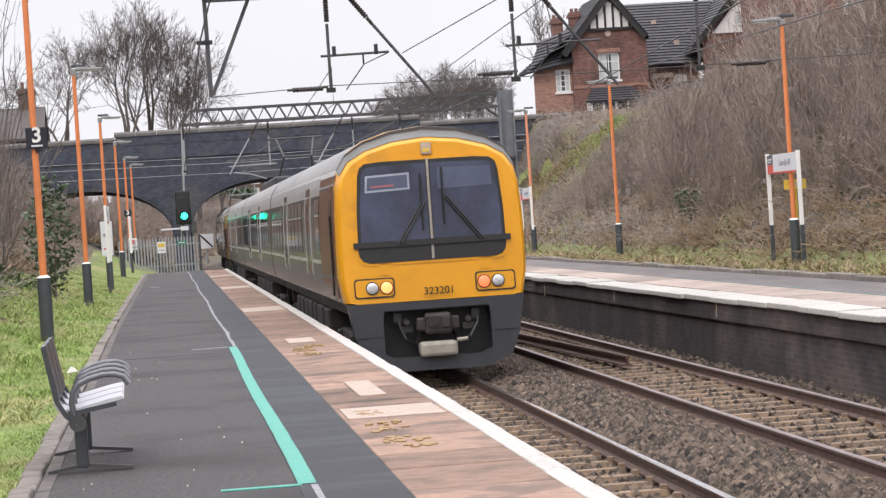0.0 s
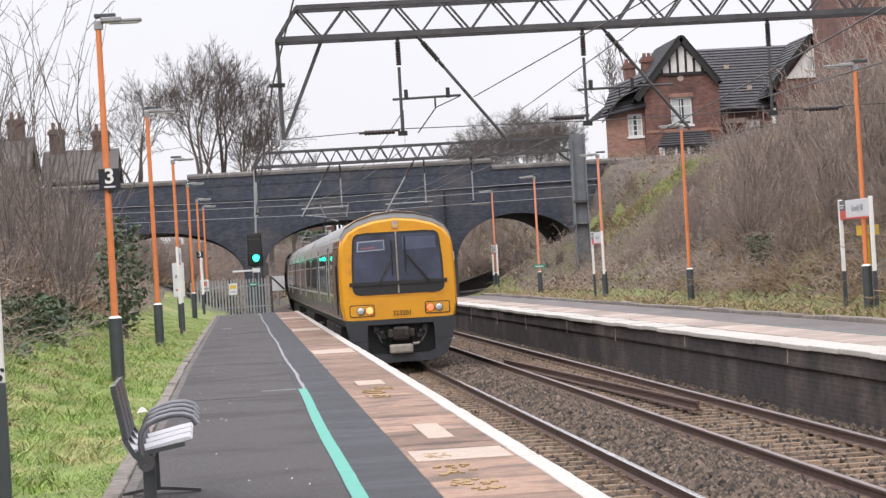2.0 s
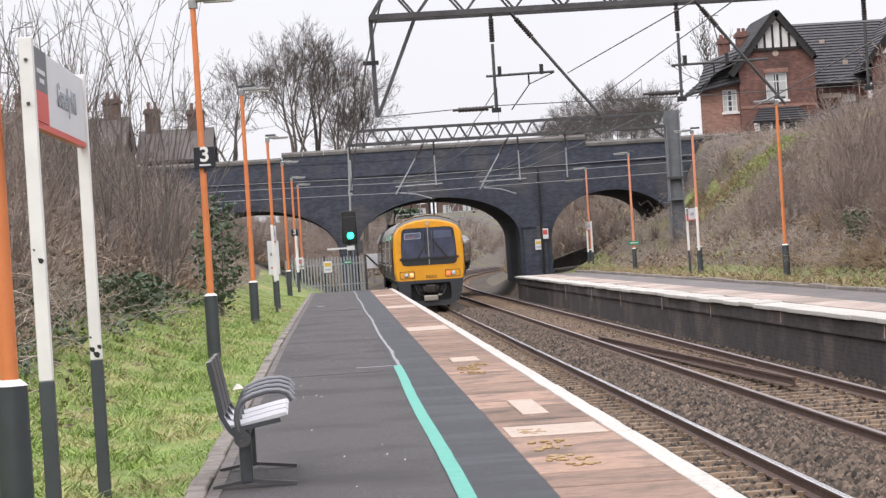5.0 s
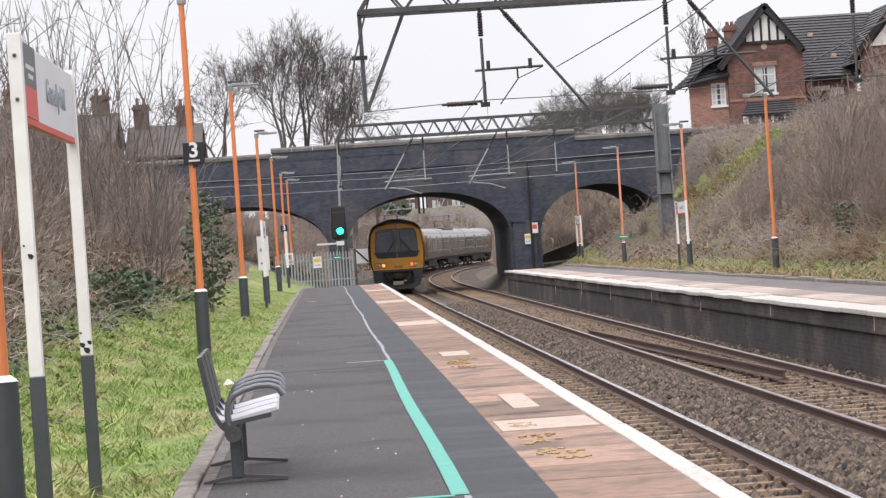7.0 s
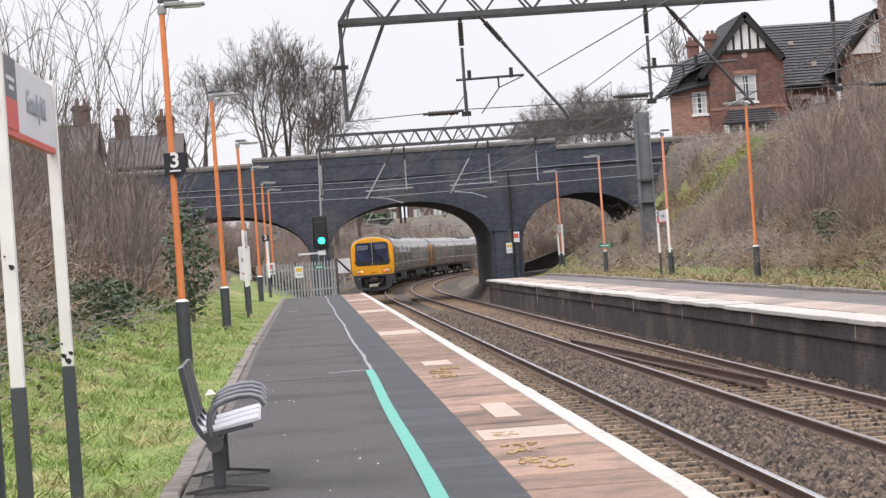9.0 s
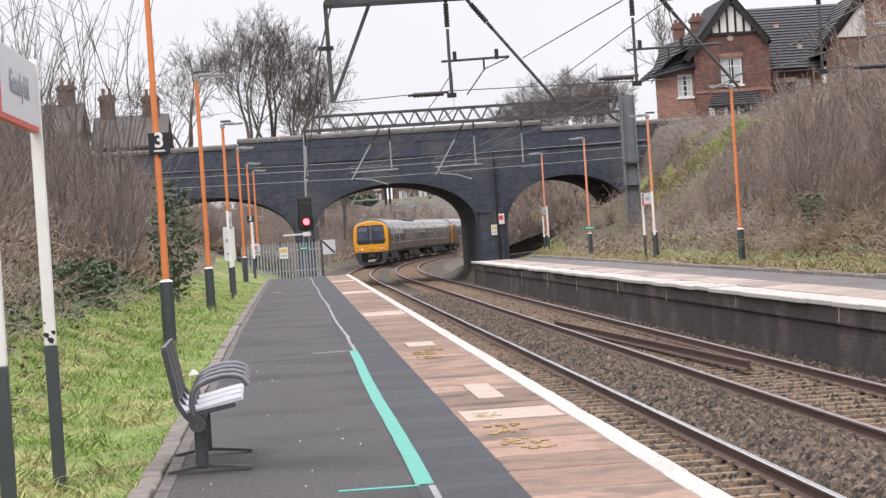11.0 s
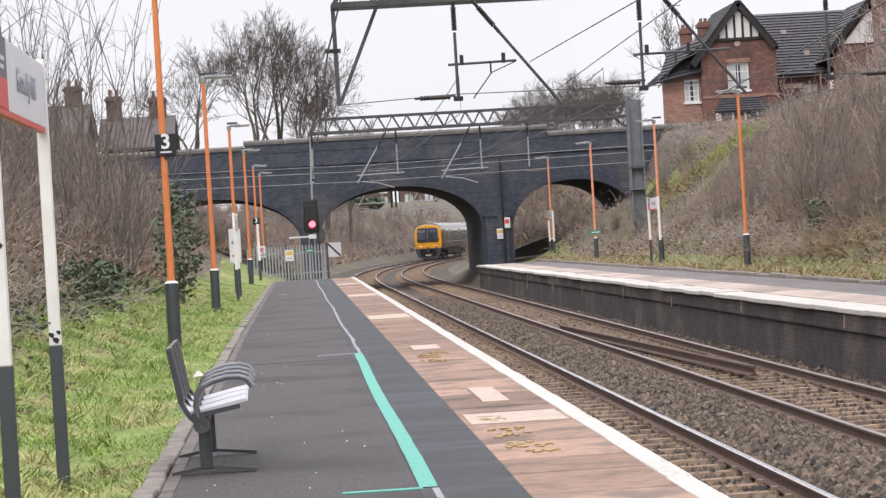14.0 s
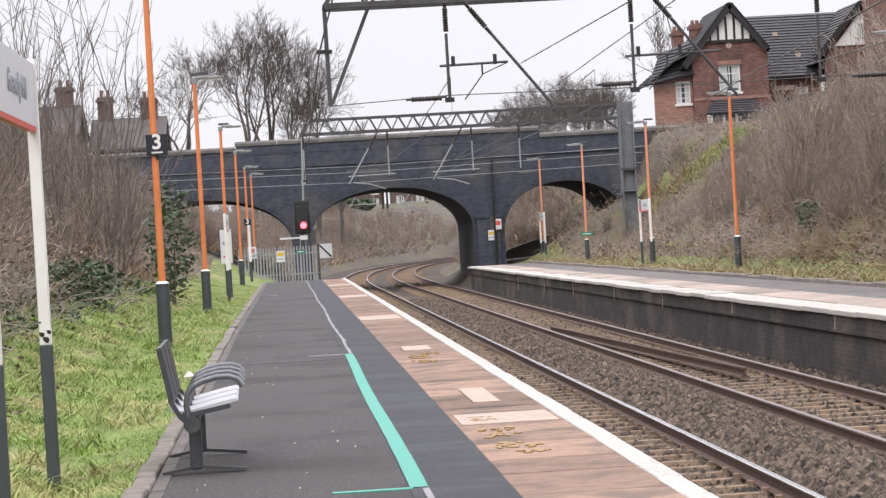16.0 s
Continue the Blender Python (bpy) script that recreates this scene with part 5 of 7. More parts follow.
def build_cab(ob, y0, yb):
    # yellow end: rounded shoulders that lean back towards the roof
    def lean(z):
        return max(0.0, z - 1.17) * 0.05

    def ring(y, fx, fz):
        return [(x * fx, y + lean(z), max(1.17, z if z < 1.6 else 2.2 + (z - 2.2) * fz)) for x, z in SEC]
    m = MB().loft([ring(yb + 0.02, 1.004, 1.004), ring(y0 + 0.30, 1.0, 0.955), ring(y0 + 0.10, 0.99, 0.885), ring(y0 + 0.03, 0.975, 0.868), ring(y0, 0.95, 0.85)], 0, False)
    last = ring(y0, 0.95, 0.85)
    m.add(last, [tuple(range(len(last)))])
    nose = part("nose", m, M_YELLOW, ob, "bright yellow cab front", True)
    dome = [[(x * fx, y + lean(z), 2.2 + (z - 2.2) * fz) for x, z in SEC[6:15]] for y, fx, fz in ((yb + 0.05, 1.008, 1.008), (y0 + 0.30, 1.006, 0.968), (y0 + 0.10, 0.995, 0.893))]
    part("roof_dome", MB().loft(dome, 0, False), M_TR_DOME, ob, "grey roof dome", True)
    # windscreen
    def plate(outline, y, t):
        q = MB().prism(outline, 0, 1)
        q.v = [(x, (y if d < 0.5 else y + t) + lean(z), z) for x, d, z in q.v]
        return q
    def screen(f, r):
        out = [(1.10 * f, 1.93), (1.09 * f, 2.5), (1.045 * f, 3.06), (1.01 * f, 3.17), (0.93 * f, 3.23), (0.7, 3.25)]
        bot = [(1.085 * f, 1.86), (1.03, 1.79), (0.93, 1.76)]
        half = bot[::-1] + out
        return [(x, z) for x, z in half] + [(-x, z) for x, z in half[::-1]]
    part("lip", plate([(x * 1.035, 2.5 + (z - 2.5) * 1.05) for x, z in screen(1.0, 0.1)], y0 - 0.012, 0.05), M_YELLOW, nose)
    sur = part("windscreen_surround", plate(screen(1.0, 0.1), y0 - 0.02, 0.05), M_BLACK, nose)
    for s in (-1, 1):
        o = [(s * 0.035, 2.04), (s * 1.05, 2.06), (s * 1.04, 2.5), (s * 1.0, 3.04), (s * 0.97, 3.13), (s * 0.90, 3.18), (s * 0.035, 3.20)]
        gl = part("windscreen", plate(o if s > 0 else o[::-1], y0 - 0.026, 0.01), M_TR_GLASS_REFLECT, nose, "dark windscreen with bluish reflections painted in")
    part("screen_pillar", plate([(-0.018, 1.78), (0.018, 1.78), (0.018, 3.26), (-0.018, 3.26)], y0 - 0.034, 0.02), M_HOSE, nose)
    part("display_frame", plate([(-0.95, 2.80), (-0.28, 2.82), (-0.28, 3.07), (-0.93, 3.05)], y0 - 0.029, 0.008), M_TR_FRAME, nose, "pale frame of the destination display")
    part("destination_box", plate([(-0.92, 2.83), (-0.31, 2.85), (-0.31, 3.04), (-0.90, 3.02)], y0 - 0.031, 0.008), M_TR_PANEL, nose, "dim destination display behind the glass")
    part("display_text", plate([(-0.86, 2.87), (-0.52, 2.88), (-0.52, 2.905), (-0.86, 2.895)], y0 - 0.035, 0.005), M_TEXT_RED, nose, "dull red text bar of the display")
    part("sun_blind", plate([(0.14, 2.80), (0.95, 2.82), (0.93, 3.10), (0.14, 3.12)], y0 - 0.031, 0.008), M_TR_PANEL, nose)
    part("wiper_bar", plate([(-1.17, 1.99), (1.17, 1.99), (1.17, 2.075), (-1.17, 2.075)], y0 - 0.05, 0.04), M_BLACK, nose)
    for s, px in ((-1, -0.50), (1, 0.72)):
        top = (-0.12, 2.62) if s < 0 else (0.20, 2.70)
        w = MB()
        for d in (0.0, 0.045):
            w.tube((px + d, y0 - 0.07 + lean(2.03), 2.03), (top[0] + d, y0 - 0.07 + lean(top[1]), top[1]), 0.014, n=6)
        w.tube((top[0], y0 - 0.06 + lean(top[1] - 0.42), top[1] - 0.42), (top[0], y0 - 0.06 + lean(top[1] + 0.42), top[1] + 0.42), 0.014, n=6)
        part("wiper", w, M_BLACK, nose)
    part("label_plate", plate([(-0.075, 3.33), (0.075, 3.33), (0.075, 3.50), (-0.075, 3.50)], y0 - 0.03, 0.05), M_PATCH, nose, "cream label plate")
    part("label_print", plate([(-0.055, 3.36), (0.055, 3.36), (0.055, 3.41), (-0.055, 3.41)], y0 - 0.036, 0.01), M_SIGN_YELLOW, nose)
    for x in (-0.72, 0.78):
        part("hatch", plate(rrect(x - 0.09, x + 0.09, 1.58, 1.76, 0.02), y0 - 0.012, 0.03), M_YELLOW, nose)
    # lamp clusters
    for s in (-1, 1):
        a, b = (0.60, 1.20)
        q = rrect(a, b, 1.25, 1.54, 0.05) if s > 0 else rrect(-b, -a, 1.25, 1.54, 0.05)
        cl = part("lamp_cluster", plate(q, y0 - 0.014, 0.03), M_BLACK, nose)
        q = rrect(a + 0.02, b - 0.02, 1.27, 1.52, 0.045) if s > 0 else rrect(-b + 0.02, -a - 0.02, 1.27, 1.52, 0.045)
        part("cluster_plate", plate(q, y0 - 0.018, 0.03), M_YELLOW, cl)
        for x, mt, lb in ((0.725, M_LAMP_TAIL if s < 0 else M_TAIL_RED, "lit tail lamp"), (0.935, M_LAMP_OFF, "unlit headlamp")):
            part("bezel", MB().tube((s * x, y0 - 0.03, 1.395), (s * x, y0 - 0.042 + 0.06, 1.395), 0.098, n=20), M_BLACK, cl)
            L = MB().loft([[(s * x + r * math.cos(6.28319 * i / 18), y0 - 0.035 - d, 1.395 + r * math.sin(6.28319 * i / 18)) for i in range(18)] for r, d in ((0.085, 0.0), (0.07, 0.015), (0.035, 0.024), (0.002, 0.027))])
            part("lamp", L, mt, cl, lb, True)
    text("323201", 0.155, M_BLACK, nose, pose(0.05, y0 - 0.040, 1.30, 90, 0, 0), "unit_number", 0.003)
    # valance and coupler
    va = MB()
    for s in (-1, 1):
        o = [(s * 0.80, 0.36), (s * 1.08, 0.40), (s * 1.22, 0.64), (s * 1.31, 1.17), (s * 0.76, 1.17), (s * 0.80, 0.9)]
        q = MB().prism(o if s > 0 else o[::-1], y0 + 0.0, y0 + 0.35)
        va.add(q.v, q.f)
    q = MB().prism([(-1.22, 0.66), (-1.08, 0.30), (-0.7, 0.14), (0.7, 0.14), (1.08, 0.30), (1.22, 0.66), (1.0, 0.50), (0.66, 0.34), (-0.66, 0.34), (-1.0, 0.50)], y0 - 0.06, y0 + 0.25)
    va.add(q.v, q.f)
    va.box(-1.29, 1.29, y0 + 0.01, y0 + 0.3, 1.03, 1.175, 0, 0.02)
    part("valance", va, M_TR_GREY, ob, "dark grey lower valance")
    # a flat black sheet gives the coupler opening its shade
    part("recess", MB().box(-0.9, 0.9, y0 + 0.40, y0 + 0.46, 0.3, 1.1), M_BLACK, ob)
    cp = part("coupler", MB().box(-0.2, 0.2, y0 - 0.12, y0 + 0.5, 0.66, 0.98, 0, 0.05).box(-0.32, 0.32, y0 - 0.05, y0 + 0.05, 0.72, 0.92, 0, 0.03).tube((-0.09, y0 - 0.16, 0.84), (-0.09, y0 - 0.1, 0.84), 0.07).box(0.05, 0.17, y0 - 0.16, y0 - 0.1, 0.76, 0.92, 0, 0.01), M_COUPLER, ob, "rusty automatic coupler")
    part("coupler_cover", MB().box(-0.30, 0.26, y0 - 0.2, y0 + 0.1, 0.34, 0.56, 0, 0.05).tube((0.26, y0 - 0.1, 0.56), (0.42, y0 - 0.1, 0.57), 0.03), M_HOSE, cp, "pale electrical coupler box")
    for s, x in ((-1, -0.58), (1, 0.58)):
        hs = MB().path([(x, y0 + 0.2, 0.98), (x + 0.02, y0 + 0.05, 0.8), (x - s * 0.1, y0 + 0.02, 0.6), (x - s * 0.25, y0 + 0.1, 0.52), (x - s * 0.35, y0 + 0.2, 0.7)], 0.028)
        hs.box(x - 0.06, x + 0.06, y0 + 0.1, y0 + 0.2, 0.86, 1.0)
        part("hose", hs, M_BLACK, cp)
        part("lifeguard", MB().beam((s * 0.75, y0 + 0.6, 0.9), (s * 0.75, y0 + 0.55, 0.12), 0.1, 0.05), M_TR_UNDER, ob)
        part("seam", MB().box(s * 1.02 - 0.21, s * 1.02 + 0.21, y0 - 0.006, y0 + 0.02, 0.655, 0.672), M_BLACK, ob)
        part("air_cock", MB().tube((s * 0.46, y0 + 0.1, 0.86), (s * 0.46, y0 - 0.02, 0.86), 0.045).box(s * 0.46 - 0.09, s * 0.46 + 0.09, y0 + 0.06, y0 + 0.16, 0.70, 0.80, 0, 0.01), M_TR_UNDER, ob)


COACHES = [build_coach(True), build_coach(False)]
# two three-coach units, each with a cab at both ends
for k in (0, 0, 1, 0):
    COACHES.append(copy_thing(COACHES[k], pose(0, 0, 0)))


def tail_at(t):
    return 34.6 + 10.1 * t + 0.33 * t * t


def track_point(y):
    x, yy = along(TRACK_1, y)
    return Vector((x, yy, RAIL_Z))


def advance(y, d):
    """The y reached d metres further along the line."""
    n = 24
    for _ in range(n):
        y += d / n / math.hypot(1, slope(y))
    return y


def motions():
    times = [i * 0.5 for i in range(33)]
    for k, coach in enumerate(COACHES):
        rows = []
        for t in times:
            y = advance(tail_at(t), k * (CAR_L + 0.35))
            a, b = track_point(advance(y, 4.0)), track_point(advance(y, CAR_L - 4.0))
            mid, d = (a + b) / 2, b - a
            mid.x += 0.10 + 0.20 * max(0.0, 1 - (tail_at(t) - 34.6) / 34)
            rows.append((t, pose(mid.x, mid.y, RAIL_Z, 0, 0, -math.degrees(math.atan2(d.x, d.y)) + (180 if k in (2, 5) else 0))))
        walk(coach, rows)
    turn = [(0, 0), (9.3, 0), (9.8, 45), (10.3, 100), (10.8, 160), (11.1, 180), (16, 180)]
    walk(SIGNAL_DRUM, [(t, pose(0.04, -0.06, 2.40, 0, 0, a)) for t, a in turn])


# ---- houses ----
def wall_y(mb, x0, x1, z0, z1, y, t, holes):
    """A wall square to the line of sight with openings (x0, x1, z0, z1) through it."""
    xs = sorted({x0, x1, *[h[0] for h in holes], *[h[1] for h in holes]})
    zs = sorted({z0, z1, *[h[2] for h in holes], *[h[3] for h in holes]})
    nx, nz, o = len(xs), len(zs), len(mb.v)
    solid = {(i, j) for i in range(nx - 1) for j in range(nz - 1) if not any(h[0] <= xs[i] and xs[i + 1] <= h[1] and h[2] <= zs[j] and zs[j + 1] <= h[3] for h in holes)}
    v = [(x, yy, z) for yy in (y, y + t) for z in zs for x in xs]
    k, f = nx * nz, []
    for i, j in solid:
        q = (j * nx + i, j * nx + i + 1, (j + 1) * nx + i + 1, (j + 1) * nx + i)
        f += [q, tuple(k + e for e in q[::-1])]
        for di, dj, s in ((-1, 0, (3, 0)), (1, 0, (1, 2)), (0, -1, (0, 1)), (0, 1, (2, 3))):
            if (i + di, j + dj) not in solid:
                f.append((q[s[0]], q[s[1]], k + q[s[1]], k + q[s[0]]))
    return mb.add(v, f)


def window(parent, x0, x1, z0, z1, y, bars=1, rows=1, arched=False, sill=True):
    w = part("window", MB().box(x0, x0 + 0.07, y, y + 0.1, z0, z1).box(x1 - 0.07, x1, y, y + 0.1, z0, z1).box(x0 + 0.07, x1 - 0.07, y, y + 0.1, z0, z0 + 0.07).box(x0 + 0.07, x1 - 0.07, y, y + 0.1, z1 - 0.09, z1), M_WHITE, parent, "white-framed window")
    part("pane", MB().box(x0 + 0.06, x1 - 0.06, y + 0.05, y + 0.06, z0 + 0.05, z1 - 0.05), M_GLASS, w)
    part("curtain", MB().box(x0 + 0.06, x0 + (x1 - x0) * 0.42, y + 0.035, y + 0.045, z0 + 0.06, z1 - 0.07).box(x0 + (x1 - x0) * 0.62, x1 - 0.06, y + 0.035, y + 0.045, z0 + 0.06, z1 - 0.07), M_CURTAIN, w)
    for i in range(bars):
        x = x0 + (x1 - x0) * (i + 1) / (bars + 1)
        part("glazing_bar", MB().box(x - 0.022, x + 0.022, y + 0.02, y + 0.07, z0 + 0.06, z1 - 0.06), M_WHITE, w)
    for i in range(rows):
        z = z0 + (z1 - z0) * (0.68 if rows == 1 else (i + 1) / (rows + 1))
        part("glazing_bar", MB().box(x0 + 0.06, x1 - 0.06, y + 0.022, y + 0.068, z - 0.02, z + 0.02), M_WHITE, w)
    if sill:
        part("sill", MB().box(x0 - 0.08, x1 + 0.08, y - 0.16, y + 0.02, z0 - 0.12, z0, 0, 0.01), M_WHITE, w)


def slate_roof(parent, corners, rows=16, name="roof"):
    """A roof slope from eave (a, b) to ridge (d, c), laid in overlapping courses."""
    a, b, c, d = [Vector(p) for p in corners]
    n = (b - a).cross(d - a).normalized()
    if n.z < 0:
        n = -n
    rings = [[a - n * 0.05, b - n * 0.05]]
    for i in range(rows):
        u, v = i / rows, (i + 1) / rows
        rings += [[a.lerp(d, u) + n * 0.075, b.lerp(c, u) + n * 0.075], [a.lerp(d, v) + n * 0.02, b.lerp(c, v) + n * 0.02]]
    mb = MB().loft(rings + [[d - n * 0.05, c - n * 0.05]], 0, False)
    return part(name, mb, M_SLATE, parent, "dark slate roof")


def chimney(parent, x, y, z0, z1, w=0.8, pot=0.42):
    c = part("chimney", MB().box(x - w / 2, x + w / 2, y - 0.35, y + 0.35, z0, z1, 0, 0.02).box(x - w / 2 - 0.08, x + w / 2 + 0.08, y - 0.43, y + 0.43, z1 - 0.3, z1 - 0.12), M_FAR_BRICK if pot > 0.3 else M_RED_BRICK, parent)
    for dx in (-w * 0.22, w * 0.22):
        part("chimney_pot", MB().tube((x + dx, y, z1), (x + dx, y, z1 + pot), 0.11, 0.09, 10), M_RED_BRICK, c)


def build_house():
    h = thing("brick_house", "red brick house with slate roof and black-and-white timbered gable", "house", "houses above the cutting")
    Y = 125.0
    m = wall_y(MB(), 21.95, 26.05, 5.1, 10.4, Y, 0.3, [(23.36, 24.52, 8.33, 9.80)])
    g = [(21.95, 10.4), (26.05, 10.4), (24.08, 12.75)]
    part("gable", MB().prism(g, Y, Y + 0.3), M_RED_BRICK, h)
    part("flank_wall", MB().box(25.75, 26.05, Y + 0.3, Y + 7, 5.1, 10.3), M_RED_BRICK, h)
    part("flank_wall", MB().box(21.95, 22.25, Y + 0.3, Y + 7, 5.1, 10.3), M_RED_BRICK, h)
    part("gable_wall", m, M_RED_BRICK, h)
    part("side_wall", wall_y(MB(), 19.9, 21.95, 5.1, 9.3, Y + 0.35, 0.3, [(21.05, 21.84, 7.85, 9.05)]), M_SOFT_BRICK, h, "paler orange brick wing")
    window(h, 23.36, 24.52, 8.33, 9.80, Y + 0.10)
    window(h, 21.05, 21.84, 7.85, 9.05, Y + 0.42, 2, 3)
    part("window_arch", MB().box(23.28, 24.60, Y - 0.03, Y, 9.80, 10.02), M_SOFT_BRICK, h)
    # timbered gable: white panel, black posts
    part("gable_render", MB().prism([(22.66, 11.1), (25.46, 11.1), (24.08, 12.6)], Y - 0.06, Y), M_WHITE, h, "white rendered gable")
    for x in (22.98, 23.42, 23.86, 24.30, 24.74, 25.18):
        top = 12.6 - abs(x - 24.08) * 1.1
        part("timber", MB().box(x - 0.06, x + 0.06, Y - 0.10, Y - 0.06, 11.1, top), M_DARKWOOD, h, "black gable timber")
    part("timber", MB().box(22.45, 25.70, Y - 0.12, Y - 0.06, 10.99, 11.13), M_DARKWOOD, h, "black gable timber")
    part("round_plaque", MB().tube((23.98, Y - 0.04, 10.82), (23.98, Y, 10.82), 0.16, n=16), M_PATCH, h)
    part("string_band", MB().box(21.95, 26.05, Y - 0.05, Y, 7.95, 8.1), M_SOFT_BRICK, h)
    # bargeboards
    for s, ex, ez in ((-1, 21.45, 9.75), (1, 25.98, 10.52)):
        part("bargeboard", MB().beam((24.08, Y - 0.32, 12.98), (ex, Y - 0.32, ez), 0.08, 0.36), M_DARKWOOD, h, "black bargeboard")
    slate_roof(h, [(21.3, Y - 0.4, 9.65), (21.3, Y + 7.2, 9.65), (24.08, Y + 7.2, 13.1), (24.08, Y - 0.4, 13.1)], 20)
    slate_roof(h, [(26.12, Y - 0.4, 10.45), (26.12, Y + 7.2, 10.45), (24.08, Y + 7.2, 13.1), (24.08, Y - 0.4, 13.1)], 18)
    slate_roof(h, [(19.6, Y - 0.1, 8.98), (19.6, Y + 6, 8.98), (21.9, Y + 6, 10.75), (21.9, Y - 0.1, 10.75)], 12)
    slate_roof(h, [(19.5, Y - 0.15, 8.92), (22.0, Y - 0.15, 9.4), (22.4, Y + 2.2, 11.35), (20.6, Y + 2.2, 10.75)], 10)
    # main range
    part("range_wall", wall_y(MB(), 26.05, 29.2, 5.1, 9.2, Y + 1.5, 0.3, [(27.9, 28.5, 7.5, 8.5)]), M_RED_BRICK, h)
    window(h, 27.9, 28.5, 7.5, 8.5, Y + 1.6, 1, 1)
    part("air_brick", MB().box(26.6, 27.7, Y + 1.46, Y + 1.5, 8.35, 8.6), M_PATCH, h)
    slate_roof(h, [(25.4, Y + 1.0, 9.05), (33.5, Y + 1.0, 9.05), (33.5, Y + 5.2, 12.75), (24.6, Y + 5.2, 12.75)], 22)
    for x, z in ((27.3, 11.5), (28.2, 10.2)):
        part("roof_vent", MB().box(x - 0.14, x + 0.14, Y + 1.0 + (z - 9.05) * 1.135 - 0.12, Y + 1.0 + (z - 9.05) * 1.135, z - 0.05, z + 0.2), M_PATCH, h)
    # second gable
    m = wall_y(MB(), 29.2, 33.3, 5.1, 10.3, Y + 0.2, 0.3, [(31.6, 32.7, 7.9, 9.4)])
    part("gable", MB().prism([(29.2, 10.3), (33.3, 10.3), (31.25, 12.45)], Y + 0.2, Y + 0.5), M_RED_BRICK, h)
    part("gable_wall", m, M_RED_BRICK, h)
    window(h, 31.6, 32.7, 7.9, 9.4, Y + 0.3)
    part("gable_render", MB().prism([(29.75, 10.5), (32.75, 10.5), (31.25, 12.3)], Y + 0.12, Y + 0.2), M_WHITE, h, "white rendered gable")
    window(h, 30.95, 31.55, 10.9, 11.7, Y + 0.06, 1, 1, False, False)
    for s, ex in ((-1, 28.6), (1, 33.9)):
        part("bargeboard", MB().beam((31.25, Y - 0.1, 12.75), (ex, Y - 0.1, 9.75), 0.08, 0.3), M_DARKWOOD, h, "black bargeboard")
    slate_roof(h, [(28.5, Y - 0.15, 9.6), (28.5, Y + 5, 9.6), (31.25, Y + 5, 12.85), (31.25, Y - 0.15, 12.85)], 18)
    slate_roof(h, [(34.0, Y - 0.15, 9.6), (34.0, Y + 5, 9.6), (31.25, Y + 5, 12.85), (31.25, Y - 0.15, 12.85)], 18)
    # bay
    part("bay_window", MB().prism([(22.6, 5.1), (25.4, 5.1), (25.4, 7.2), (22.6, 7.2)], Y - 1.0, Y), M_WHITE, h, "white bay window")
    for i in range(4):
        part("pane", MB().box(22.72 + i * 0.67, 23.26 + i * 0.67, Y - 1.02, Y - 1.0, 6.35, 7.1), M_GLASS, h)
    slate_roof(h, [(22.3, Y - 1.25, 7.15), (25.7, Y - 1.25, 7.15), (25.0, Y, 7.95), (23.0, Y, 7.95)], 6)
    for x, z in ((21.95, 12.1), (22.95, 12.4)):
        chimney(h, x, Y + 4.2, 8.5, z, 0.58, 0.22)
    part("downpipe", MB().tube((22.02, Y + 0.25, 6.0), (22.02, Y + 0.25, 9.2), 0.05), M_BLACK, h)
    part("aerial", MB().tube((21.6, Y + 4, 12.0), (21.3, Y + 4, 13.4), 0.03).tube((20.9, Y + 4, 13.35), (21.7, Y + 4, 13.4), 0.02), M_STEEL_DARK, h)


build_house()


def plain_house(x0, x1, y, d, z0, ze, zr, wall, roof, wins, label, name="brick_house"):
    h = thing(name, label, "house", "houses above the cutting")
    holes = [(a, b, c, e) for a, b, c, e in wins]
    m = wall_y(MB(), x0, x1, z0, ze, y, 0.3, holes)
    m.box(x0, x0 + 0.3, y + 0.3, y + d, z0, ze).box(x1 - 0.3, x1, y + 0.3, y + d, z0, ze).box(x0 + 0.3, x1 - 0.3, y + d - 0.3, y + d, z0, ze)
    for xs in (x0, x1 - 0.3):
        m.add([(xs, y, ze), (xs, y + d, ze), (xs, y + d / 2, zr - 0.1), (xs + 0.3, y, ze), (xs + 0.3, y + d, ze), (xs + 0.3, y + d / 2, zr - 0.1)], [(0, 1, 2), (3, 5, 4), (0, 2, 5, 3), (1, 4, 5, 2)])
    part("wall", m, wall, h)
    for a, b, c, e in wins:
        window(h, a, b, c, e, y + 0.1)
    for ya, yb in ((y - 0.3, y + d / 2), (y + d + 0.3, y + d / 2)):
        q = MB().add([(x0 - 0.25, ya, ze - 0.1), (x1 + 0.25, ya, ze - 0.1), (x1 + 0.25, yb, zr), (x0 - 0.25, yb, zr), (x0 - 0.25, ya, ze - 0.25), (x1 + 0.25, ya, ze - 0.25), (x1 + 0.25, yb, zr - 0.15), (x0 - 0.25, yb, zr - 0.15)],
                     [(0, 1, 2, 3), (7, 6, 5, 4), (0, 4, 5, 1), (1, 5, 6, 2), (2, 6, 7, 3), (3, 7, 4, 0)])
        part("roof", q, roof, h)
    chimney(h, x0 + 0.6, y + d / 2, ze, zr + 1.3, 0.9)
    chimney(h, x1 - 0.8, y + d / 2, ze, zr + 1.1, 1.0)
    return h


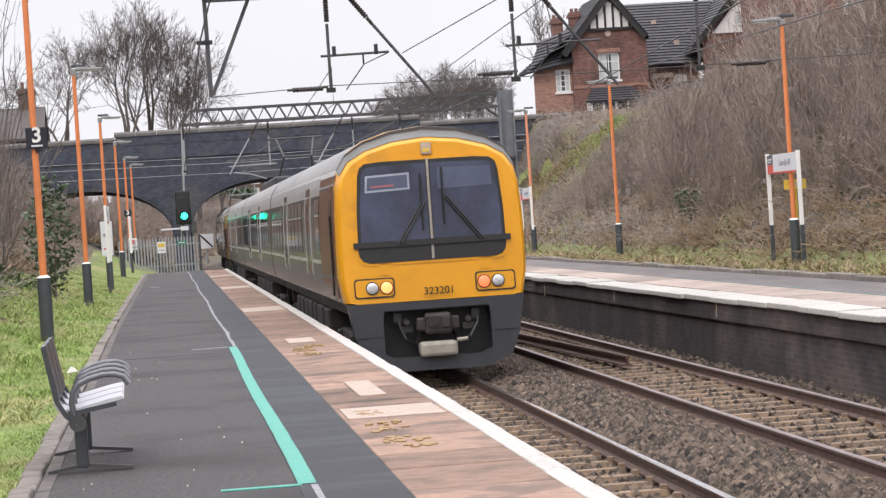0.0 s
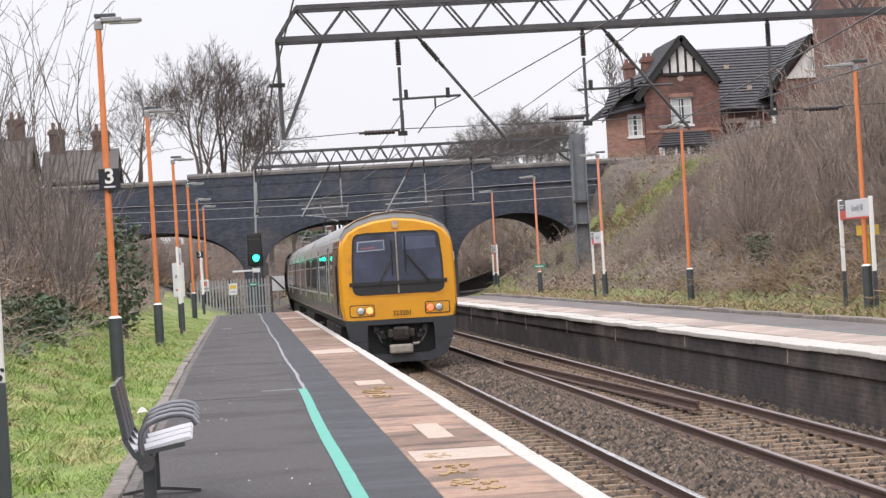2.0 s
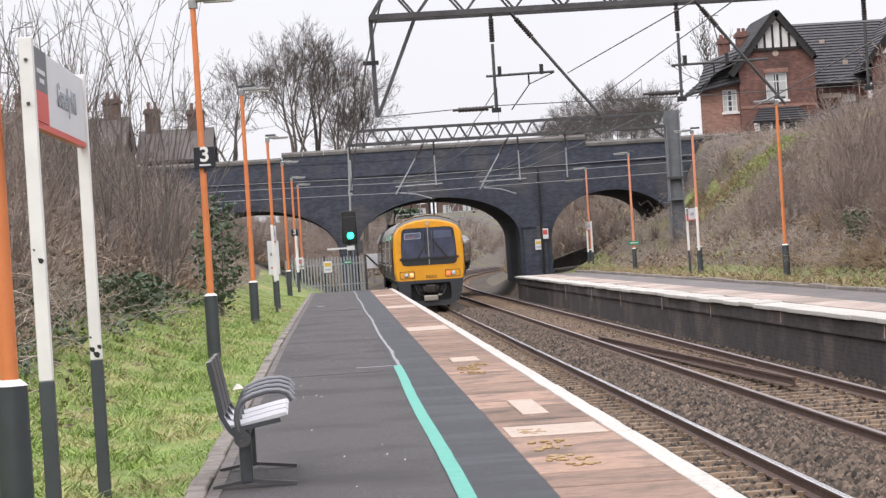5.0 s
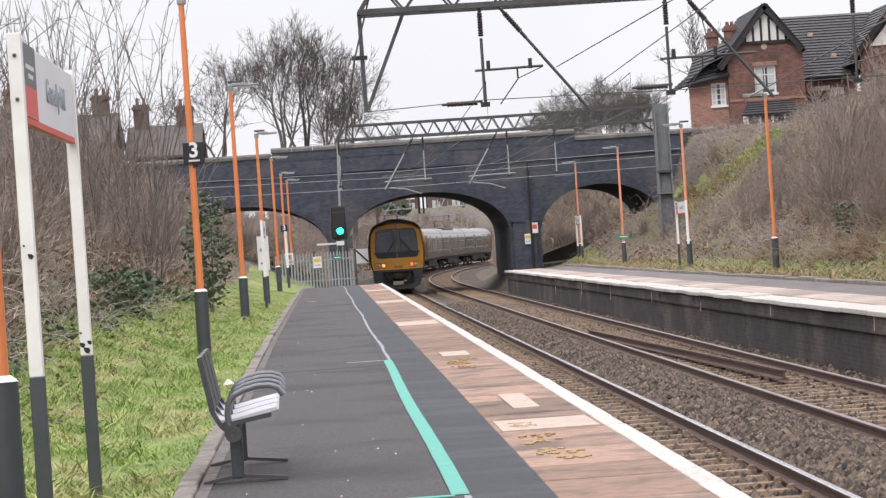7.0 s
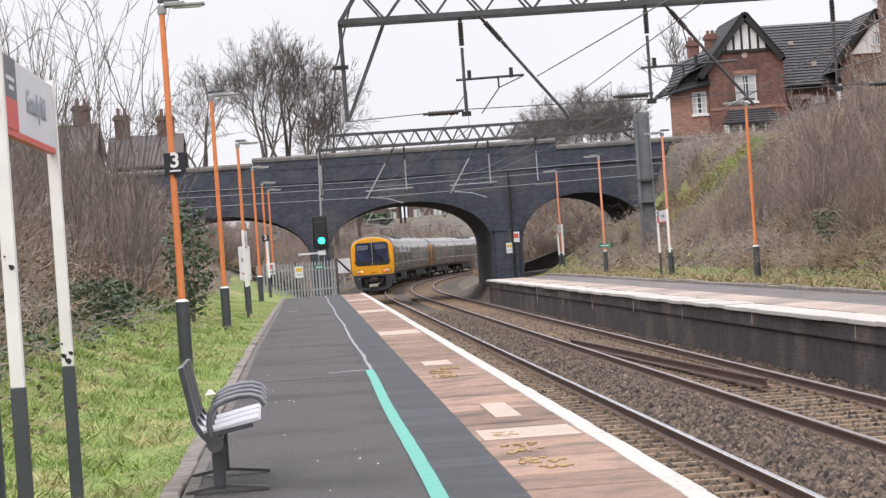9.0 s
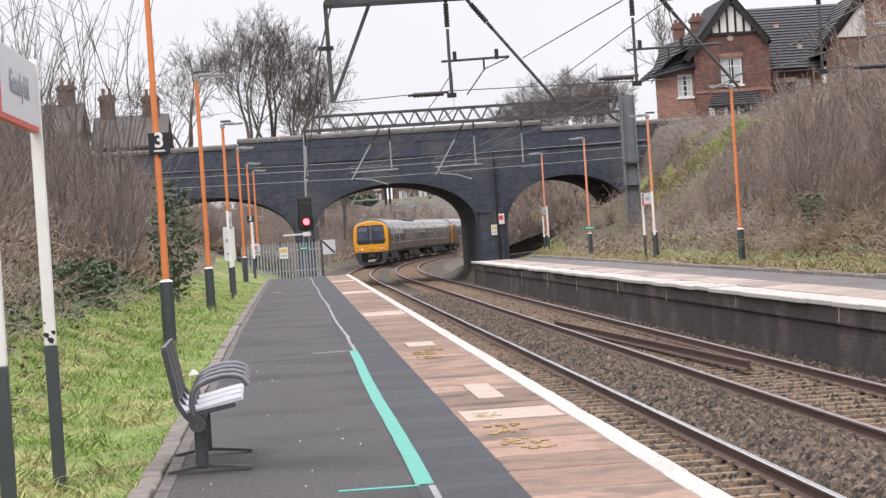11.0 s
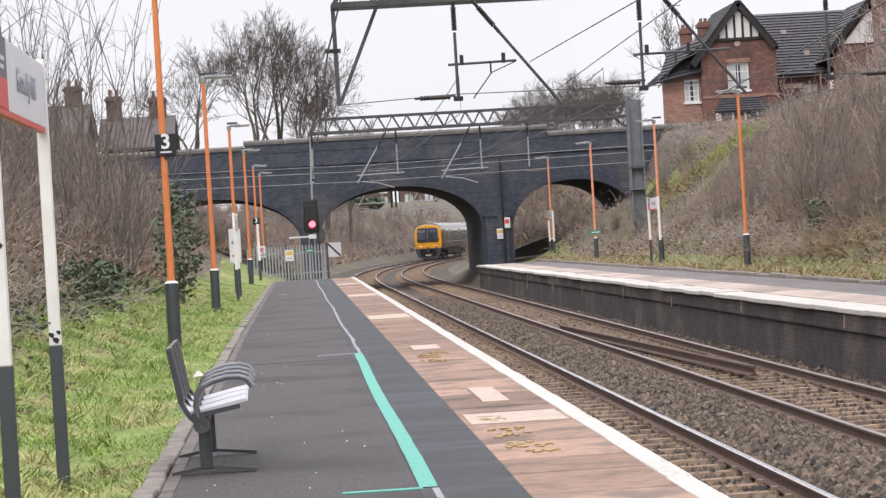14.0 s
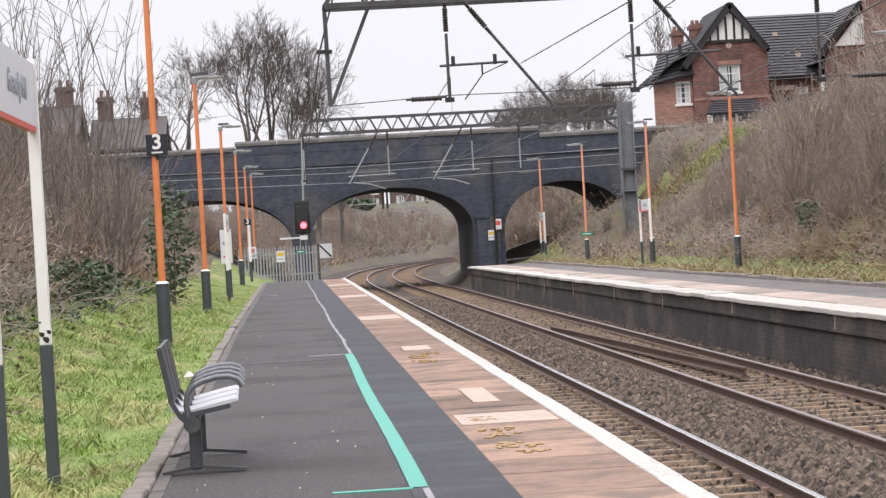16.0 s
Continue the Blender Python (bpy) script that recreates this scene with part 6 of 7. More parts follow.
plain_house(30.1, 39.5, 112, 8, 5.8, 15.5, 18.5, M_RED_BRICK, M_SLATE, [(33.2, 34.6, 10.2, 11.9), (36.3, 37.7, 10.2, 11.9), (33.2, 34.6, 12.9, 14.4), (36.3, 37.7, 12.9, 14.4)], "tall red brick house behind bare bushes")
plain_house(-21.5, -17.0, 136, 7, 5.5, 9.1, 11.1, M_FAR_BRICK, M_FAR_ROOF, [(-20, -19, 7, 8.5)], "dim dark brick house behind bare trees")
plain_house(-16.2, -12.0, 137, 7, 5.5, 8.7, 10.5, M_FAR_BRICK, M_FAR_ROOF, [(-15, -14, 6.8, 8.2)], "dim dark brick house behind bare trees")
plain_house(-11.2, -7.2, 139, 7, 5.5, 7.8, 9.7, M_FAR_BRICK, M_FAR_ROOF, [(-10, -9, 6.4, 7.6)], "dim dark brick house behind bare trees")
for i, (fx, fy, fz, wall) in enumerate(((6, 425, 8.6, M_FAR_BRICK), (14, 428, 8.8, M_FAR_BRICK), (22, 424, 9.0, M_FAR_BRICK), (30, 430, 8.8, M_RENDER), (38, 426, 9.0, M_FAR_BRICK), (46, 428, 8.8, M_FAR_BRICK), (12, 455, 11.0, M_RENDER), (27, 460, 11.0, M_FAR_BRICK))):
    plain_house(fx - 3.4, fx + 3.4, fy, 8, fz - 4.0, fz + 3.4, fz + 6.0, wall, M_FAR_ROOF, [(fx - 2.6, fx - 1.2, fz + 1.2, fz + 2.6), (fx + 1.0, fx + 2.4, fz + 1.2, fz + 2.6), (fx - 2.6, fx - 1.2, fz - 1.0, fz + 0.4), (fx + 1.0, fx + 2.4, fz - 1.0, fz + 0.4)], "small distant house on the hillside beyond the bridge")


def garden_fence():
    f = thing("garden_fence", "weathered grey boarded garden fence at the top of the bank", "fence", m=pose(22.6, 117.5, 5.4))

    def top(i):
        return 0.95 + 0.085 * min(i, 14) + 0.022 * max(0, i - 14)
    for i in range(36):
        part("board", MB().box(i * 0.2, i * 0.2 + (0.06 if i < 6 else 0.185), -0.012, 0.012, -0.6 + 0.6 * (top(i) - 0.95), top(i)), M_BLACK if i < 6 else M_FENCE, f)
    for a, b in ((0, 14), (14, 35)):
        part("rail", MB().beam((a * 0.2, -0.05, top(a) - 0.1), (b * 0.2 + 0.2, -0.05, top(b) - 0.1), 0.05, 0.07), M_BLACK, f)


garden_fence()


# ---- vegetation ----
def sticks_mesh(name, P0, P1, r0, r1, material, sides=3):
    """Tapered sticks from P0 to P1, joined in one mesh."""
    n = len(P0)
    d = P1 - P0
    L = np.linalg.norm(d, axis=1, keepdims=True) + 1e-9
    d = d / L
    ref = np.where(np.abs(d[:, 2:3]) > 0.9, np.array([[1.0, 0, 0]]), np.array([[0, 0, 1.0]]))
    u = np.cross(d, ref)
    u /= np.linalg.norm(u, axis=1, keepdims=True) + 1e-9
    w = np.cross(d, u)
    ring = []
    for P, r in ((P0, r0), (P1, r1)):
        for k in range(sides):
            a = 2 * math.pi * k / sides
            ring.append(P + (u * math.cos(a) + w * math.sin(a)) * r[:, None])
    V = np.stack(ring, 1).reshape(-1, 3)
    base = (np.arange(n) * 2 * sides)[:, None, None]
    q = np.array([[k, (k + 1) % sides, sides + (k + 1) % sides, sides + k] for k in range(sides)])[None]
    F = (base + q).reshape(-1, 4)
    return poly_mesh(name, V, F, material)


def poly_mesh(name, V, F, material):
    me = bpy.data.meshes.new(name)
    m, k = F.shape
    me.vertices.add(len(V))
    me.vertices.foreach_set("co", np.ascontiguousarray(V, dtype=np.float32).ravel())
    me.loops.add(m * k)
    me.loops.foreach_set("vertex_index", np.ascontiguousarray(F, dtype=np.int32).ravel())
    me.polygons.add(m)
    me.polygons.foreach_set("loop_start", np.arange(0, m * k, k, dtype=np.int32))
    me.materials.append(material)
    me.update(calc_edges=True)
    return me


def shrub_sticks(rng, stems, height, spread, twigs, r=0.012, segs=5, droop=0.0):
    P0, P1, R0, R1 = [], [], [], []
    for _ in range(stems):
        a, s = rng.uniform(0, 6.283), rng.uniform(0.05, 1) * spread
        p = np.array([math.cos(a) * 0.15 * s, math.sin(a) * 0.15 * s, -0.15])
        h = height * rng.uniform(0.55, 1.0)
        d = np.array([math.cos(a) * s, math.sin(a) * s, 1.0])
        d /= np.linalg.norm(d)
        rr = r * rng.uniform(0.7, 1.3)
        for i in range(segs):
            d = d + rng.normal(0, 0.10, 3) - np.array([0, 0, droop * i])
            d /= np.linalg.norm(d)
            q = p + d * h / segs
            P0.append(p), P1.append(q), R0.append(rr * (1 - i / segs * 0.8)), R1.append(rr * (1 - (i + 1) / segs * 0.8))
            if i >= 1:
                for _ in range(twigs):
                    t = d + rng.normal(0, 0.45, 3)
                    t[2] = abs(t[2]) * 0.9
                    t /= np.linalg.norm(t)
                    l = h / segs * rng.uniform(0.5, 1.3)
                    b = p + (q - p) * rng.uniform(0, 1)
                    e = b + t * l
                    P0.append(b), P1.append(e), R0.append(rr * 0.45), R1.append(rr * 0.2)
                    t2 = t + rng.normal(0, 0.5, 3)
                    P0.append(b + t * l * 0.5), P1.append(b + t * l * 0.5 + t2 / np.linalg.norm(t2) * l * 0.5), R0.append(rr * 0.3), R1.append(rr * 0.15)
            p = q
    return np.array(P0), np.array(P1), np.array(R0), np.array(R1)


def scatter_sticks(name, rng, templates, spots, material, label, category):
    A, B, C, D = [], [], [], []
    for x, y, z, s in spots:
        p0, p1, r0, r1 = templates[rng.integers(len(templates))]
        a = rng.uniform(0, 6.283)
        R = np.array([[math.cos(a), -math.sin(a), 0], [math.sin(a), math.cos(a), 0], [0, 0, 1]]).T
        o = np.array([x, y, z])
        A.append(p0 @ R * s + o), B.append(p1 @ R * s + o), C.append(r0 * max(0.8, s)), D.append(r1 * max(0.8, s))
    me = sticks_mesh(name, np.concatenate(A), np.concatenate(B), np.concatenate(C), np.concatenate(D), material)
    return tagged(new(name, me), label, category, "", "stuff")


def flakes(name, rng, pts, size, material, label, category, flat=0.6):
    """Leaves: small folded quads at pts."""
    n = len(pts)
    s = size * rng.uniform(0.6, 1.3, (n, 1))
    a, b = rng.normal(0, 1, (n, 3)), rng.normal(0, 1, (n, 3))
    a[:, 2] *= flat
    a /= np.linalg.norm(a, axis=1, keepdims=True)
    b -= a * np.sum(a * b, axis=1, keepdims=True)
    b /= np.linalg.norm(b, axis=1, keepdims=True)
    c = np.cross(a, b)
    V = np.stack([pts - a * s, pts + b * s * 0.45 + c * s * 0.12, pts + a * s, pts - b * s * 0.45 + c * s * 0.12], 1).reshape(-1, 3)
    F = (np.arange(n) * 4)[:, None] + np.array([[0, 1, 2, 3]])
    return tagged(new(name, poly_mesh(name, V, F, material)), label, category, "", "stuff")


def blades(name, rng, xy, h, w, material, label, bend=0.5, category="grass"):
    n = len(xy)
    z = np.array([ground_z(x, y) for x, y in xy])
    p = np.column_stack([xy, z - 0.02])
    a = rng.uniform(0, 6.283, n)
    side = np.column_stack([np.cos(a), np.sin(a), np.zeros(n)]) * (w * rng.uniform(0.6, 1.3, n))[:, None]
    lean = np.column_stack([rng.normal(0, bend, n), rng.normal(0, bend, n), np.ones(n)])
    hh = (h * rng.uniform(0.5, 1.3, n))[:, None]
    mid = p + lean * hh * 0.55
    lean2 = lean * np.array([1.9, 1.9, 0.55])
    tip = mid + lean2 * hh * 0.5
    V = np.stack([p - side, p + side, mid + side * 0.7, mid - side * 0.7, tip], 1).reshape(-1, 3)
    base = (np.arange(n) * 5)[:, None]
    F = np.concatenate([base + np.array([[0, 1, 2]]), base + np.array([[0, 2, 3]]), base + np.array([[3, 2, 4]])])
    return tagged(new(name, poly_mesh(name, V, F, material)), label, category, "", "stuff")


def build_vegetation():
    rng = np.random.default_rng(11)
    bush = [shrub_sticks(rng, 15, 2.3, 0.55, 4, 0.013) for _ in range(5)]
    tall = [shrub_sticks(rng, 8, 5.6, 0.28, 4, 0.026, 7) for _ in range(4)]
    whip = [shrub_sticks(rng, 7, 6.4, 0.22, 1, 0.021, 8) for _ in range(5)]
    arch = [shrub_sticks(rng, 14, 1.5, 1.3, 1, 0.008, 6, 0.16) for _ in range(4)]

    def bank(n, x0, x1, y0, y1, s0, s1, near=1.5):
        out = []
        for _ in range(n):
            y = y0 + (y1 - y0) * rng.uniform(0, 1) ** near
            x = rng.uniform(x0, x1)
            out.append((x + off(y), y, ground_z(x + off(y), y) - 0.05, rng.uniform(s0, s1)))
        return out
    # the right-hand bank
    right = [(a, b, c, d if b < 70 else d * (0.6 if b < 92 else 0.36)) for a, b, c, d in bank(400, 14.0, 23.0, 34, 112, 0.7, 1.4)]
    right = [q for q in right if not (q[0] > 19.6 and q[1] > 92) and not (q[1] > 86 and q[0] > path_x(q[1]) - 1.0 and q[0] < path_x(q[1]) + 0.9)]
    scatter_sticks("bank_scrub", rng, bush, right, M_TWIG, "dense bare brown winter scrub on the railway bank", "scrub")
    scatter_sticks("bank_saplings", rng, tall, [(x, y, z, s * 0.75) for x, y, z, s in bank(55, 14.5, 22.5, 36, 82, 0.6, 1.1) if x / y > 0.245], M_TWIG_PALE, "tall bare pale saplings on the railway bank", "scrub")
    scatter_sticks("bank_brambles", rng, arch, bank(420, 12.9, 22, 30, 122, 0.7, 1.6), M_TWIG_PALE, "arching dry bramble stems on the railway bank", "brambles")
    fan = [shrub_sticks(rng, 36, 3.4, 0.40, 1, 0.024, 6) for _ in range(3)]
    fans = [(14.4, 66, 0.95), (14.9, 58, 1.05), (16.7, 77, 1.0), (16.2, 58.5, 1.15), (15.8, 71, 1.0), (17.4, 64, 1.2), (15.4, 50.5, 1.0), (17.0, 52, 1.3), (18.2, 58, 1.3), (18.6, 70, 1.1), (16.6, 46, 1.2), (19.4, 63, 1.2), (18.3, 50, 1.3), (19.8, 55, 1.3), (17.6, 82, 0.8), (18.8, 78, 0.9)]
    scatter_sticks("bank_shrubs", rng, fan, [(a, b, ground_z(a, b) - 0.05, c) for a, b, c in fans], M_TWIG, "upright fans of bare shrub stems on the railway bank", "scrub")
    brush = [shrub_sticks(rng, 16, 1.1, 2.4, 1, 0.02, 5, 0.10) for _ in range(4)]
    scatter_sticks("dead_brush", rng, brush, bank(230, 12.9, 15.8, 36, 72, 0.45, 0.95, 1.1), M_DEAD, "pale cut brushwood lying on the foot of the bank", "brushwood")
    # the left-hand bank
    left = bank(250, -11, -4.6, 14, 112, 0.7, 1.4)
    scatter_sticks("bank_scrub", rng, bush, left, M_TWIG, "dense bare brown winter scrub beside the grass verge", "scrub")
    scatter_sticks("bank_saplings", rng, whip, bank(26, -10, -5.0, 26, 90, 0.6, 1.2) + [q for q in bank(190, -8.5, -4.1, 38, 88, 0.75, 1.3, 1.0) if -0.128 < q[0] / q[1] < -0.066][:20], M_TREE, "tall bare saplings above the grass verge", "scrub")
    scatter_sticks("bank_brambles", rng, arch, bank(330, -9, -3.6, 14, 112, 0.6, 1.5), M_TWIG_PALE, "arching dry bramble and bracken stems", "brambles")
    # beyond the bridge
    far = bank(130, -2.4, -0.3, 128, 280, 0.2, 0.45, 1.0) + bank(420, -12, -2.2, 134, 320, 0.5, 1.1, 1.0) + bank(240, 10.5, 24, 133, 320, 0.4, 0.9, 1.5) + bank(110, 11.0, 20, 131, 150, 0.5, 0.9, 1.0)
    flakes("far_leaf_litter", rng, np.array([(x + rng.normal(0, 1), y + rng.normal(0, 1.5), z + 0.1 + abs(rng.normal(0, 0.35))) for x, y, z, s in far for _ in range(70) if x - off(y) < 5]), 0.085, M_TWIG, "brown undergrowth beyond the bridge", "leaves")
    scatter_sticks("far_scrub", rng, bush, far, M_TWIG, "bare scrub on the cutting beyond the bridge", "scrub")

    # leaves and litter
    def cloud(n, x0, x1, y0, y1, h, near=1.5):
        y = y0 + (y1 - y0) * rng.uniform(0, 1, n) ** near
        x = rng.uniform(x0, x1, n)
        z = np.array([ground_z(a, b) for a, b in zip(x, y)])
        keep = np.array([noise.noise((a * 0.5, b * 0.4, 7)) > -0.12 for a, b in zip(x, y)])
        return np.column_stack([x, y, z + rng.uniform(0, 1, n) ** 2 * h])[keep]
    flakes("leaf_litter", rng, cloud(30000, 12.6, 22.5, 30, 118, 0.55), 0.07, M_LEAF_BROWN, "brown dead leaves and bramble on the bank", "leaves")
    flakes("leaf_litter", rng, cloud(26000, -10.5, -3.8, 12, 112, 1.1), 0.06, M_LEAF_BROWN, "brown dead leaves and bracken on the bank", "leaves")
    flakes("ivy", rng, cloud(6000, -5.0, -3.2, 20, 60, 0.4), 0.065, M_LEAF, "low dark green ivy and bramble at the foot of the bank", "ivy")
    flakes("ivy", rng, cloud(500, 13.2, 15.5, 38, 70, 0.4), 0.06, M_LEAF, "patchy dark green ivy on the bank", "ivy")
    # evergreen bushes
    for x, y, r, h, n in ((-2.65, 53.0, 0.55, 2.9, 1000), (-3.9, 42.0, 0.9, 0.8, 1100), (14.0, 62.5, 0.5, 0.9, 380)):
        ob = thing("evergreen_bush", "dark green leafy evergreen bush at the foot of the bank", "bush", m=pose(x, y, ground_z(x, y)))
        p = rng.normal(0, 1, (n, 3))
        p /= np.linalg.norm(p, axis=1, keepdims=True)
        p *= (rng.uniform(0.2, 1, (n, 1)) ** 0.5) * np.array([r, r, h / 2])
        p += np.array([[math.sin(i * 0.9) * 0.12, 0, h * 0.5] for i in range(n)])
        lv = flakes("leaves", rng, p, 0.075, M_LEAF, "", "")
        lv.parent = ob
        st = part("stems", MB().tube((0, 0, -0.2), (0.1, 0, h * 0.7), 0.03, 0.01).tube((0, 0, -0.2), (-0.2, 0.1, h * 0.6), 0.03, 0.01), M_TREE, ob)
    # grass
    n = 170000
    y = 9 + 80 * rng.uniform(0, 1, n) ** 1.9
    x = -1.12 - 3.3 * rng.uniform(0, 1, n) ** 0.9
    blades("verge_grass", rng, np.column_stack([x, y]), 0.05, 0.006, M_GRASS, "green winter grass on the verge", 0.38)
    n = 2200
    y = 12 + 34 * rng.uniform(0, 1, n) ** 1.5
    blades("kerb_grass", rng, np.column_stack([np.array([kerb_x(b) for b in y]) - 0.14 + 0.06 * rng.normal(0, 1, n), y]), 0.075, 0.006, M_GRASS, "grass creeping over the kerb", 0.8)
    n = 2600
    y = 13 + 5 * rng.uniform(0, 1, n)
    blades("kerb_grass", rng, np.column_stack([np.array([kerb_x(b) for b in y]) - 0.02 + 0.09 * rng.normal(0, 1, n) * np.clip((18 - y) / 3, 0.3, 1), y]), 0.045, 0.006, M_GRASS, "short grass growing over the kerb beside the bench", 0.8)
    n = 420
    y = 10 + 45 * rng.uniform(0, 1, n) ** 1.5
    x = -1.4 - 2.7 * rng.uniform(0, 1, n)
    c = np.repeat(np.column_stack([x, y]), 46, axis=0)
    blades("grass_tussocks", rng, c + rng.normal(0, 0.075, c.shape), 0.15, 0.007, M_GRASS, "taller grass tussocks on the verge", 0.7)
    # clumps of longer grass, with flattened straw between them
    n = 2600
    y = 9 + 62 * rng.uniform(0, 1, n) ** 1.6
    x = -1.28 - 2.9 * rng.uniform(0, 1, n) ** 0.8
    keep = np.array([noise.noise((a * 1.1, b * 0.5, 5)) > -0.1 for a, b in zip(x, y)])
    c = np.repeat(np.column_stack([x, y])[keep], 26, axis=0)
    blades("grass_clumps", rng, c + rng.normal(0, 0.07, c.shape), 0.09, 0.006, M_GRASS, "longer green grass clumps on the verge", 0.5)
    n = 26000
    y = 9 + 60 * rng.uniform(0, 1, n) ** 1.6
    x = -1.2 - 3.2 * rng.uniform(0, 1, n)
    keep = np.array([noise.noise((a * 0.9, b * 0.5, 2)) > 0.08 for a, b in zip(x, y)])
    flakes("verge_leaf_litter", rng, np.array([(a, b, ground_z(a, b) + 0.03) for a, b in zip(rng.uniform(-4.2, -2.4, 1500), 12 + 50 * rng.uniform(0, 1, 1500) ** 1.4)]), 0.045, M_LEAF_BROWN, "fallen brown leaves where the verge meets the bank", "leaves", 0.2)
    blades("dead_grass_tufts", rng, np.column_stack([x, y])[keep], 0.11, 0.006, M_STRAW_BLADE, "straw-coloured dead grass tufts on the verge", 0.9)
    n = 16000
    y = 30 + 85 * rng.uniform(0, 1, n) ** 1.3
    x = 11.55 + 2.0 * rng.uniform(0, 1, n) ** 1.3
    k = n // 4
    blades("bank_grass", rng, np.column_stack([x, y])[:k], 0.16, 0.014, M_GRASS, "thin grass along the foot of the bank", 0.7)
    blades("bank_dead_grass", rng, np.column_stack([x, y])[k:], 0.2, 0.014, M_DEAD, "dry straw grass along the foot of the bank", 0.9)
    n = 20000
    y = 93 + 20 * rng.uniform(0, 1, n) ** 1.4
    x = np.array([path_x(b) for b in y]) + rng.normal(0, 0.33, n)
    dry = y > 101 + 9 * rng.uniform(-0.4, 1, n)
    blades("slope_grass", rng, np.column_stack([x, y])[~dry], 0.14, 0.014, M_GRASS, "bright green grass strip up the slope", 0.6)
    blades("slope_dead_grass", rng, np.column_stack([x, y])[dry], 0.16, 0.014, M_DEAD, "dry straw grass along the strip up the slope", 0.8)
    n = 9000
    y = 10 + 100 * rng.uniform(0, 1, n) ** 1.4
    x = np.where(rng.uniform(0, 1, n) < 0.5, rng.uniform(-10, -4, n), rng.uniform(13, 22, n))
    k = 14000
    fy = 132 + 90 * rng.uniform(0, 1, k) ** 1.6
    fx = rng.uniform(10.6, 24, k) + np.array([off(b) for b in fy])
    blades("far_bracken", rng, np.column_stack([fx, fy]), 0.45, 0.03, M_DEAD, "dry grass on the bank beyond the bridge", 0.9)
    fx = rng.uniform(-9, -0.2, k) + np.array([off(b) for b in fy])
    blades("far_bracken", rng, np.column_stack([fx, fy]), 0.45, 0.03, M_DEAD, "dry grass on the bank beyond the bridge", 0.9)
    bx, by = rng.uniform(-8.5, -3.9, 16000), 16 + 60 * rng.uniform(0, 1, 16000) ** 1.3
    keep = np.array([noise.noise((a * 0.6, b * 0.35, 12)) > -0.05 for a, b in zip(bx, by)])
    blades("bracken", rng, np.column_stack([bx, by])[keep], 0.5, 0.013, M_BRACKEN, "rust-brown dead bracken on the bank beside the verge", 1.1)
    blades("bracken", rng, np.column_stack([x, y]), 0.55, 0.014, M_DEAD, "dry brown bracken and tall dead grass on the banks", 0.7)


build_vegetation()


def bare_tree(x, y, height, width, seed, stems=1, levels=6, label="large bare winter tree with fine twigs", fork=0.38, tip=0.016, lean=0.0):
    """Stems that fork into rising limbs; every limb bears side branches, each finer than its parent."""
    rng = np.random.default_rng(seed)
    z = ground_z(x, y)
    ob = thing("bare_tree", label, "tree", "trees", pose(x, y, z - 0.2))
    T, C = [], []

    def unit(v):
        return v / np.linalg.norm(v)

    def aside(d, angle):
        a = rng.normal(0, 1, 3)
        a = unit(a - d * np.dot(a, d))
        return unit(d * math.cos(angle) + a * math.sin(angle))

    def grow(p, d, l, r, lev):
        n = 4 if lev >= levels - 1 else 3
        for i in range(n):
            d = unit(d + rng.normal(0, 0.10, 3) + np.array([0, 0, 0.05]))
            q = p + d * l / n
            e = r * (1 - 0.16 * (i + 1))
            (T if lev >= levels - 2 else C).append((p, q, r * (1 - 0.16 * i), max(tip * 0.6, e)))
            p = q
            if lev > 0 and i >= 1:
                for _ in range(2 if lev < levels - 1 else 1):
                    nd = unit(aside(d, rng.uniform(0.4, 0.95)) * np.array([width, width, 1.0]) + np.array([0, 0, 0.12]))
                    grow(p, nd, l * rng.uniform(0.48, 0.68), max(tip, e * rng.uniform(0.45, 0.62)), lev - 1)
        if lev > 0:
            grow(p, aside(d, 0.25), l * 0.66, max(tip, e * 0.85), lev - 1)
    for k in range(stems):
        a = 2.4 * k + seed
        s = 0.0 if stems == 1 else 0.22
        d = unit(np.array([math.cos(a) * s + lean, math.sin(a) * s, 1.0]))
        p, r = np.array([math.cos(a) * s * 2, math.sin(a) * s * 2, 0.0]), height * 0.0145 / math.sqrt(stems)
        top = p + d * height * fork
        T.append((p, top, r * 1.25, r))
        for b in range(3 if stems == 1 else 2):
            nd = unit(aside(d, rng.uniform(0.12, 0.5)) * np.array([width, width, 1.0]))
            grow(top - d * height * 0.05 * b, nd, height * rng.uniform(0.27, 0.31), r * 0.72, levels - 2)
    for nm, S, sides in (("trunk", T, 6), ("crown", C, 3)):
        a = [np.array([s[i] for s in S]) for i in range(4)]
        o = new(nm, sticks_mesh(nm, a[0], a[1], a[2], a[3], M_BARK, sides))
        o.parent = ob
    return ob


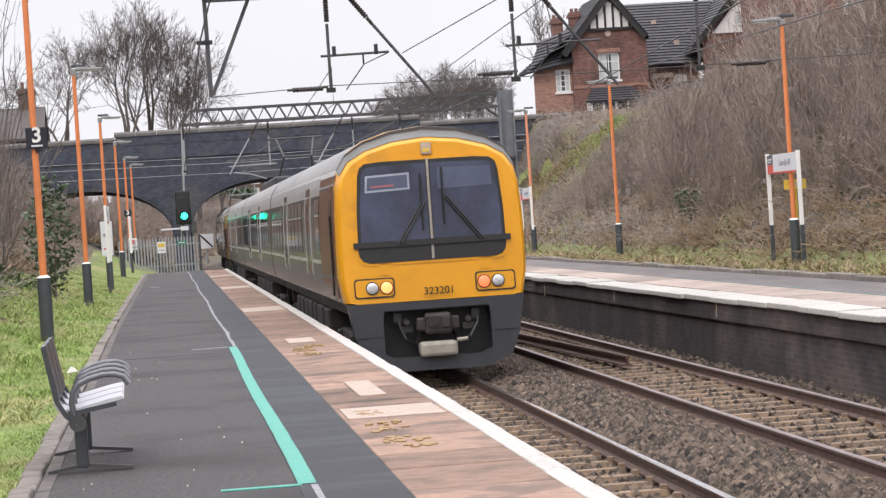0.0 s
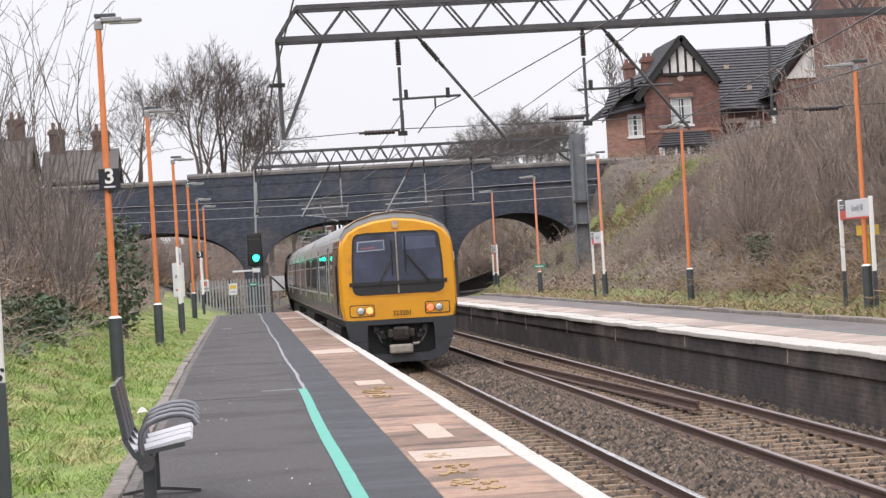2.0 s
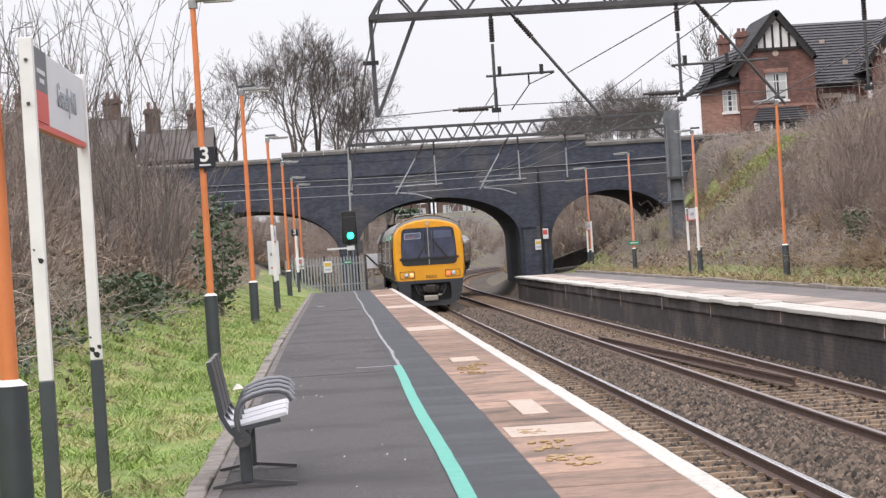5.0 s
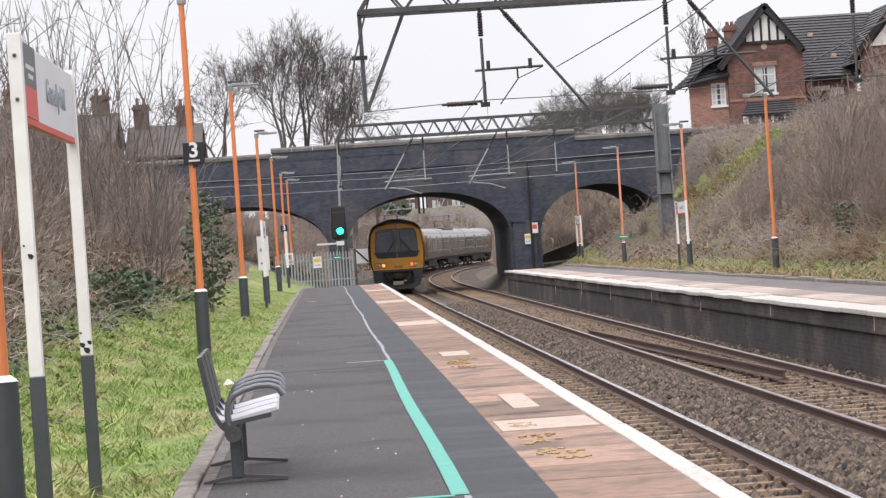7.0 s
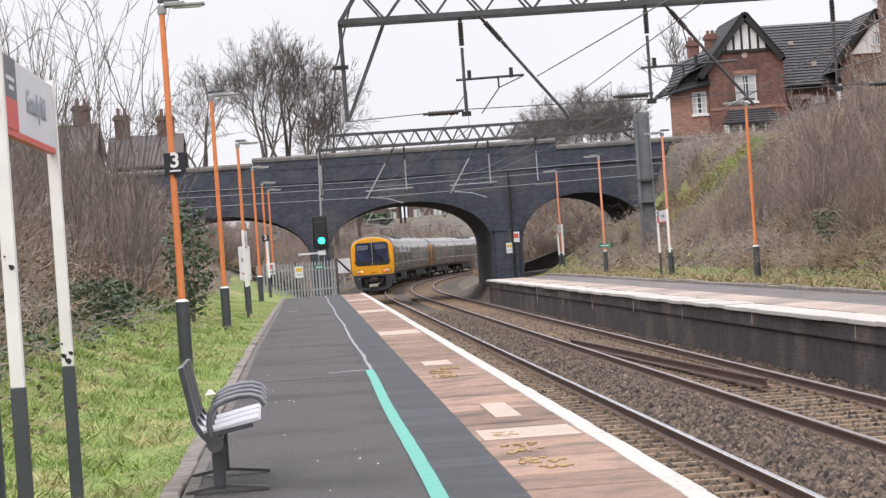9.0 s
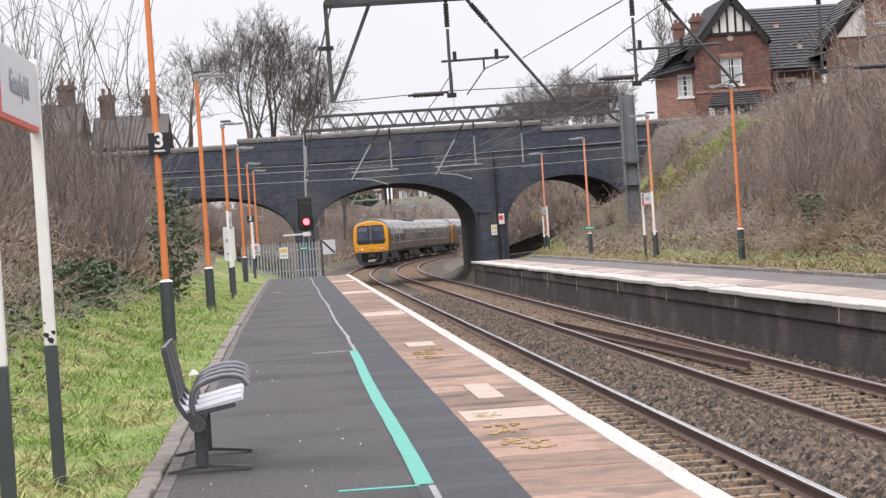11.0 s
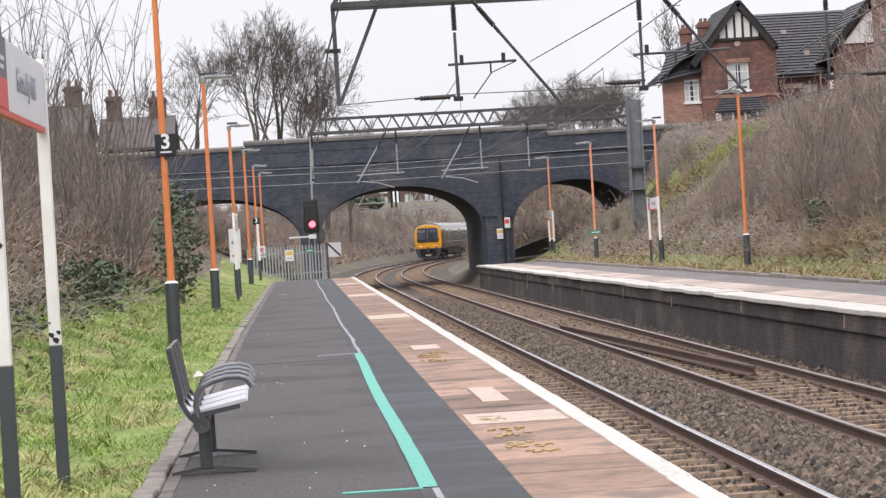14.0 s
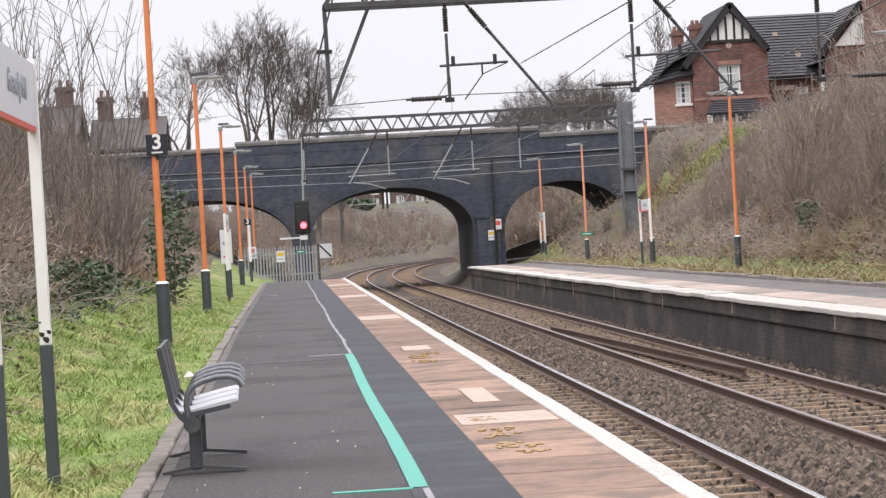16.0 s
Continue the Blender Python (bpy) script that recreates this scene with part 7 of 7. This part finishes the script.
bare_tree(-3.2, 230, 19.0, 1.0, 4, 1, 6, lean=-0.06, tip=0.019)
bare_tree(-1.4, 233, 20.0, 0.9, 9, 1, 6, tip=0.019)
bare_tree(0.6, 228, 18.5, 0.9, 12, 1, 6, tip=0.019)
bare_tree(2.8, 231, 16.5, 0.95, 14, 1, 6, lean=0.05, tip=0.019)
bare_tree(5.2, 234, 13.0, 1.0, 17, 1, 6, "slender bare winter tree")
bare_tree(-9.3, 232, 16.0, 1.05, 21, 1, 6, "slender bare winter tree", lean=-0.05)
for k, (tx, ty, th) in enumerate(((17.2, 172, 6.6), (19.4, 175, 7.4), (21.6, 171, 7.4), (23.8, 174, 6.8), (20.4, 168, 6.4))):
    bare_tree(tx, ty, th * 1.16, 1.3, 33 + k, 4, 6, "rounded dense bare bushy tree behind the bridge", 0.2, 0.0085)
bare_tree(26.5, 160, 10.0, 0.8, 40, 1, 5, "slender bare winter tree")


def far_greenery():
    rng = np.random.default_rng(5)
    for x, y, r in ((9, 352, 2.2), (11.5, 356, 1.9), (5.5, 350, 2.4), (-2, 350, 3.0), (44, 405, 3.0)):
        ob = thing("far_evergreen", "distant dark green evergreen tree on the hillside", "tree", "distant trees", pose(x, y, ground_z(x, y)))
        p = rng.normal(0, 1, (700, 3))
        p /= np.linalg.norm(p, axis=1, keepdims=True)
        p *= (rng.uniform(0.2, 1, (700, 1)) ** 0.5) * np.array([r * 0.8, r * 0.8, r * 0.45])
        p[:, 2] += r * 0.5
        c = flakes("crown", rng, p, 0.45, M_LEAF, "", "")
        c.parent = ob
        part("trunk", MB().tube((0, 0, -0.5), (0, 0, r * 0.6), 0.2, 0.1), M_TREE, ob)


far_greenery()


# ---- ballast stones ----
def ballast():
    rng = np.random.default_rng(2)
    n = 90000
    y = 13 + 80 * rng.uniform(0, 1, n) ** 1.7
    x = np.where(rng.uniform(0, 1, n) < 0.5, rng.uniform(4.33, 5.87, n), rng.uniform(2.35, 8.35, n))
    z = np.full(n, BED) + rng.uniform(0.0, 0.05, n)
    six = (x > 4.33) & (x < 5.87)
    z[~six] -= 0.002
    z[six] += 0.13 * np.clip(1.25 - np.abs(x[six] - 5.1) / 0.65, 0, 1)
    s = 0.038 * rng.uniform(0.55, 1.6, (n, 1, 1))
    base = np.array([[1, 0, -0.2], [-0.3, 0.95, -0.1], [-0.9, -0.2, 0.1], [0.1, -1, 0.0], [0.1, 0.1, 0.85], [0, 0, -0.8]])
    V = base[None] * rng.uniform(0.6, 1.25, (n, 6, 3)) * s
    a = rng.uniform(0, 6.283, n)
    R = np.zeros((n, 3, 3))
    R[:, 0, 0], R[:, 0, 1], R[:, 1, 0], R[:, 1, 1], R[:, 2, 2] = np.cos(a), -np.sin(a), np.sin(a), np.cos(a), 1
    V = np.einsum("nij,nkj->nki", R, V) + np.column_stack([x, y, z])[:, None, :]
    q = np.array([[0, 1, 4], [1, 2, 4], [2, 3, 4], [3, 0, 4]])
    F = ((np.arange(n) * 6)[:, None, None] + q[None]).reshape(-1, 3)
    tagged(new("ballast_stones", poly_mesh("ballast_stones", V.reshape(-1, 3), F, M_STONE)), "loose grey-brown ballast stones between the rails", "ballast", "", "stuff")


ballast()


# ---- pieces of platforms and track ----
def pieces():
    rng = random.Random(8)
    # slabs behind the edge
    shapes = []
    for d in (0.88, 0.62, 1.2):
        mb = MB().box(0, 0.83, 0.009, d - 0.009, -0.075, 0.0, 0, 0.008)
        shapes.append((d, mb.mesh("slab", M_SLAB)))
    y = 8.0
    while y < P_END_1 - 1.3:
        d, me = shapes[rng.choice((0, 0, 1, 2))]
        ob = new("slab", me)
        ob.parent = PLAT_1
        ob.matrix_basis = pose(1.203, y, 0.002 + rng.uniform(-0.003, 0.004), 0, rng.uniform(-0.2, 0.2), 0)
        y += d
    me = MB().box(0.03, 0.185, 0.004, 0.91, -0.09, 0.0, 0, 0.012).mesh("coping_stone", M_WHITE_EDGE)
    y = 8.0
    while y < P_END_1 - 0.9:
        ob = new("coping_stone", me)
        ob.parent = PLAT_1
        ob.matrix_basis = pose(2.006 + rng.uniform(-0.006, 0.006), y, 0.006 + rng.uniform(-0.003, 0.003), 0, 0, rng.uniform(-0.15, 0.15))
        y += 0.914
    me = MB().box(0, 0.62, 0.008, 1.80, -0.085, 0.0, 0, 0.015).mesh("coping_stone", [M_WHITE_EDGE])
    me2 = MB().box(0, 0.95, 0.008, 1.80, -0.06, 0.0, 0, 0.012).mesh("slab", [M_SLAB_FAR])
    y = 20.0
    while y < P_END_2 - 1.8:
        ob = new("coping_stone", me)
        ob.parent = PLAT_2
        ob.matrix_basis = pose(EDGE_2 + rng.uniform(-0.035, 0.03), y, 0.005 + rng.uniform(-0.012, 0.010), 0, rng.uniform(-0.4, 0.4), rng.uniform(-0.5, 0.5))
        ob = new("slab", me2)
        ob.parent = PLAT_2
        ob.matrix_basis = pose(EDGE_2 + 0.66, y, 0.006)
        y += 1.81
    # kerb stones
    k1 = tagged(thing("kerb_near", "weathered stone kerb between platform and grass verge", "kerb", kind="structure"))
    me = MB().box(-0.135, 0.0, 0.006, 0.90, -0.25, 0.03, 0, 0.02).mesh("kerb_stone", M_KERB)
    y = 9.0
    while y < P_END_1:
        ob = new("kerb_stone", me)
        ob.parent = k1
        ob.matrix_basis = pose(kerb_x(y) - 0.004 + rng.uniform(-0.008, 0.008), y, rng.uniform(-0.015, 0.01), rng.uniform(-0.4, 0.4), 0, rng.uniform(-0.5, 0.5) + (0.3 if y < 40 else 0.06))
        y += 0.91
    me = MB().box(0.0, 0.085, 0.006, 0.60, -0.1, 0.006, 0, 0.004).mesh("edging_slab", M_EDGING)
    y = 9.0
    while y < P_END_1:
        ob = new("edging_slab", me)
        ob.parent = k1
        ob.matrix_basis = pose(kerb_x(y) + 0.006, y, rng.uniform(-0.002, 0.003), 0, 0, 0.3 if y < 40 else 0.06)
        y += 0.61
    k2 = tagged(thing("kerb_far", "stone kerb along the back of the far platform", "kerb", kind="structure"))
    y = 24.0
    me = MB().box(0.0, 0.18, 0.006, 1.80, -0.25, 0.10, 0, 0.02).mesh("kerb_stone", M_KERB)
    while y < P_END_2:
        ob = new("kerb_stone", me)
        ob.parent = k2
        ob.matrix_basis = pose(11.305 + rng.uniform(-0.02, 0.02), y, rng.uniform(-0.03, 0.01), rng.uniform(-0.4, 0.4), 0, 0)
        y += 1.81
    # patches on the slabs
    def blob(x, y, rx, ry, z):
        r = [rng.uniform(0.55, 1.1) for _ in range(16)]
        top = [(x + rx * r[i] * math.cos(i * 0.3927), y + ry * r[i] * math.sin(i * 0.3927), z) for i in range(16)]
        return MB().loft([[(a, b, 0.0) for a, b, c in top], top], 0, True, True)
    for x, y, rx, ry in ((1.48, 15.9, 0.15, 0.42), (1.465, 17.2, 0.13, 0.40), (1.44, 18.5, 0.10, 0.22), (1.50, 28.9, 0.13, 0.4), (1.66, 29.6, 0.12, 0.3), (1.5, 27.8, 0.12, 0.25)):
        st = MB()
        for _ in range(20):
            u, w_ = rng.uniform(-1, 1), rng.uniform(-1, 1)
            q = blob(x + rx * u, y + ry * w_, rx * rng.uniform(0.10, 0.38), ry * rng.uniform(0.08, 0.22), 0.0142 + rng.uniform(0, 0.0015))
            st.add(q.v, q.f)
        part("faded_stencil", st, M_YELLOW_FADED, PLAT_1, "worn yellow stencil paint")
    flecks = tagged(thing("litter_flecks", "scattered pale litter specks on the asphalt", "litter"), kind="stuff")
    fm = MB()
    for _ in range(20):
        x, y, s = rng.uniform(-0.7, 0.55), 13.5 + 28 * rng.random() ** 1.5, rng.uniform(0.004, 0.010)
        fm.add([(x - s, y, 0.002), (x + 0.2 * s, y - 1.5 * s, 0.004), (x + s, y + s, 0.003), (x, y + 1.6 * s, 0.012)], [(0, 1, 2), (0, 2, 3)])
    part("speck", fm, M_LITTER, flecks)
    paper = thing("litter_paper", "crumpled white paper lying beside the kerb", "litter", m=pose(-1.22, 26.7, 0.05))
    part("paper", MB().add([(-0.06, -0.05, 0), (0.06, -0.04, 0.01), (0.07, 0.05, 0), (-0.05, 0.06, 0.015), (-0.01, 0.0, 0.07), (0.03, 0.02, 0.05)], [(0, 1, 4), (1, 5, 4), (1, 2, 5), (2, 3, 5), (3, 4, 5), (3, 0, 4), (0, 3, 2, 1)]), M_LITTER, paper)
    for x, y, w, d, m_, nm in ((1.51, 20.35, 0.23, 1.95, M_PATCH, "pale_patch"), (1.40, 30.6, 0.36, 1.2, M_PATCH, "pale_patch"), (1.24, 18.04, 0.75, 1.05, M_PATCH, "pale_slab"), (1.22, 43.5, 0.76, 2.2, M_PATCH, "pale_slab"), (1.22, 62.5, 0.76, 2.4, M_PATCH, "pale_slab"), (1.22, 81, 0.76, 2.0, M_PATCH, "pale_slab")):
        part(nm, MB().box(x, x + w, y, y + d, 0.0, 0.012 if nm == "pale_slab" else 0.017), m_, PLAT_1)
    # sleepers
    prof = [(-0.12, 0), (0.12, 0), (0.07, 0.20), (-0.07, 0.20)]
    mb = MB().add([(x, p, z) for x in (-1.22, 1.22) for p, z in prof], [(0, 1, 2, 3), (4, 7, 6, 5), (0, 4, 5, 1), (1, 5, 6, 2), (2, 6, 7, 3), (3, 7, 4, 0)])
    for s in (-1, 1):
        for e in (-0.09, 0.09):
            mb.box(s * HALF_GAUGE + e - 0.03, s * HALF_GAUGE + e + 0.03, -0.05, 0.05, 0.2, 0.24)
    me = mb.mesh("sleeper", M_SLEEPER)
    for c, tr in ((TRACK_1, "track_near"), (TRACK_2, "track_far")):
        rest = MB()
        track = bpy.data.objects[tr]
        y, i = 14.0, 0
        while y < 325:
            x, yy = along(c, y)
            a = -math.atan(slope(y))
            if i < 150:
                ob = new("sleeper", me)
                ob.parent = track
                ob.matrix_basis = pose(x + rng.uniform(-0.03, 0.03), yy, RAIL_Z - 0.36, 0, 0, math.degrees(a) + rng.uniform(-0.5, 0.5))
            else:
                ca, sa = math.cos(a), math.sin(a)
                rest.add([(x + q * ca - p * sa, yy + q * sa + p * ca, RAIL_Z - 0.36 + z) for q in (-1.22, 1.22) for p, z in prof], [(0, 1, 2, 3), (4, 7, 6, 5), (0, 4, 5, 1), (1, 5, 6, 2), (2, 6, 7, 3), (3, 7, 4, 0)])
            y += 0.653
            i += 1
        tagged(part("far_sleepers", rest, M_SLEEPER, track), kind="stuff")


pieces()
motions()
